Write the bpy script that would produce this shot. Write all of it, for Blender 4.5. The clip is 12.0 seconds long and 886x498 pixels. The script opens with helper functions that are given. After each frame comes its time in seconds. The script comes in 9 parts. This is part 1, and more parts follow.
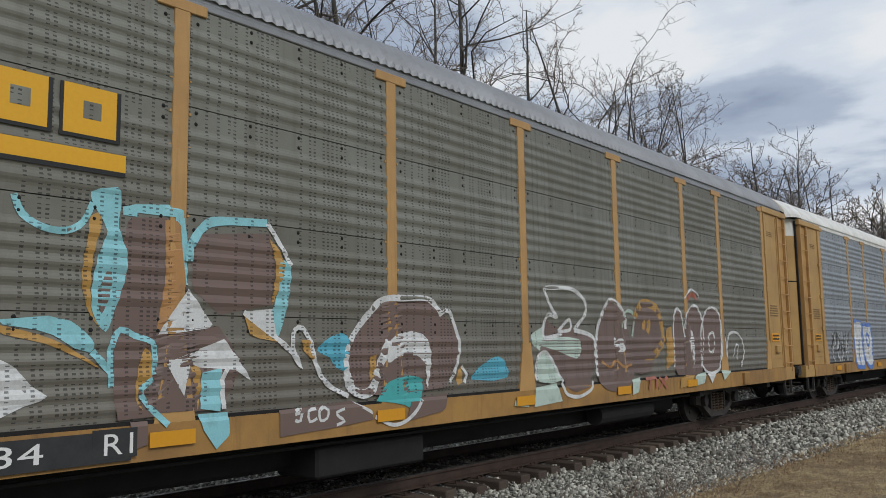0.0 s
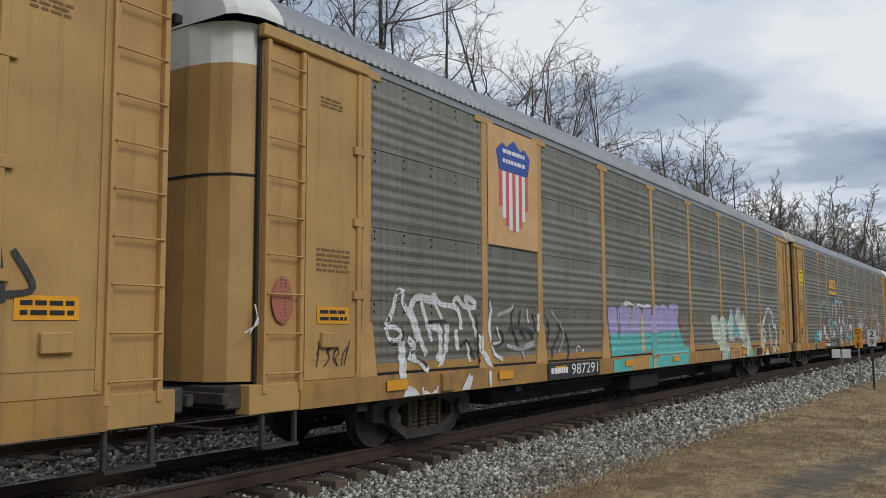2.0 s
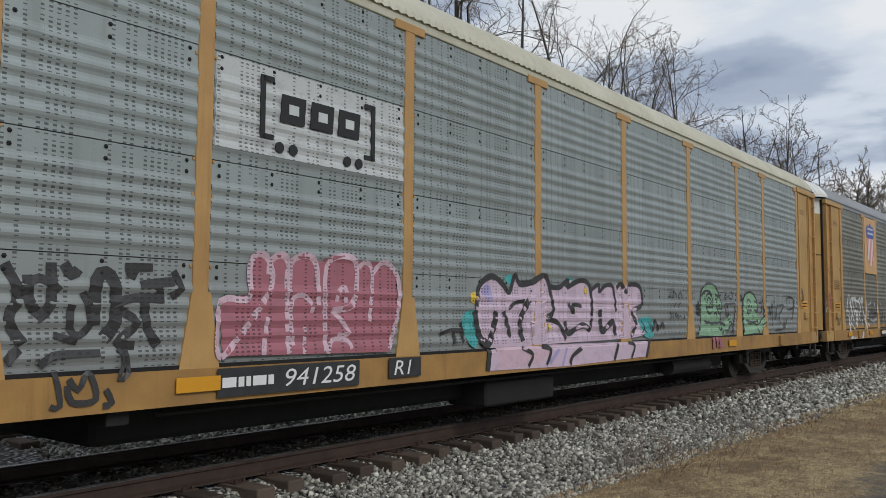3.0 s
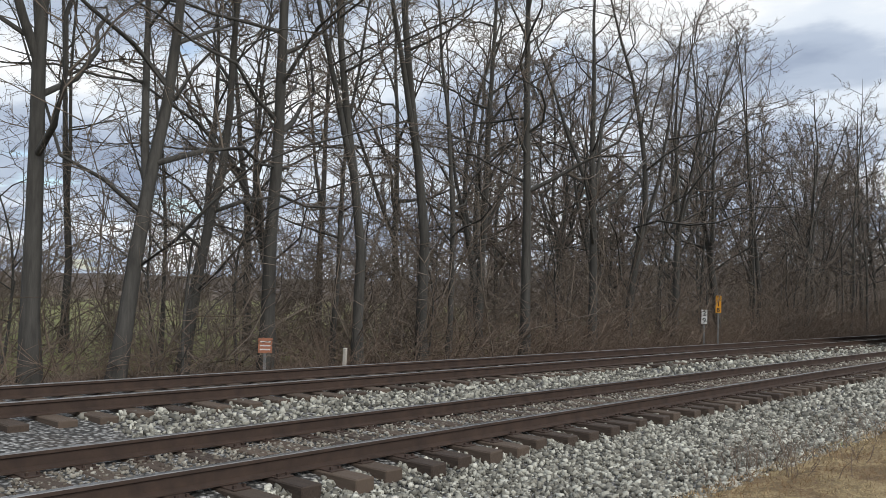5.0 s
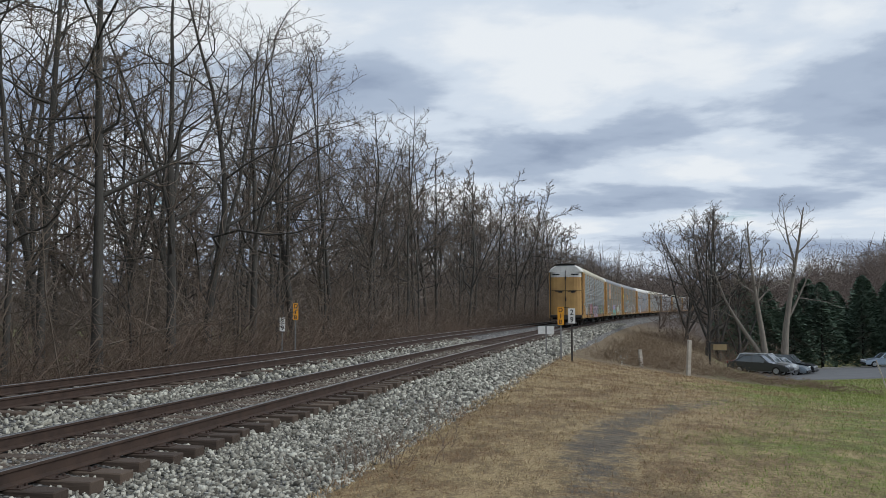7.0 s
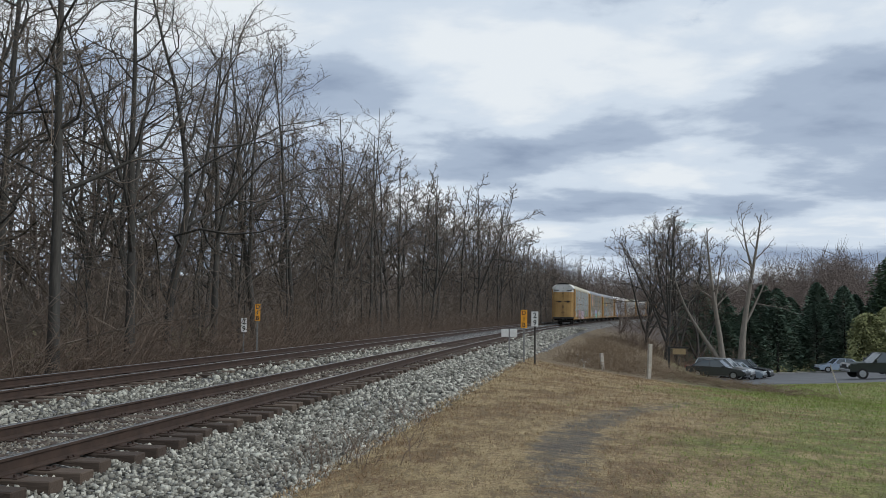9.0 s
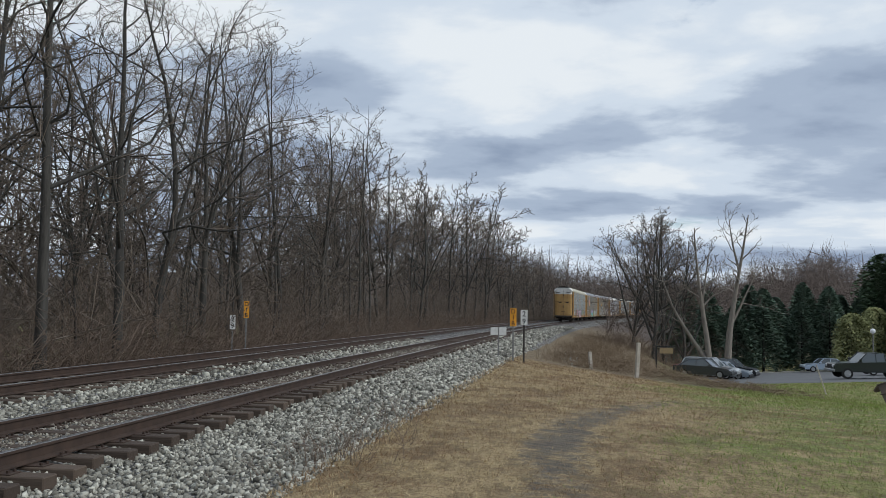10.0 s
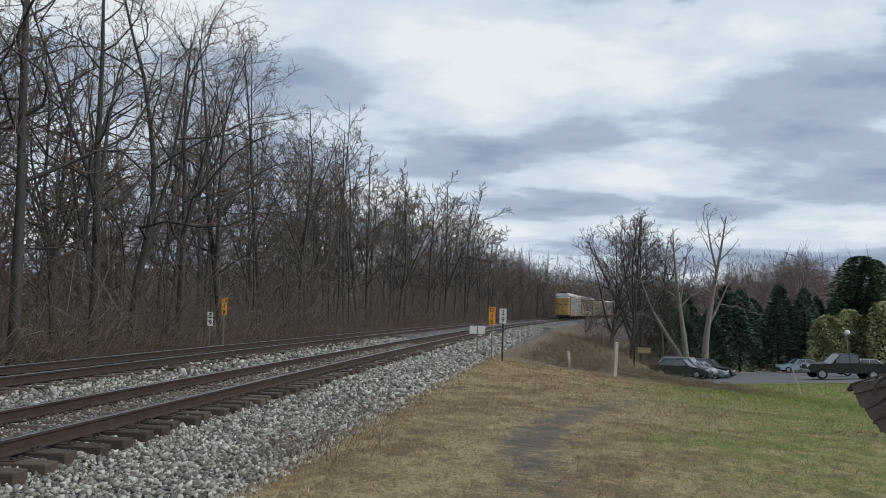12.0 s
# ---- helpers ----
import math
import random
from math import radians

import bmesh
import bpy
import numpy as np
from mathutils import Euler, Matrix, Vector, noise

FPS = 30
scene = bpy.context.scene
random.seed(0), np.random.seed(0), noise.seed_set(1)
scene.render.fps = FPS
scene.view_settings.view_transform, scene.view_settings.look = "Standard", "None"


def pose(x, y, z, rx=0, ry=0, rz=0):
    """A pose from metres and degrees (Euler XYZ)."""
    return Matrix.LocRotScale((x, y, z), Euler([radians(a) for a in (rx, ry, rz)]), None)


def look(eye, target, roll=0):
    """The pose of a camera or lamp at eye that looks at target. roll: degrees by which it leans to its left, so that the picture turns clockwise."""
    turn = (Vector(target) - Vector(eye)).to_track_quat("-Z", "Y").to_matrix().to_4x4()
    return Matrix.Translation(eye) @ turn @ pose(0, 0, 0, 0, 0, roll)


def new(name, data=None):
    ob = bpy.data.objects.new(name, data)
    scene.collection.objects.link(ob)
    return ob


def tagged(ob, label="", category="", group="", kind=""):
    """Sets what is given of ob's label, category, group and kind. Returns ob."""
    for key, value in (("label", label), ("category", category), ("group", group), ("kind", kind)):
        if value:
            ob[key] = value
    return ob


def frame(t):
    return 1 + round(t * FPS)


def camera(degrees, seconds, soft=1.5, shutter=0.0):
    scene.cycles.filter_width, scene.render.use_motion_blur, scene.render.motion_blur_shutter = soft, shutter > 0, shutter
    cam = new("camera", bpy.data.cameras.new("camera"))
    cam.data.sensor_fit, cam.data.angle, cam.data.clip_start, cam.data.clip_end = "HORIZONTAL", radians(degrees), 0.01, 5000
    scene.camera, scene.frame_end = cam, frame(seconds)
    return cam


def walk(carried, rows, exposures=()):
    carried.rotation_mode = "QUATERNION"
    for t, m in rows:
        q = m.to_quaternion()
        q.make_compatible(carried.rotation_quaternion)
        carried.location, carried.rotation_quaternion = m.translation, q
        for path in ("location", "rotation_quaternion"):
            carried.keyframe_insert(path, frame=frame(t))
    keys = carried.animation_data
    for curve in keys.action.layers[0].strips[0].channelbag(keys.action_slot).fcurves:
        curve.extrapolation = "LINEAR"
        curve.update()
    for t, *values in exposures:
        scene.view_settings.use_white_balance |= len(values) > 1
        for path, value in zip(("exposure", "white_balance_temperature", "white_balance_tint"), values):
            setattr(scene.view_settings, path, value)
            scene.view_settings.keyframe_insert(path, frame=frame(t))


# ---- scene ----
import itertools

# ------------------------------------------------------------ camera
CAM_ROWS = (
    (0.0, 1.52, -0.29, 1.66, 38.38, 6.47, 1.04), (0.5, 1.48, -0.19, 1.65, 33.30, 6.03, 1.29),
    (1.0, 1.48, -0.19, 1.64, 31.93, 5.61, 1.12), (1.5, 1.42, -0.20, 1.64, 31.94, 5.47, 0.70),
    (2.0, 1.36, -0.13, 1.62, 32.42, 5.24, 0.36), (2.5, 1.31, -0.16, 1.60, 33.22, 4.58, 0.10),
    (3.0, 1.16, -0.13, 1.57, 37.19, 3.96, -0.19), (3.2, 1.06, -0.11, 1.56, 38.80, 4.04, -0.36),
    (4.0, 0.64, -0.04, 1.54, 41.20, 3.20, -1.10),
    (4.8, 0.28, 0.02, 1.53, 40.50, 2.72, -1.71), (5.0, 0.19, 0.03, 1.53, 40.17, 2.70, -1.80),
    (5.2, 0.11, 0.02, 1.52, 37.62, 3.01, -1.46), (5.4, 0.04, 0.01, 1.52, 31.23, 3.44, -1.04),
    (5.5, 0.00, 0.00, 1.52, 27.04, 3.53, -0.83), (5.6, -0.01, -0.01, 1.52, 23.26, 3.66, -0.66),
    (5.7, -0.02, -0.02, 1.51, 20.71, 3.69, -0.49), (5.8, -0.03, -0.04, 1.51, 18.73, 3.70, -0.32),
    (6.0, -0.05, -0.06, 1.51, 15.93, 3.76, 0.02), (6.2, -0.10, -0.06, 1.51, 14.00, 3.80, 0.08),
    (6.5, -0.17, -0.06, 1.50, 12.22, 3.84, 0.09), (7.0, -0.30, -0.06, 1.49, 11.40, 3.88, -0.03),
    (9.0, -0.38, -0.05, 1.45, 8.81, 4.10, -0.56), (9.5, -0.44, -0.06, 1.45, 8.34, 4.08, -0.70),
    (10.0, -0.46, -0.08, 1.44, 7.95, 4.00, -0.84), (10.5, -0.46, -0.10, 1.43, 7.50, 4.03, -1.05),
    (11.0, -0.42, -0.10, 1.43, 7.05, 4.00, -1.05), (11.5, -0.44, -0.06, 1.42, 6.72, 3.95, -1.09),
    (12.0, -0.44, -0.06, 1.41, 6.57, 3.95, -1.25))
cam = camera(55.5, 12.0, soft=0.65)
walk(cam, [(t, pose(x, y, z, 90 + p, r, w)) for t, x, y, z, w, p, r in CAM_ROWS],
     exposures=((0.0, 0.10, 6200, 9), (3.2, 0.10, 6200, 9), (5.0, 0.46, 6350, 8.8), (6.0, 0.22, 6200, 8.5), (9.0, 0.16, 6050, 7), (12.0, 0.16, 6050, 7)))

# ------------------------------------------------------------ light
SUN_EL, SUN_AZ = radians(38), radians(105)      # azimuth from +y, clockwise


def make_world():
    w = bpy.data.worlds.new("sky")
    w.use_nodes = True
    scene.world = w
    nt = w.node_tree
    nt.nodes.clear()
    N = nt.nodes.new
    out, bg = N("ShaderNodeOutputWorld"), N("ShaderNodeBackground")
    sky = N("ShaderNodeTexSky")
    sky.sky_type, sky.sun_disc = "NISHITA", False
    sky.sun_elevation, sky.sun_rotation = SUN_EL, SUN_AZ
    tc, sep = N("ShaderNodeTexCoord"), N("ShaderNodeSeparateXYZ")
    nt.links.new(tc.outputs["Generated"], sep.inputs[0])

    def math_(op, a, b=None, c=None):
        n = N("ShaderNodeMath")
        n.operation = op
        for i, v in enumerate((a, b, c)):
            if v is None:
                continue
            if isinstance(v, (int, float)):
                n.inputs[i].default_value = v
            else:
                nt.links.new(v, n.inputs[i])
        return n.outputs[0]
    # clouds lie on a flat layer overhead: the direction over its height
    h = math_("ADD", math_("MAXIMUM", sep.outputs["Z"], 0.0), 0.17)
    cx, cy = math_("DIVIDE", sep.outputs["X"], h), math_("DIVIDE", sep.outputs["Y"], h)
    comb = N("ShaderNodeCombineXYZ")
    nt.links.new(cx, comb.inputs[0])
    nt.links.new(cy, comb.inputs[1])

    def noise_(scale, detail, rough, dist, off):
        m = N("ShaderNodeMapping")
        m.inputs["Location"].default_value = off
        m.inputs["Scale"].default_value = (0.82, 1.0, 1.0)
        m.inputs["Rotation"].default_value = (0, 0, radians(-14))
        nt.links.new(comb.outputs[0], m.inputs[0])
        n = N("ShaderNodeTexNoise")
        n.inputs["Scale"].default_value, n.inputs["Detail"].default_value = scale, detail
        n.inputs["Roughness"].default_value, n.inputs["Distortion"].default_value = rough, dist
        nt.links.new(m.outputs[0], n.inputs["Vector"])
        return n.outputs["Fac"]

    def ramp_(v, stops):
        r = N("ShaderNodeValToRGB")
        r.color_ramp.interpolation = "EASE"
        while len(r.color_ramp.elements) < len(stops):
            r.color_ramp.elements.new(0.5)
        for e, (p, c) in zip(r.color_ramp.elements, stops):
            e.position, e.color = p, (*c, 1)
        nt.links.new(v, r.inputs[0])
        return r.outputs[0]
    cover = noise_(1.7, 9.0, 0.55, 0.1, (3.1, 1.7, 0.0))
    thick = noise_(1.6, 9.0, 0.52, 0.12, (7.4, 2.2, 3.0))
    mask = ramp_(cover, ((0.29, (0, 0, 0)), (0.38, (1, 1, 1))))
    shade = ramp_(thick, ((0.35, (1.0, 1.0, 1.0)), (0.45, (0.80, 0.85, 0.92)), (0.55, (0.50, 0.565, 0.68)), (0.69, (0.34, 0.40, 0.52))))
    cloud = N("ShaderNodeVectorMath")
    cloud.operation = "SCALE"
    nt.links.new(shade, cloud.inputs[0])
    cloud.inputs["Scale"].default_value = 7.1
    mix = N("ShaderNodeMix")
    mix.data_type = "RGBA"
    nt.links.new(mask, mix.inputs[0])
    nt.links.new(sky.outputs[0], mix.inputs[6])
    nt.links.new(cloud.outputs[0], mix.inputs[7])
    nt.links.new(mix.outputs[2], bg.inputs["Color"])
    bg.inputs["Strength"].default_value = 0.105
    nt.links.new(bg.outputs[0], out.inputs[0])


make_world()
sun = new("sun", bpy.data.lights.new("sun", "SUN"))
sun.data.energy, sun.data.angle, sun.data.color = 1.45, radians(24), (1.0, 0.95, 0.88)
d = Vector((math.sin(SUN_AZ) * math.cos(SUN_EL), math.cos(SUN_AZ) * math.cos(SUN_EL), math.sin(SUN_EL)))
sun.matrix_world = look(d * 50, (0, 0, 0))

# ------------------------------------------------------------ materials
MATS = {}


class Nodes:
    """A small builder for one node material."""

    def __init__(self, name, rough=0.7, metal=0.0, spec=0.4):
        self.m = bpy.data.materials.new(name)
        self.m.use_nodes = True
        self.nt = self.m.node_tree
        self.b = self.nt.nodes["Principled BSDF"]
        self.b.inputs["Roughness"].default_value = rough
        self.b.inputs["Metallic"].default_value = metal
        self.b.inputs["Specular IOR Level"].default_value = spec
        self.tc = self.nt.nodes.new("ShaderNodeTexCoord")

    def link(self, a, b):
        self.nt.links.new(a, b)

    def node(self, kind):
        return self.nt.nodes.new(kind)

    def coords(self, scale=(1, 1, 1), space="Object"):
        n = self.node("ShaderNodeMapping")
        n.inputs["Scale"].default_value = scale
        if space == "World":
            g = self.node("ShaderNodeNewGeometry")
            self.link(g.outputs["Position"], n.inputs[0])
        else:
            self.link(self.tc.outputs[space], n.inputs[0])
        return n.outputs[0]

    def noise(self, scale, detail=4.0, rough=0.55, vec=None, dist=0.0):
        n = self.node("ShaderNodeTexNoise")
        n.inputs["Scale"].default_value, n.inputs["Detail"].default_value = scale, detail
        n.inputs["Roughness"].default_value, n.inputs["Distortion"].default_value = rough, dist
        self.link(vec if vec is not None else self.tc.outputs["Object"], n.inputs["Vector"])
        return n.outputs["Fac"]

    def voronoi(self, scale, vec=None, out="Distance", feature="F1"):
        n = self.node("ShaderNodeTexVoronoi")
        n.feature = feature
        n.inputs["Scale"].default_value = scale
        self.link(vec if vec is not None else self.tc.outputs["Object"], n.inputs["Vector"])
        return n.outputs[out]

    def ramp(self, v, *stops):
        r = self.node("ShaderNodeValToRGB")
        while len(r.color_ramp.elements) < len(stops):
            r.color_ramp.elements.new(0.5)
        for e, (p, c) in zip(r.color_ramp.elements, stops):
            e.position, e.color = p, (*(c if isinstance(c, tuple) else (c, c, c)), 1)
        self.link(v, r.inputs[0])
        return r.outputs[0]

    def math(self, op, a, b=None, c=None):
        n = self.node("ShaderNodeMath")
        n.operation = op
        for i, v in enumerate((a, b, c)):
            if v is None:
                continue
            if isinstance(v, (int, float)):
                n.inputs[i].default_value = v
            else:
                self.link(v, n.inputs[i])
        return n.outputs[0]

    def mix(self, fac, a, b, blend="MIX"):
        n = self.node("ShaderNodeMix")
        n.data_type, n.blend_type = "RGBA", blend
        for i, v in ((0, fac), (6, a), (7, b)):
            if isinstance(v, tuple):
                n.inputs[i].default_value = (*v, 1)
            elif isinstance(v, (int, float)):
                n.inputs[i].default_value = v
            else:
                self.link(v, n.inputs[i])
        return n.outputs[2]

    def random(self):
        return self.node("ShaderNodeObjectInfo").outputs["Random"]

    def island(self):
        return self.node("ShaderNodeNewGeometry").outputs["Random Per Island"]

    def color(self, c):
        if isinstance(c, tuple):
            self.b.inputs["Base Color"].default_value = (*c, 1)
        else:
            self.link(c, self.b.inputs["Base Color"])
        return self

    def rough(self, r):
        self.link(r, self.b.inputs["Roughness"])
        return self

    def bump(self, h, strength=0.3, dist=0.02):
        n = self.node("ShaderNodeBump")
        n.inputs["Strength"].default_value, n.inputs["Distance"].default_value = strength, dist
        self.link(h, n.inputs["Height"])
        self.link(n.outputs[0], self.b.inputs["Normal"])
        return self


def worn(name, base, dark, rough=0.6, scale=3.0, metal=0.0, grain=40.0, bump=0.15, vary=0.0, streak=0.0):
    """Paint or metal with stains at one scale, grain at another, and some rust-coloured runs."""
    if name in MATS:
        return MATS[name]
    n = Nodes(name, rough, metal)
    big = n.noise(scale, 5.0, 0.6)
    fine = n.noise(grain, 3.0, 0.6)
    c = n.mix(n.ramp(big, (0.35, 0.0), (0.7, 1.0)), base, dark)
    c = n.mix(n.math("MULTIPLY", fine, 0.35), c, dark)
    if streak:
        runs = n.noise(1.0, 4.0, 0.6, n.coords((7.0, 7.0, 0.5)))
        c = n.mix(n.ramp(runs, (0.55, 0.0), (0.75, streak)), c, (0.10, 0.055, 0.03))
    if vary:
        c = n.mix(n.math("MULTIPLY", n.random(), vary), c, dark)
    n.color(c).bump(fine, bump, 0.01)
    MATS[name] = n.m
    return n.m


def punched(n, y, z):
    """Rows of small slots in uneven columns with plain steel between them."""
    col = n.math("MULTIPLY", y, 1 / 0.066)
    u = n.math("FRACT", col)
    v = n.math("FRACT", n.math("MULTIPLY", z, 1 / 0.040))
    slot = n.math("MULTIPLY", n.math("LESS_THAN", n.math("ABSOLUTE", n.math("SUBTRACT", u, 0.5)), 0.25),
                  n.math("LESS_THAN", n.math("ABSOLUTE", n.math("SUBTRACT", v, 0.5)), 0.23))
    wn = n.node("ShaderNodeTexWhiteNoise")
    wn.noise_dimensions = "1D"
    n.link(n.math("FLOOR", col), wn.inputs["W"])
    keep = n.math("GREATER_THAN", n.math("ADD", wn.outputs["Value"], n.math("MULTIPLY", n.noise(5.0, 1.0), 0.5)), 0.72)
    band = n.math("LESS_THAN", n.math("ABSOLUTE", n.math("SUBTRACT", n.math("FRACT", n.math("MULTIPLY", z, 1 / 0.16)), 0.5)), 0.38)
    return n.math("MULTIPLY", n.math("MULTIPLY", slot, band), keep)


def perforated(name, light, dark, dirt):
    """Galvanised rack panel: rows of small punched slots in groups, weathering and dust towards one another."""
    n = Nodes(name, 0.55, 0.25)
    sep = n.node("ShaderNodeSeparateXYZ")
    n.link(n.tc.outputs["Object"], sep.inputs[0])
    y, z = sep.outputs["Y"], sep.outputs["Z"]
    hole = punched(n, y, z)
    w = n.coords((1, 1, 1), "World")
    big = n.noise(0.9, 6.0, 0.62)
    runs = n.noise(1.0, 5.0, 0.6, n.coords((6.0, 6.0, 0.45)))
    c = n.mix(n.ramp(big, (0.3, 0.0), (0.7, 1.0)), light, dark)
    c = n.mix(n.ramp(runs, (0.5, 0.0), (0.8, 0.55)), c, dirt)
    c = n.mix(n.math("MULTIPLY", n.random(), 0.3), c, dirt)
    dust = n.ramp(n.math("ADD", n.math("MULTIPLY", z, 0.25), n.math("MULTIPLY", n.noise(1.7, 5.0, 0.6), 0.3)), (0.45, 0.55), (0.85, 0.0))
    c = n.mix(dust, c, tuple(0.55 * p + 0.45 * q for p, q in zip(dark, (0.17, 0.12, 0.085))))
    c = n.mix(n.math("MULTIPLY", n.noise(55.0, 2.0), 0.3), c, dirt)
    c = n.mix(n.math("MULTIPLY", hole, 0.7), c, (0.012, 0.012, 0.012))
    n.color(c)
    n.rough(n.ramp(big, (0.2, 0.45), (0.8, 0.75)))
    n.bump(n.math("SUBTRACT", n.noise(70.0, 2.0), hole), 0.25, 0.004)
    return n.m


def plain(name, c, rough=0.6, metal=0.0, emit=0.0):
    if name in MATS:
        return MATS[name]
    n = Nodes(name, rough, metal)
    f = n.noise(24.0, 4.0)
    n.color(n.mix(n.math("MULTIPLY", f, 0.35), c, tuple(v * 0.6 for v in c))).bump(f, 0.08, 0.01)
    MATS[name] = n.m
    return n.m


def spray(name, c):
    """Spray paint: worn through in specks."""
    key = "spray " + name
    if key in MATS:
        return MATS[key]
    n = Nodes(key, 0.5)
    a = n.noise(5.0, 6.0, 0.65)
    c2 = n.mix(n.ramp(a, (0.5, 0.0), (0.78, 0.75)), c, tuple(0.45 * v + 0.05 for v in c))
    c2 = n.mix(n.math("MULTIPLY", n.noise(60.0, 2.0), 0.35), c2, (0.13, 0.12, 0.11))
    sep = n.node("ShaderNodeSeparateXYZ")
    n.link(n.tc.outputs["Object"], sep.inputs[0])
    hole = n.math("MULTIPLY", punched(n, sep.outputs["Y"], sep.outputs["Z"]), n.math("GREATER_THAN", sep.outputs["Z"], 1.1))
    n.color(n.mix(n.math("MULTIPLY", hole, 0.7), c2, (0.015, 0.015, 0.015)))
    MATS[key] = n.m
    return n.m


M_YELLOW = worn("rack yellow paint", (0.50, 0.30, 0.11), (0.36, 0.205, 0.075), 0.5, 1.3, streak=0.35)
M_END = worn("end door yellow paint", (0.47, 0.295, 0.105), (0.33, 0.195, 0.07), 0.55, 0.9, streak=0.35)
M_SILL = worn("sill orange paint", (0.42, 0.235, 0.065), (0.23, 0.13, 0.05), 0.55, 1.6, streak=0.55)
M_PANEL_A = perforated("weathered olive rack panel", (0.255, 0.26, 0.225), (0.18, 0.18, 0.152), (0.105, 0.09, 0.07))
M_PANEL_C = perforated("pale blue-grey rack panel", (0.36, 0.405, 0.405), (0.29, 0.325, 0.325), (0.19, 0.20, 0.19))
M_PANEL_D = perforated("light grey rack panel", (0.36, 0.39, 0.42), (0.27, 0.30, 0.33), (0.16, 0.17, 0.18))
M_ROOF_A = worn("dull galvanised roof", (0.30, 0.31, 0.325), (0.23, 0.235, 0.245), 0.5, 1.2, 0.3, streak=0.2)
M_ROOF_C = worn("cream roof paint", (0.52, 0.50, 0.41), (0.42, 0.40, 0.31), 0.6, 1.2, streak=0.15)
M_WHITE = worn("white end paint", (0.72, 0.72, 0.70), (0.55, 0.54, 0.50), 0.55, 1.5, streak=0.2)
M_HOOD = worn("tan hood paint", (0.42, 0.37, 0.29), (0.33, 0.28, 0.21), 0.6, 1.4, streak=0.3)
M_UNDER = worn("black underframe", (0.016, 0.015, 0.014), (0.009, 0.008, 0.008), 0.85, 4.0)
M_TRUCK = worn("grimy truck steel", (0.075, 0.066, 0.058), (0.035, 0.03, 0.027), 0.75, 6.0, 0.2)
M_WHEEL = worn("wheel steel", (0.07, 0.06, 0.055), (0.04, 0.035, 0.03), 0.55, 8.0, 0.4)
M_SPRING = worn("rusty spring steel", (0.11, 0.075, 0.05), (0.05, 0.035, 0.025), 0.7, 9.0, 0.3)
M_BLACK = plain("black paint", (0.02, 0.02, 0.02), 0.5)
M_RAIL = worn("brown rail steel", (0.088, 0.057, 0.042), (0.05, 0.034, 0.027), 0.7, 5.0, 0.3)
M_HEAD = worn("polished rail head", (0.42, 0.41, 0.40), (0.25, 0.23, 0.21), 0.3, 9.0, 0.9)
M_POST = worn("galvanised post", (0.27, 0.27, 0.26), (0.16, 0.155, 0.15), 0.55, 6.0, 0.4)
M_SIGNW = worn("white sign face", (0.74, 0.74, 0.72), (0.58, 0.57, 0.54), 0.5, 5.0)
M_SIGNO = worn("orange sign face", (0.80, 0.36, 0.02), (0.62, 0.27, 0.02), 0.5, 5.0)


def tie_mat():
    n = Nodes("creosoted tie wood", 0.85)
    g = n.noise(3.0, 6.0, 0.65, n.coords((0.8, 14.0, 14.0)))
    c = n.mix(n.ramp(g, (0.3, 0.0), (0.75, 1.0)), (0.075, 0.052, 0.038), (0.03, 0.022, 0.018))
    c = n.mix(n.math("MULTIPLY", n.random(), 0.6), c, (0.15, 0.11, 0.08))
    n.color(c).bump(g, 0.6, 0.02)
    return n.m


def stone_mat(name, dirt, amount):
    n = Nodes(name, 0.85)
    i = n.island()
    c = n.ramp(i, (0.0, (0.065, 0.06, 0.048)), (0.35, (0.21, 0.2, 0.165)), (0.75, (0.43, 0.415, 0.35)), (1.0, (0.72, 0.70, 0.60)))
    c = n.mix(n.math("MULTIPLY", n.noise(30.0, 4.0), amount), c, dirt)
    n.color(c).bump(n.noise(60.0, 3.0), 0.3, 0.01)
    return n.m


def ballast_mat():
    n = Nodes("ballast bed", 0.9)
    w = n.coords((1, 1, 1), "World")
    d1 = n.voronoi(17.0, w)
    r = n.voronoi(17.0, w, "Color")
    bw = n.node("ShaderNodeRGBToBW")
    n.link(r, bw.inputs[0])
    c = n.ramp(bw.outputs[0], (0.1, (0.12, 0.115, 0.105)), (0.5, (0.31, 0.30, 0.285)), (0.9, (0.62, 0.61, 0.585)))
    # shade in the gaps between stones is put into the colour
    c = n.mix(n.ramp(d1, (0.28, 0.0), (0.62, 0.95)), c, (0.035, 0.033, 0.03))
    c = n.mix(n.ramp(n.noise(0.5, 5.0, 0.6, w), (0.5, 0.0), (0.8, 0.45)), c, (0.17, 0.13, 0.10))
    n.color(c).bump(n.math("SUBTRACT", 1.0, d1), 1.0, 0.06)
    return n.m


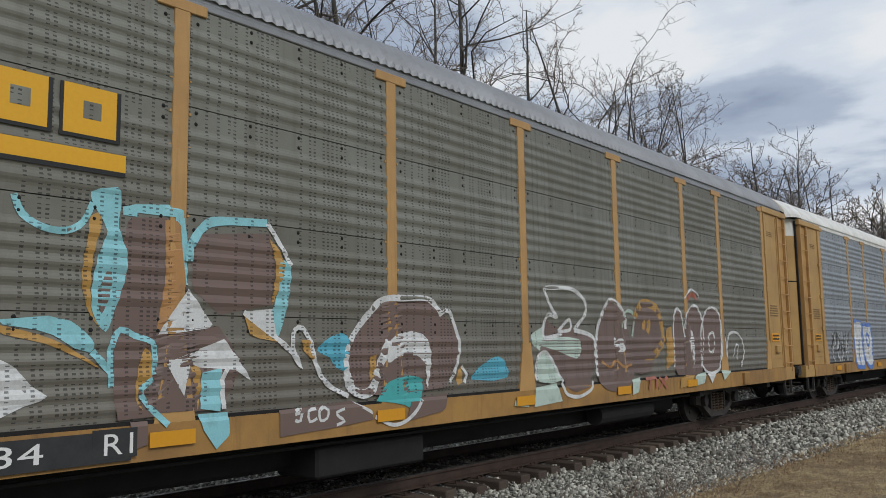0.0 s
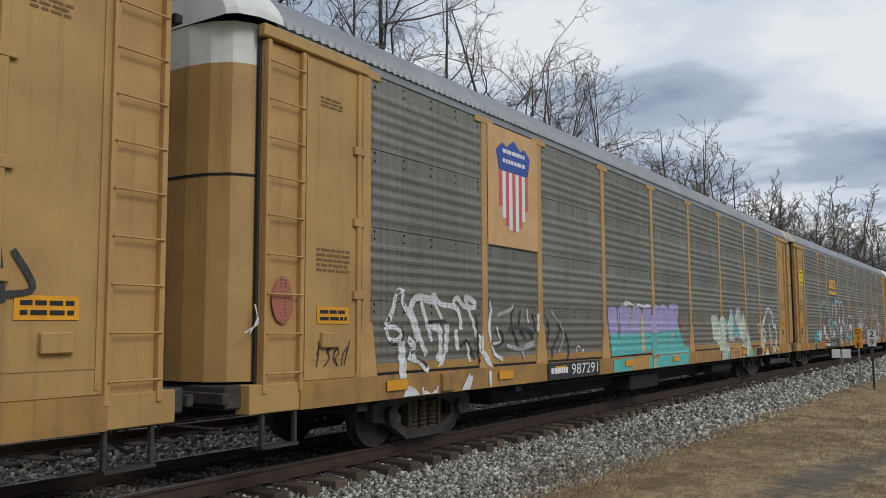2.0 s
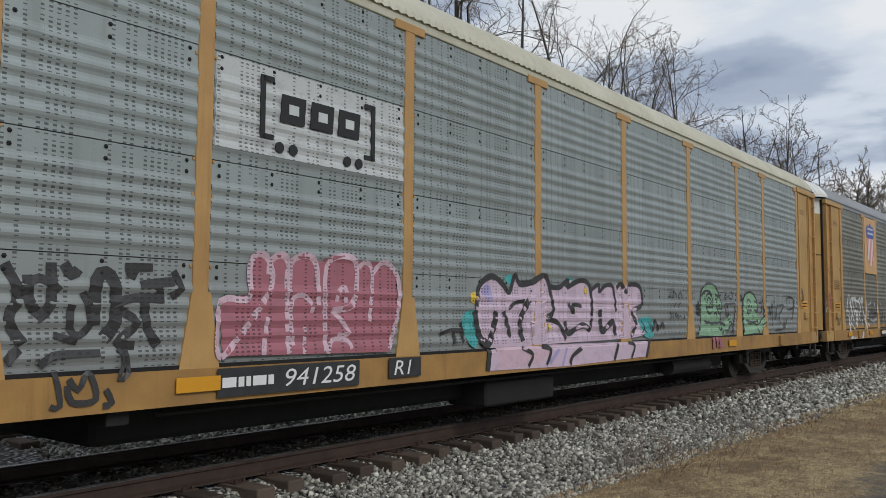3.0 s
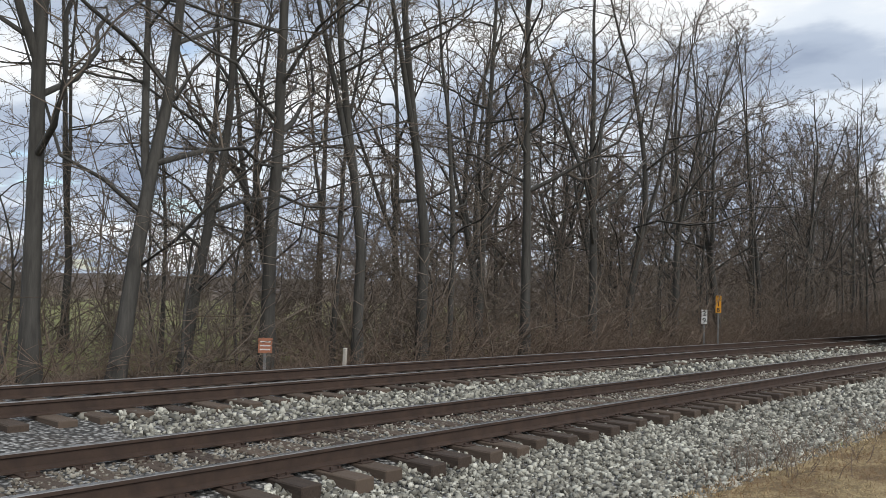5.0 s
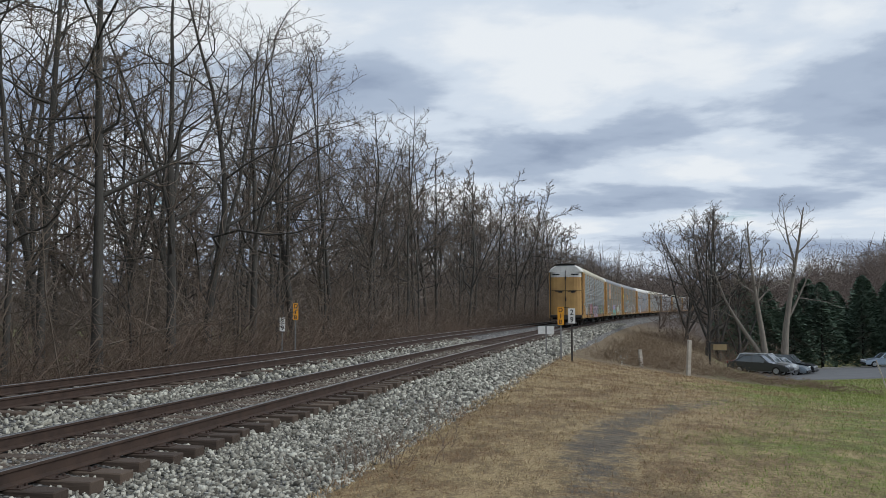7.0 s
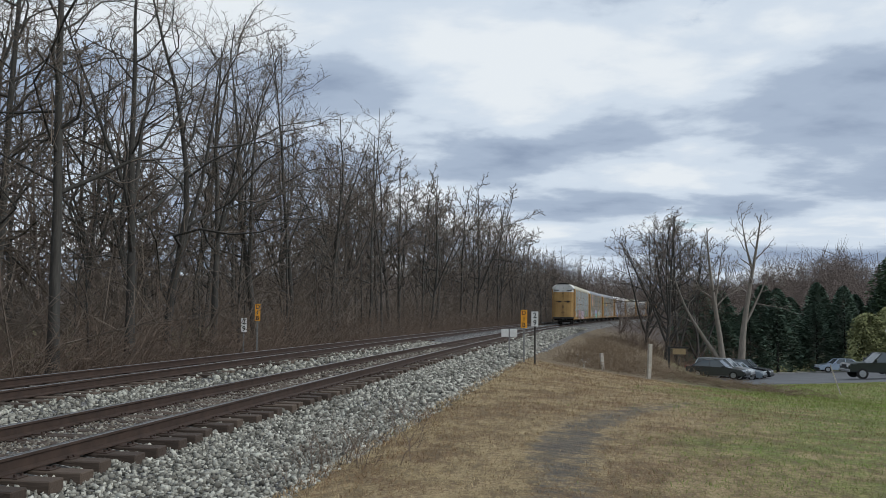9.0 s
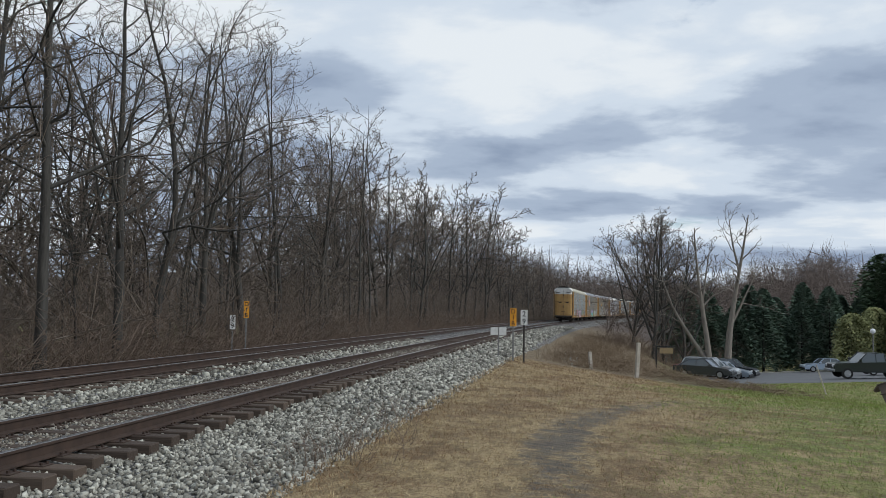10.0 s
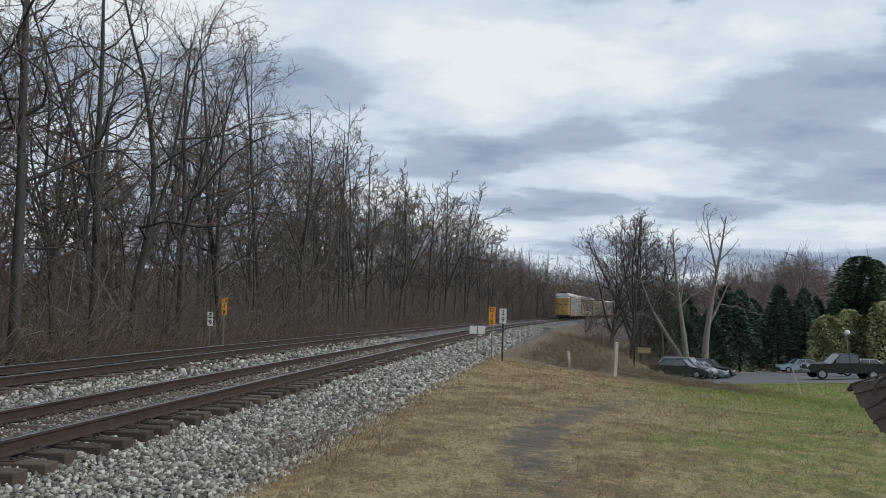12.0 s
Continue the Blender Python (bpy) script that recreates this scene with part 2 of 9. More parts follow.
def ground_mat():
    n = Nodes("winter lawn", 0.95)
    w = n.coords((1, 1, 1), "World")
    sep = n.node("ShaderNodeSeparateXYZ")
    n.link(w, sep.inputs[0])
    a = n.noise(0.22, 6.0, 0.62, w)
    b = n.noise(1.6, 5.0, 0.65, w)
    f = n.noise(26.0, 4.0, 0.7, n.coords((1.0, 0.7, 1.0), "World"))
    straw, tan, brown = (0.45, 0.335, 0.175), (0.34, 0.24, 0.125), (0.20, 0.115, 0.06)
    green, green2 = (0.22, 0.32, 0.05), (0.12, 0.19, 0.03)
    c = n.mix(n.ramp(b, (0.35, 0.0), (0.65, 1.0)), straw, tan)
    c = n.mix(n.ramp(n.noise(0.8, 5.0, 0.6, w, 0.5), (0.48, 0.0), (0.62, 0.9)), c, brown)
    # greener grass away from the track
    right = n.math("MULTIPLY_ADD", n.math("ADD", n.math("MULTIPLY_ADD", sep.outputs["Y"], -0.09, sep.outputs["X"]), n.math("MULTIPLY", n.math("SUBTRACT", a, 0.5), 9.0)), 0.5, 0.0)
    gfac = n.math("MULTIPLY", n.math("MINIMUM", n.math("MAXIMUM", right, 0.08), 1.0), n.ramp(b, (0.36, 0.1), (0.54, 1.0)))
    c = n.mix(n.math("MULTIPLY", gfac, 0.8), c, n.mix(f, green, green2))
    c = n.mix(n.math("MULTIPLY", n.ramp(f, (0.3, 0.0), (0.8, 1.0)), 0.3), c, (0.12, 0.09, 0.045))
    # brown debris on the bank short of the lot
    bank = n.math("MULTIPLY", n.math("MINIMUM", n.math("MAXIMUM", n.math("MULTIPLY_ADD", sep.outputs["Y"], 0.25, -8.4), 0.0), 1.0),
                  n.math("MINIMUM", n.math("MAXIMUM", n.math("MULTIPLY_ADD", sep.outputs["X"], -0.3, 3.6), 0.0), 1.0))
    c = n.mix(n.math("MULTIPLY", bank, n.ramp(b, (0.3, 0.95), (0.7, 0.6))), c, n.mix(n.ramp(n.noise(3.0, 8.0, 0.8, w), (0.38, 0.0), (0.62, 1.0)), (0.17, 0.13, 0.098), (0.045, 0.034, 0.027)))
    tuft = n.noise(13.0, 5.0, 0.7, w)
    blade = n.noise(48.0, 4.0, 0.7, w)
    c = n.mix(n.ramp(tuft, (0.46, 0.0), (0.60, 0.55)), c, n.mix(gfac, (0.13, 0.075, 0.04), (0.08, 0.085, 0.03)))
    c = n.mix(n.ramp(blade, (0.50, 0.0), (0.66, 0.5)), c, n.mix(gfac, (0.62, 0.49, 0.29), (0.42, 0.44, 0.16)))
    c = n.mix(n.ramp(blade, (0.34, 0.6), (0.46, 0.0)), c, (0.06, 0.045, 0.025))
    clump = n.noise(4.2, 7.0, 0.78, n.coords((1.0, 0.45, 1.0), "World"))
    c = n.mix(n.ramp(clump, (0.40, 0.5), (0.52, 0.0)), c, (0.10, 0.07, 0.038))
    c = n.mix(n.ramp(clump, (0.52, 0.0), (0.66, 0.45)), c, n.mix(gfac, (0.56, 0.43, 0.24), (0.36, 0.40, 0.11)))
    # scattered dead leaves
    c = n.mix(n.ramp(n.noise(6.5, 6.0, 0.8, w), (0.585, 0.0), (0.64, 0.75)), c, (0.145, 0.07, 0.038))
    # the worn wheel track: dark bare earth with an uneven edge
    bend = n.math("MAXIMUM", n.math("SUBTRACT", sep.outputs["Y"], 10.5), 0.0)
    mid = n.math("MULTIPLY_ADD", n.math("MULTIPLY", bend, bend), 0.026, -0.52)
    dx = n.math("MULTIPLY", n.math("SUBTRACT", sep.outputs["X"], mid), 1.9)
    dy = n.math("MULTIPLY", n.math("SUBTRACT", sep.outputs["Y"], 11.9), 0.56)
    dx2 = n.math("MULTIPLY", dx, dx)
    ragged = n.math("MULTIPLY", n.math("SUBTRACT", n.noise(3.0, 6.0, 0.72, w), 0.5), 4.0)
    core = n.math("ADD", n.math("ADD", dx2, n.math("MULTIPLY", dy, dy)), ragged)
    long2 = n.math("MULTIPLY", n.math("SUBTRACT", sep.outputs["Y"], 14.0), 0.12)
    trail = n.math("ADD", n.math("ADD", dx2, n.math("MULTIPLY", long2, long2)), n.math("MULTIPLY", ragged, 1.5))
    mud = n.math("MAXIMUM", n.ramp(core, (0.3, 0.75), (1.2, 0.0)), n.ramp(trail, (0.0, 0.75), (1.0, 0.0)))
    tread = n.math("MULTIPLY_ADD", n.math("SINE", n.math("MULTIPLY", n.math("MULTIPLY_ADD", sep.outputs["X"], 0.6, sep.outputs["Y"]), 27.0)), n.math("MULTIPLY", n.noise(2.5, 3.0, 0.6, w), 0.16), n.noise(9.0, 6.0, 0.75, w))
    c = n.mix(mud, c, n.mix(n.ramp(tread, (0.25, 0.0), (0.75, 1.0)), (0.14, 0.13, 0.12), (0.05, 0.046, 0.042)))
    # leaf litter under the wood
    litter = n.math("MINIMUM", n.math("MAXIMUM", n.math("MULTIPLY_ADD", sep.outputs["X"], -0.7, -8.4), 0.0), 1.0)
    lc = n.mix(n.noise(7.0, 6.0, 0.7, w), (0.16, 0.115, 0.075), (0.07, 0.05, 0.035))
    moss = n.math("MINIMUM", n.math("MAXIMUM", n.math("MULTIPLY_ADD", sep.outputs["X"], -0.4, -8.0), 0.0), 0.7)
    moss = n.math("MULTIPLY", moss, n.math("MINIMUM", n.math("MAXIMUM", n.math("MULTIPLY_ADD", sep.outputs["X"], 0.05, 6.0), 0.0), 1.0))
    lc = n.mix(moss, lc, (0.22, 0.23, 0.08))
    c = n.mix(litter, c, lc)
    # wooded land in the distance
    away = n.math("MINIMUM", n.math("MAXIMUM", n.math("MULTIPLY_ADD", sep.outputs["Y"], 0.02, -2.2), 0.0), 1.0)
    c = n.mix(away, c, n.mix(n.noise(0.6, 6.0, 0.7, w), (0.13, 0.10, 0.085), (0.075, 0.06, 0.05)))
    n.color(c).bump(f, 0.9, 0.06)
    return n.m


M_TIE, M_BALLAST, M_GROUND = tie_mat(), ballast_mat(), ground_mat()
M_STONE, M_STONE_BROWN = stone_mat("crushed limestone ballast", (0.19, 0.18, 0.155), 0.4), stone_mat("soiled brown ballast", (0.13, 0.095, 0.07), 1.0)

# ------------------------------------------------------------ mesh helpers


def mesh_of(name, bm, mat, smooth=False):
    me = bpy.data.meshes.new(name)
    bmesh.ops.recalc_face_normals(bm, faces=bm.faces)
    bm.to_mesh(me)
    bm.free()
    for m in (mat if isinstance(mat, (list, tuple)) else [mat]):
        me.materials.append(m)
    if smooth:
        for p in me.polygons:
            p.use_smooth = True
    return me


def raw_mesh(name, verts, faces, mat, smooth=False):
    me = bpy.data.meshes.new(name)
    me.from_pydata([tuple(v) for v in verts], [], [tuple(int(i) for i in f) for f in faces])
    for m in (mat if isinstance(mat, (list, tuple)) else [mat]):
        me.materials.append(m)
    if smooth:
        for p in me.polygons:
            p.use_smooth = True
    return me


def part(name, bm, mat, parent, label="", at=None, smooth=False):
    """Links a bmesh, or a mesh that is shared, as one part under its thing."""
    me = mesh_of(name, bm, mat, smooth) if isinstance(bm, bmesh.types.BMesh) else bm
    ob = new(name, me)
    ob.parent = parent
    if at is not None:
        ob.matrix_basis = at
    if label:
        tagged(ob, label)
    return ob


def thing(name, label, category, m=None, group="", kind=""):
    ob = new(name)
    ob.empty_display_size = 0.2
    if m is not None:
        ob.matrix_basis = m
    return tagged(ob, label, category, group, kind)


def box(bm, x0, x1, y0, y1, z0, z1, bevel=0.0, mi=0):
    r = bmesh.ops.create_cube(bm, size=1.0)
    vs = r["verts"]
    for v in vs:
        v.co = Vector(((x0, x1)[v.co.x > 0], (y0, y1)[v.co.y > 0], (z0, z1)[v.co.z > 0]))
    fs = {f for v in vs for f in v.link_faces}
    for f in fs:
        f.material_index = mi
    if bevel:
        es = list({e for f in fs for e in f.edges})
        bmesh.ops.bevel(bm, geom=es, offset=bevel, segments=1, affect="EDGES")
    return vs


def tube(bm, p, q, r0, r1=None, n=8, caps=True, mi=0):
    p, q = Vector(p), Vector(q)
    r1 = r0 if r1 is None else r1
    a = (q - p).normalized()
    u = a.orthogonal().normalized()
    w = a.cross(u)
    rings = []
    for c, r in ((p, r0), (q, r1)):
        rings.append([bm.verts.new(c + (u * math.cos(2 * math.pi * i / n) + w * math.sin(2 * math.pi * i / n)) * r) for i in range(n)])
    for i in range(n):
        f = bm.faces.new((rings[0][i], rings[0][(i + 1) % n], rings[1][(i + 1) % n], rings[1][i]))
        f.material_index = mi
    if caps:
        bm.faces.new(rings[0][::-1]).material_index = mi
        bm.faces.new(rings[1]).material_index = mi


def prism(bm, pts, axis, a, b, mi=0):
    """A closed outline, given in the two other axes, pushed out from a to b along an axis (0 x, 1 y, 2 z)."""
    def place(p, k):
        c = list(p)
        c.insert(axis, k)
        return bm.verts.new(c)
    lo, hi = [place(p, a) for p in pts], [place(p, b) for p in pts]
    n = len(pts)
    for i in range(n):
        bm.faces.new((lo[i], lo[(i + 1) % n], hi[(i + 1) % n], hi[i])).material_index = mi
    bm.faces.new(lo[::-1]).material_index = mi
    bm.faces.new(hi).material_index = mi


# ------------------------------------------------------------ the line of the track
TRACK_X, CURVE, GRADE, SAG, SPACING, FAR_UP = -6.686, 0.00068, 0.00559, 0.00001, 3.796, 0.12


def line(y, off=0.0):
    """A point on the near track's line at rail top, off metres to its right, and the heading there."""
    th = CURVE * y if y > 0 else 0.0
    x = TRACK_X + (CURVE * y * y / 2 if y > 0 else 0.0)
    n = 1 / math.sqrt(1 + th * th)
    return Vector((x + off * n, y - off * th * n, -GRADE * y + SAG * y * y if y > 0 else 0.0)), math.atan(th)


ARC_Y = np.arange(-140.0, 700.0, 0.5)
ARC_P = np.array([line(float(y))[0][:2] for y in ARC_Y])
ARC_S = np.concatenate([[0], np.cumsum(np.linalg.norm(np.diff(ARC_P, axis=0), axis=1))])
ARC_S -= np.interp(0, ARC_Y, ARC_S)


def along(s):
    return float(np.interp(s, ARC_S, ARC_Y))


def smooth01(a):
    a = min(1.0, max(0.0, a))
    return a * a * (3 - 2 * a)


def ground_z(x, y):
    """Height of the lawn, the wood's floor and the land around."""
    yc = min(max(y, 0.0), 420.0)
    lp = line(yc)[0]
    lx = lp.x - TRACK_X
    toe = -0.20 - (0.010 * yc if yc < 60 else 0.6 + 0.004 * (yc - 60))
    e = x - lx + 3.0
    if e >= 0:                       # the lawn falls away to the right and ahead
        drop = 0.12 + 3.3 * smooth01((yc - 3) / 52.0)
        z = toe - drop * (1 - math.exp(-e / 13.0))
        lot = -0.485 + 0.0474 * min(x, 60) - 0.0596 * min(y, 112)
        z += (lot - z) * smooth01((y - 38) / 22) * smooth01((e - 6) / 9)
        z += 0.03 * noise.noise((x * 0.35, y * 0.35, 0)) * min(1.0, e)
    else:
        z = toe - 0.35 * smooth01((-e) / 0.8) - 0.25 * smooth01((-e - 9.5) / 5.0)
        z += 0.15 * noise.noise((x * 0.2, y * 0.2, 3)) * smooth01((-e - 11) / 4)
    far = math.hypot(x, y)
    hill = 16.0 * smooth01((y / max(far, 1.0) - 0.76) / 0.12 if x < 0 else 1.0) * smooth01((far - 170) / 330) * smooth01((abs(e) - 12) / 60) + 10.0 * smooth01((y - 440) / 90)
    return z + (hill if y > 0 else 0.0)


def make_ground():
    def steps(lo, hi, fine, near):
        out, v = [], 0.0
        while v < hi:
            out.append(v)
            v += fine if v < near else max(fine, (v - near) * 0.16 + fine)
        out.append(hi)
        neg, v = [], -fine
        while v > lo:
            neg.append(v)
            v -= fine if -v < near else max(fine, (-v - near) * 0.16 + fine)
        neg.append(lo)
        return neg[::-1] + out
    xs, ys = steps(-2200, 2200, 0.8, 26), steps(-1500, 2600, 0.9, 48)
    verts = [(x, y, ground_z(x, y)) for y in ys for x in xs]
    w = len(xs)
    faces = [(j * w + i, j * w + i + 1, (j + 1) * w + i + 1, (j + 1) * w + i) for j in range(len(ys) - 1) for i in range(w - 1)]
    ob = new("ground", raw_mesh("ground", verts, faces, M_GROUND, True))
    tagged(ob, "dry straw-coloured winter lawn with greener patches sloping away", "ground", kind="structure")


make_ground()


def sweep(profile, y0, y1, step, closed=False):
    """Sweeps an outline of (offset, height) along the track's line."""
    verts, faces = [], []
    n = int((y1 - y0) / step) + 1
    k = len(profile)
    for i in range(n + 1):
        y = y0 + (y1 - y0) * i / n
        for o, z in profile:
            p, _ = line(y, o)
            verts.append((p.x, p.y, p.z + z))
    m = k if closed else k - 1
    for i in range(n):
        for j in range(m):
            a, b = i * k + j, i * k + (j + 1) % k
            faces.append((a, b, b + k, a + k))
    return verts, faces


RAIL_OUT = ((-0.075, -0.17), (0.075, -0.17), (0.075, -0.155), (0.012, -0.135), (0.012, -0.045), (0.036, -0.035), (0.036, -0.006),
            (-0.036, -0.006), (-0.036, -0.035), (-0.012, -0.045), (-0.012, -0.135), (-0.075, -0.155))
HEAD_OUT = ((-0.034, -0.006), (0.034, -0.006), (0.03, 0.0), (-0.03, 0.0))


BED = ((-8.4, -0.95), (-7.2, -0.45), (-5.6, -0.11), (-3.2, -0.105), (-2.3, -0.14), (-1.35, -0.235), (-0.68, -0.20), (0.66, -0.20), (0.9, -0.235), (1.25, -0.31), (1.8, -0.34), (3.65, -0.30), (4.6, -0.85))


def make_track():
    bed = BED
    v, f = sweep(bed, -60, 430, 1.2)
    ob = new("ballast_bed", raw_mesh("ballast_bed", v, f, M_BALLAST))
    tagged(ob, "grey crushed stone ballast bed under two tracks", "ballast", kind="structure")
    for tr, base in (("near", 0.0), ("far", -SPACING)):
        track = thing("railway_track", "railway track of brown steel rails on dark wooden ties", "railway track", kind="structure")
        for side in (-0.755, 0.755):
            o = base + side
            up = FAR_UP if base else 0.0
            v, f = sweep([(a + o, z + up) for a, z in RAIL_OUT], -60, 430, 2.0, True)
            r = part("rail", raw_mesh("rail", v, f, M_RAIL), None, track)
            v, f = sweep([(a + o, z + up) for a, z in HEAD_OUT], -60, 430, 2.0, True)
            part("rail_head", raw_mesh("rail_head", v, f, M_HEAD), None, r, "worn bright running surface")
        bm = bmesh.new()
        box(bm, -1.3, 1.3, -0.115, 0.115, -0.36, -0.178, 0.012)
        tie = mesh_of("tie", bm, M_TIE)
        bm = bmesh.new()
        for side in (-0.755, 0.755):
            box(bm, side - 0.18, side + 0.18, -0.09, 0.09, -0.178, -0.165, 0.003)
            for dx in (-0.13, 0.13):
                for dy in (-0.05, 0.05):
                    box(bm, side + dx - 0.012, side + dx + 0.012, dy - 0.012, dy + 0.012, -0.166, -0.14)
        plate = mesh_of("tie_plate", bm, M_RAIL)
        rng = random.Random(5 if tr == "near" else 6)
        y = -6.0 if tr == "near" else 2.0
        n = 0
        while n < (150 if tr == "near" else 90):
            p, h = line(y, base)
            p.z += FAR_UP if base else 0.0
            m = Matrix.Translation(p) @ Matrix.Rotation(-h + rng.uniform(-0.015, 0.015), 4, "Z") @ Matrix.Translation((rng.uniform(-0.07, 0.09), 0, rng.uniform(-0.012, 0.008)))
            t = part("tie", tie, None, track, at=m)
            if tr == "near" and y < 30:
                part("tie_plate", plate, None, t)
            y += 0.52 + rng.uniform(-0.03, 0.03)
            n += 1


make_track()


def make_stones(name, label, mat, seed, beds):
    """Loose angular ballast stones, thick near the tracks' near end. beds: from and to across and along, stones a square metre, size."""
    rng = np.random.default_rng(seed)
    cube = np.array([(x, y, z) for x in (-1, 1) for y in (-1, 1) for z in (-1, 1)], float) / 1.5
    quads = np.array([(0, 1, 3, 2), (4, 6, 7, 5), (0, 4, 5, 1), (2, 3, 7, 6), (0, 2, 6, 4), (1, 5, 7, 3)])
    px, pz = [p[0] for p in BED], [p[1] for p in BED]
    spots = []
    for o0, o1, y0, y1, per, size in beds:
        n = int((o1 - o0) * (y1 - y0) * per)
        spots.append(np.stack([rng.uniform(o0, o1, n), rng.uniform(y0, y1, n), size * rng.uniform(0.55, 1.35, n)], 1))
    s = np.concatenate(spots)
    pos = np.array([tuple(line(float(y), float(o))[0]) for o, y, _ in s])
    n = len(s)
    pos[:, 2] += np.interp(s[:, 0], px, pz) + rng.uniform(-0.15, 0.75, n) * s[:, 2] * 0.8
    v = cube[None] * rng.uniform(0.3, 1.1, (n, 8, 3)) * rng.uniform(0.6, 1.5, (n, 1, 3)) * s[:, None, 2:3]
    a, b = rng.uniform(0, 6.28, n), rng.uniform(-0.9, 0.9, n)
    ca, sa, cb, sb = np.cos(a), np.sin(a), np.cos(b), np.sin(b)
    x, y, z = v[..., 0], v[..., 1], v[..., 2]
    y, z = y * cb[:, None] - z * sb[:, None], y * sb[:, None] + z * cb[:, None]
    x, y = x * ca[:, None] - y * sa[:, None], x * sa[:, None] + y * ca[:, None]
    v = np.stack([x, y, z], -1) + pos[:, None]
    f = quads[None] + (np.arange(n) * 8)[:, None, None]
    me = bpy.data.meshes.new(name)
    me.vertices.add(n * 8)
    me.vertices.foreach_set("co", v.ravel())
    me.loops.add(n * 24)
    me.loops.foreach_set("vertex_index", f.ravel().astype(np.int32))
    me.polygons.add(n * 6)
    me.polygons.foreach_set("loop_start", np.arange(n * 6, dtype=np.int32) * 4)
    me.update(calc_edges=True)
    me.validate()
    me.materials.append(mat)
    tagged(new(name, me), label, "ballast stones", kind="stuff")


make_stones("ballast_stones", "loose grey angular crushed stones beside the rails", M_STONE, 3, (
    (0.95, 3.85, 1.5, 14, 430, 0.034), (0.95, 3.85, 14, 32, 125, 0.050), (1.0, 3.9, 32, 56, 32, 0.08), (1.0, 3.9, 56, 110, 14, 0.11),
    (3.4, 6.5, 30, 52, 10, 0.05), (-2.9, -0.85, 5, 18, 190, 0.042), (-2.9, -0.85, 18, 46, 45, 0.064)))
make_stones("soiled_stones", "brown soiled stones filling the space between the rails", M_STONE_BROWN, 4, (
    (-0.68, 0.68, 3.0, 20, 260, 0.026), (-0.68, 0.68, 20, 40, 70, 0.045), (-4.5, -3.0, 6, 26, 70, 0.032)))

# ------------------------------------------------------------ the train
CAR, SPEED, REAR0 = 28.9, 20.34, -63.76         # pitch of the cars, metres a second, place of the last car's end at 0 s
POSTS = (-12.0, -9.06, -7.17, -4.31, -1.41, 1.41, 4.31, 7.17, 9.06, 12.0)
ROWS = (1.07, 2.0, 2.93, 3.95, 4.92)            # seams between the panel rows
SKIN, POST_X, SILL_X, BODY = 1.562, 1.582, 1.60, 14.2           # panel, post and sill faces, half length


def corr(z):
    """Depth of the panels' horizontal corrugation."""
    for a, b in zip(ROWS, ROWS[1:]):
        if a <= z <= b:
            u = (z - a) / (b - a)
            if u < 0.06 or u > 0.80:
                return 0.0
            return 0.020 * (0.5 - 0.5 * math.cos((u - 0.06) / 0.74 * 5 * 2 * math.pi))
    return 0.0


def panel_mesh(w, row, mat):
    a, b = ROWS[row], ROWS[row + 1]
    us = [0.004] + [0.06 + 0.74 * i / 30 for i in range(31)] + [0.994]
    pr = [(SKIN + corr(a + (b - a) * u), a + (b - a) * u) for u in us]
    verts, faces = [], []
    for y in (-w / 2, w / 2):
        verts += [(x, y, z) for x, z in pr]
    k = len(pr)
    faces += [(i, i + 1, k + i + 1, k + i) for i in range(k - 1)]
    verts += [(SKIN - 0.03, y, z) for y in (-w / 2, w / 2) for z in (pr[0][1], pr[-1][1])]
    q = 2 * k
    faces += [(0, k, q + 2, q), (k - 1, q + 1, q + 3, 2 * k - 1)]
    me = raw_mesh("panel", verts, faces, [mat, M_UNDER])
    bm = bmesh.new()
    bm.from_mesh(me)
    n = max(2, int(w / 0.62))
    for i in range(n + 1):
        for u in (0.845, 0.95):
            y, z = -w / 2 + 0.09 + (w - 0.18) * i / n, a + (b - a) * u
            ring_ = [bm.verts.new((SKIN + 0.004, y + 0.021 * math.cos(k * 1.047), z + 0.021 * math.sin(k * 1.047))) for k in range(6)]
            top = bm.verts.new((SKIN + 0.014, y, z))
            for k in range(6):
                bm.faces.new((ring_[k], ring_[(k + 1) % 6], top)).material_index = 1
    bm.to_mesh(me)
    bm.free()
    return me


def post_mesh():
    bm = bmesh.new()
    box(bm, SKIN - 0.02, POST_X, -0.085, 0.085, 1.05, 4.86, 0.008)
    box(bm, SKIN - 0.02, POST_X + 0.006, -0.27, 0.27, 4.85, 4.96, 0.008)
    prism(bm, ((-0.21, 1.05), (0.21, 1.05), (0.10, 1.72), (-0.10, 1.72)), 0, SKIN - 0.01, POST_X + 0.012)
    # gusset in the (y, z) plane, with rivets up the post
    for i in range(9):
        z = 1.95 + i * 0.32
        for s in (-0.105, 0.105):
            box(bm, SKIN, SKIN + 0.012, s - 0.012, s + 0.012, z - 0.012, z + 0.012)
    return mesh_of("post", bm, M_YELLOW)


def roof_profile():
    return ((1.60, 5.05), (1.585, 5.13), (1.51, 5.25), (1.36, 5.42), (1.10, 5.58), (0.78, 5.71), (0.40, 5.78), (0.0, 5.80))


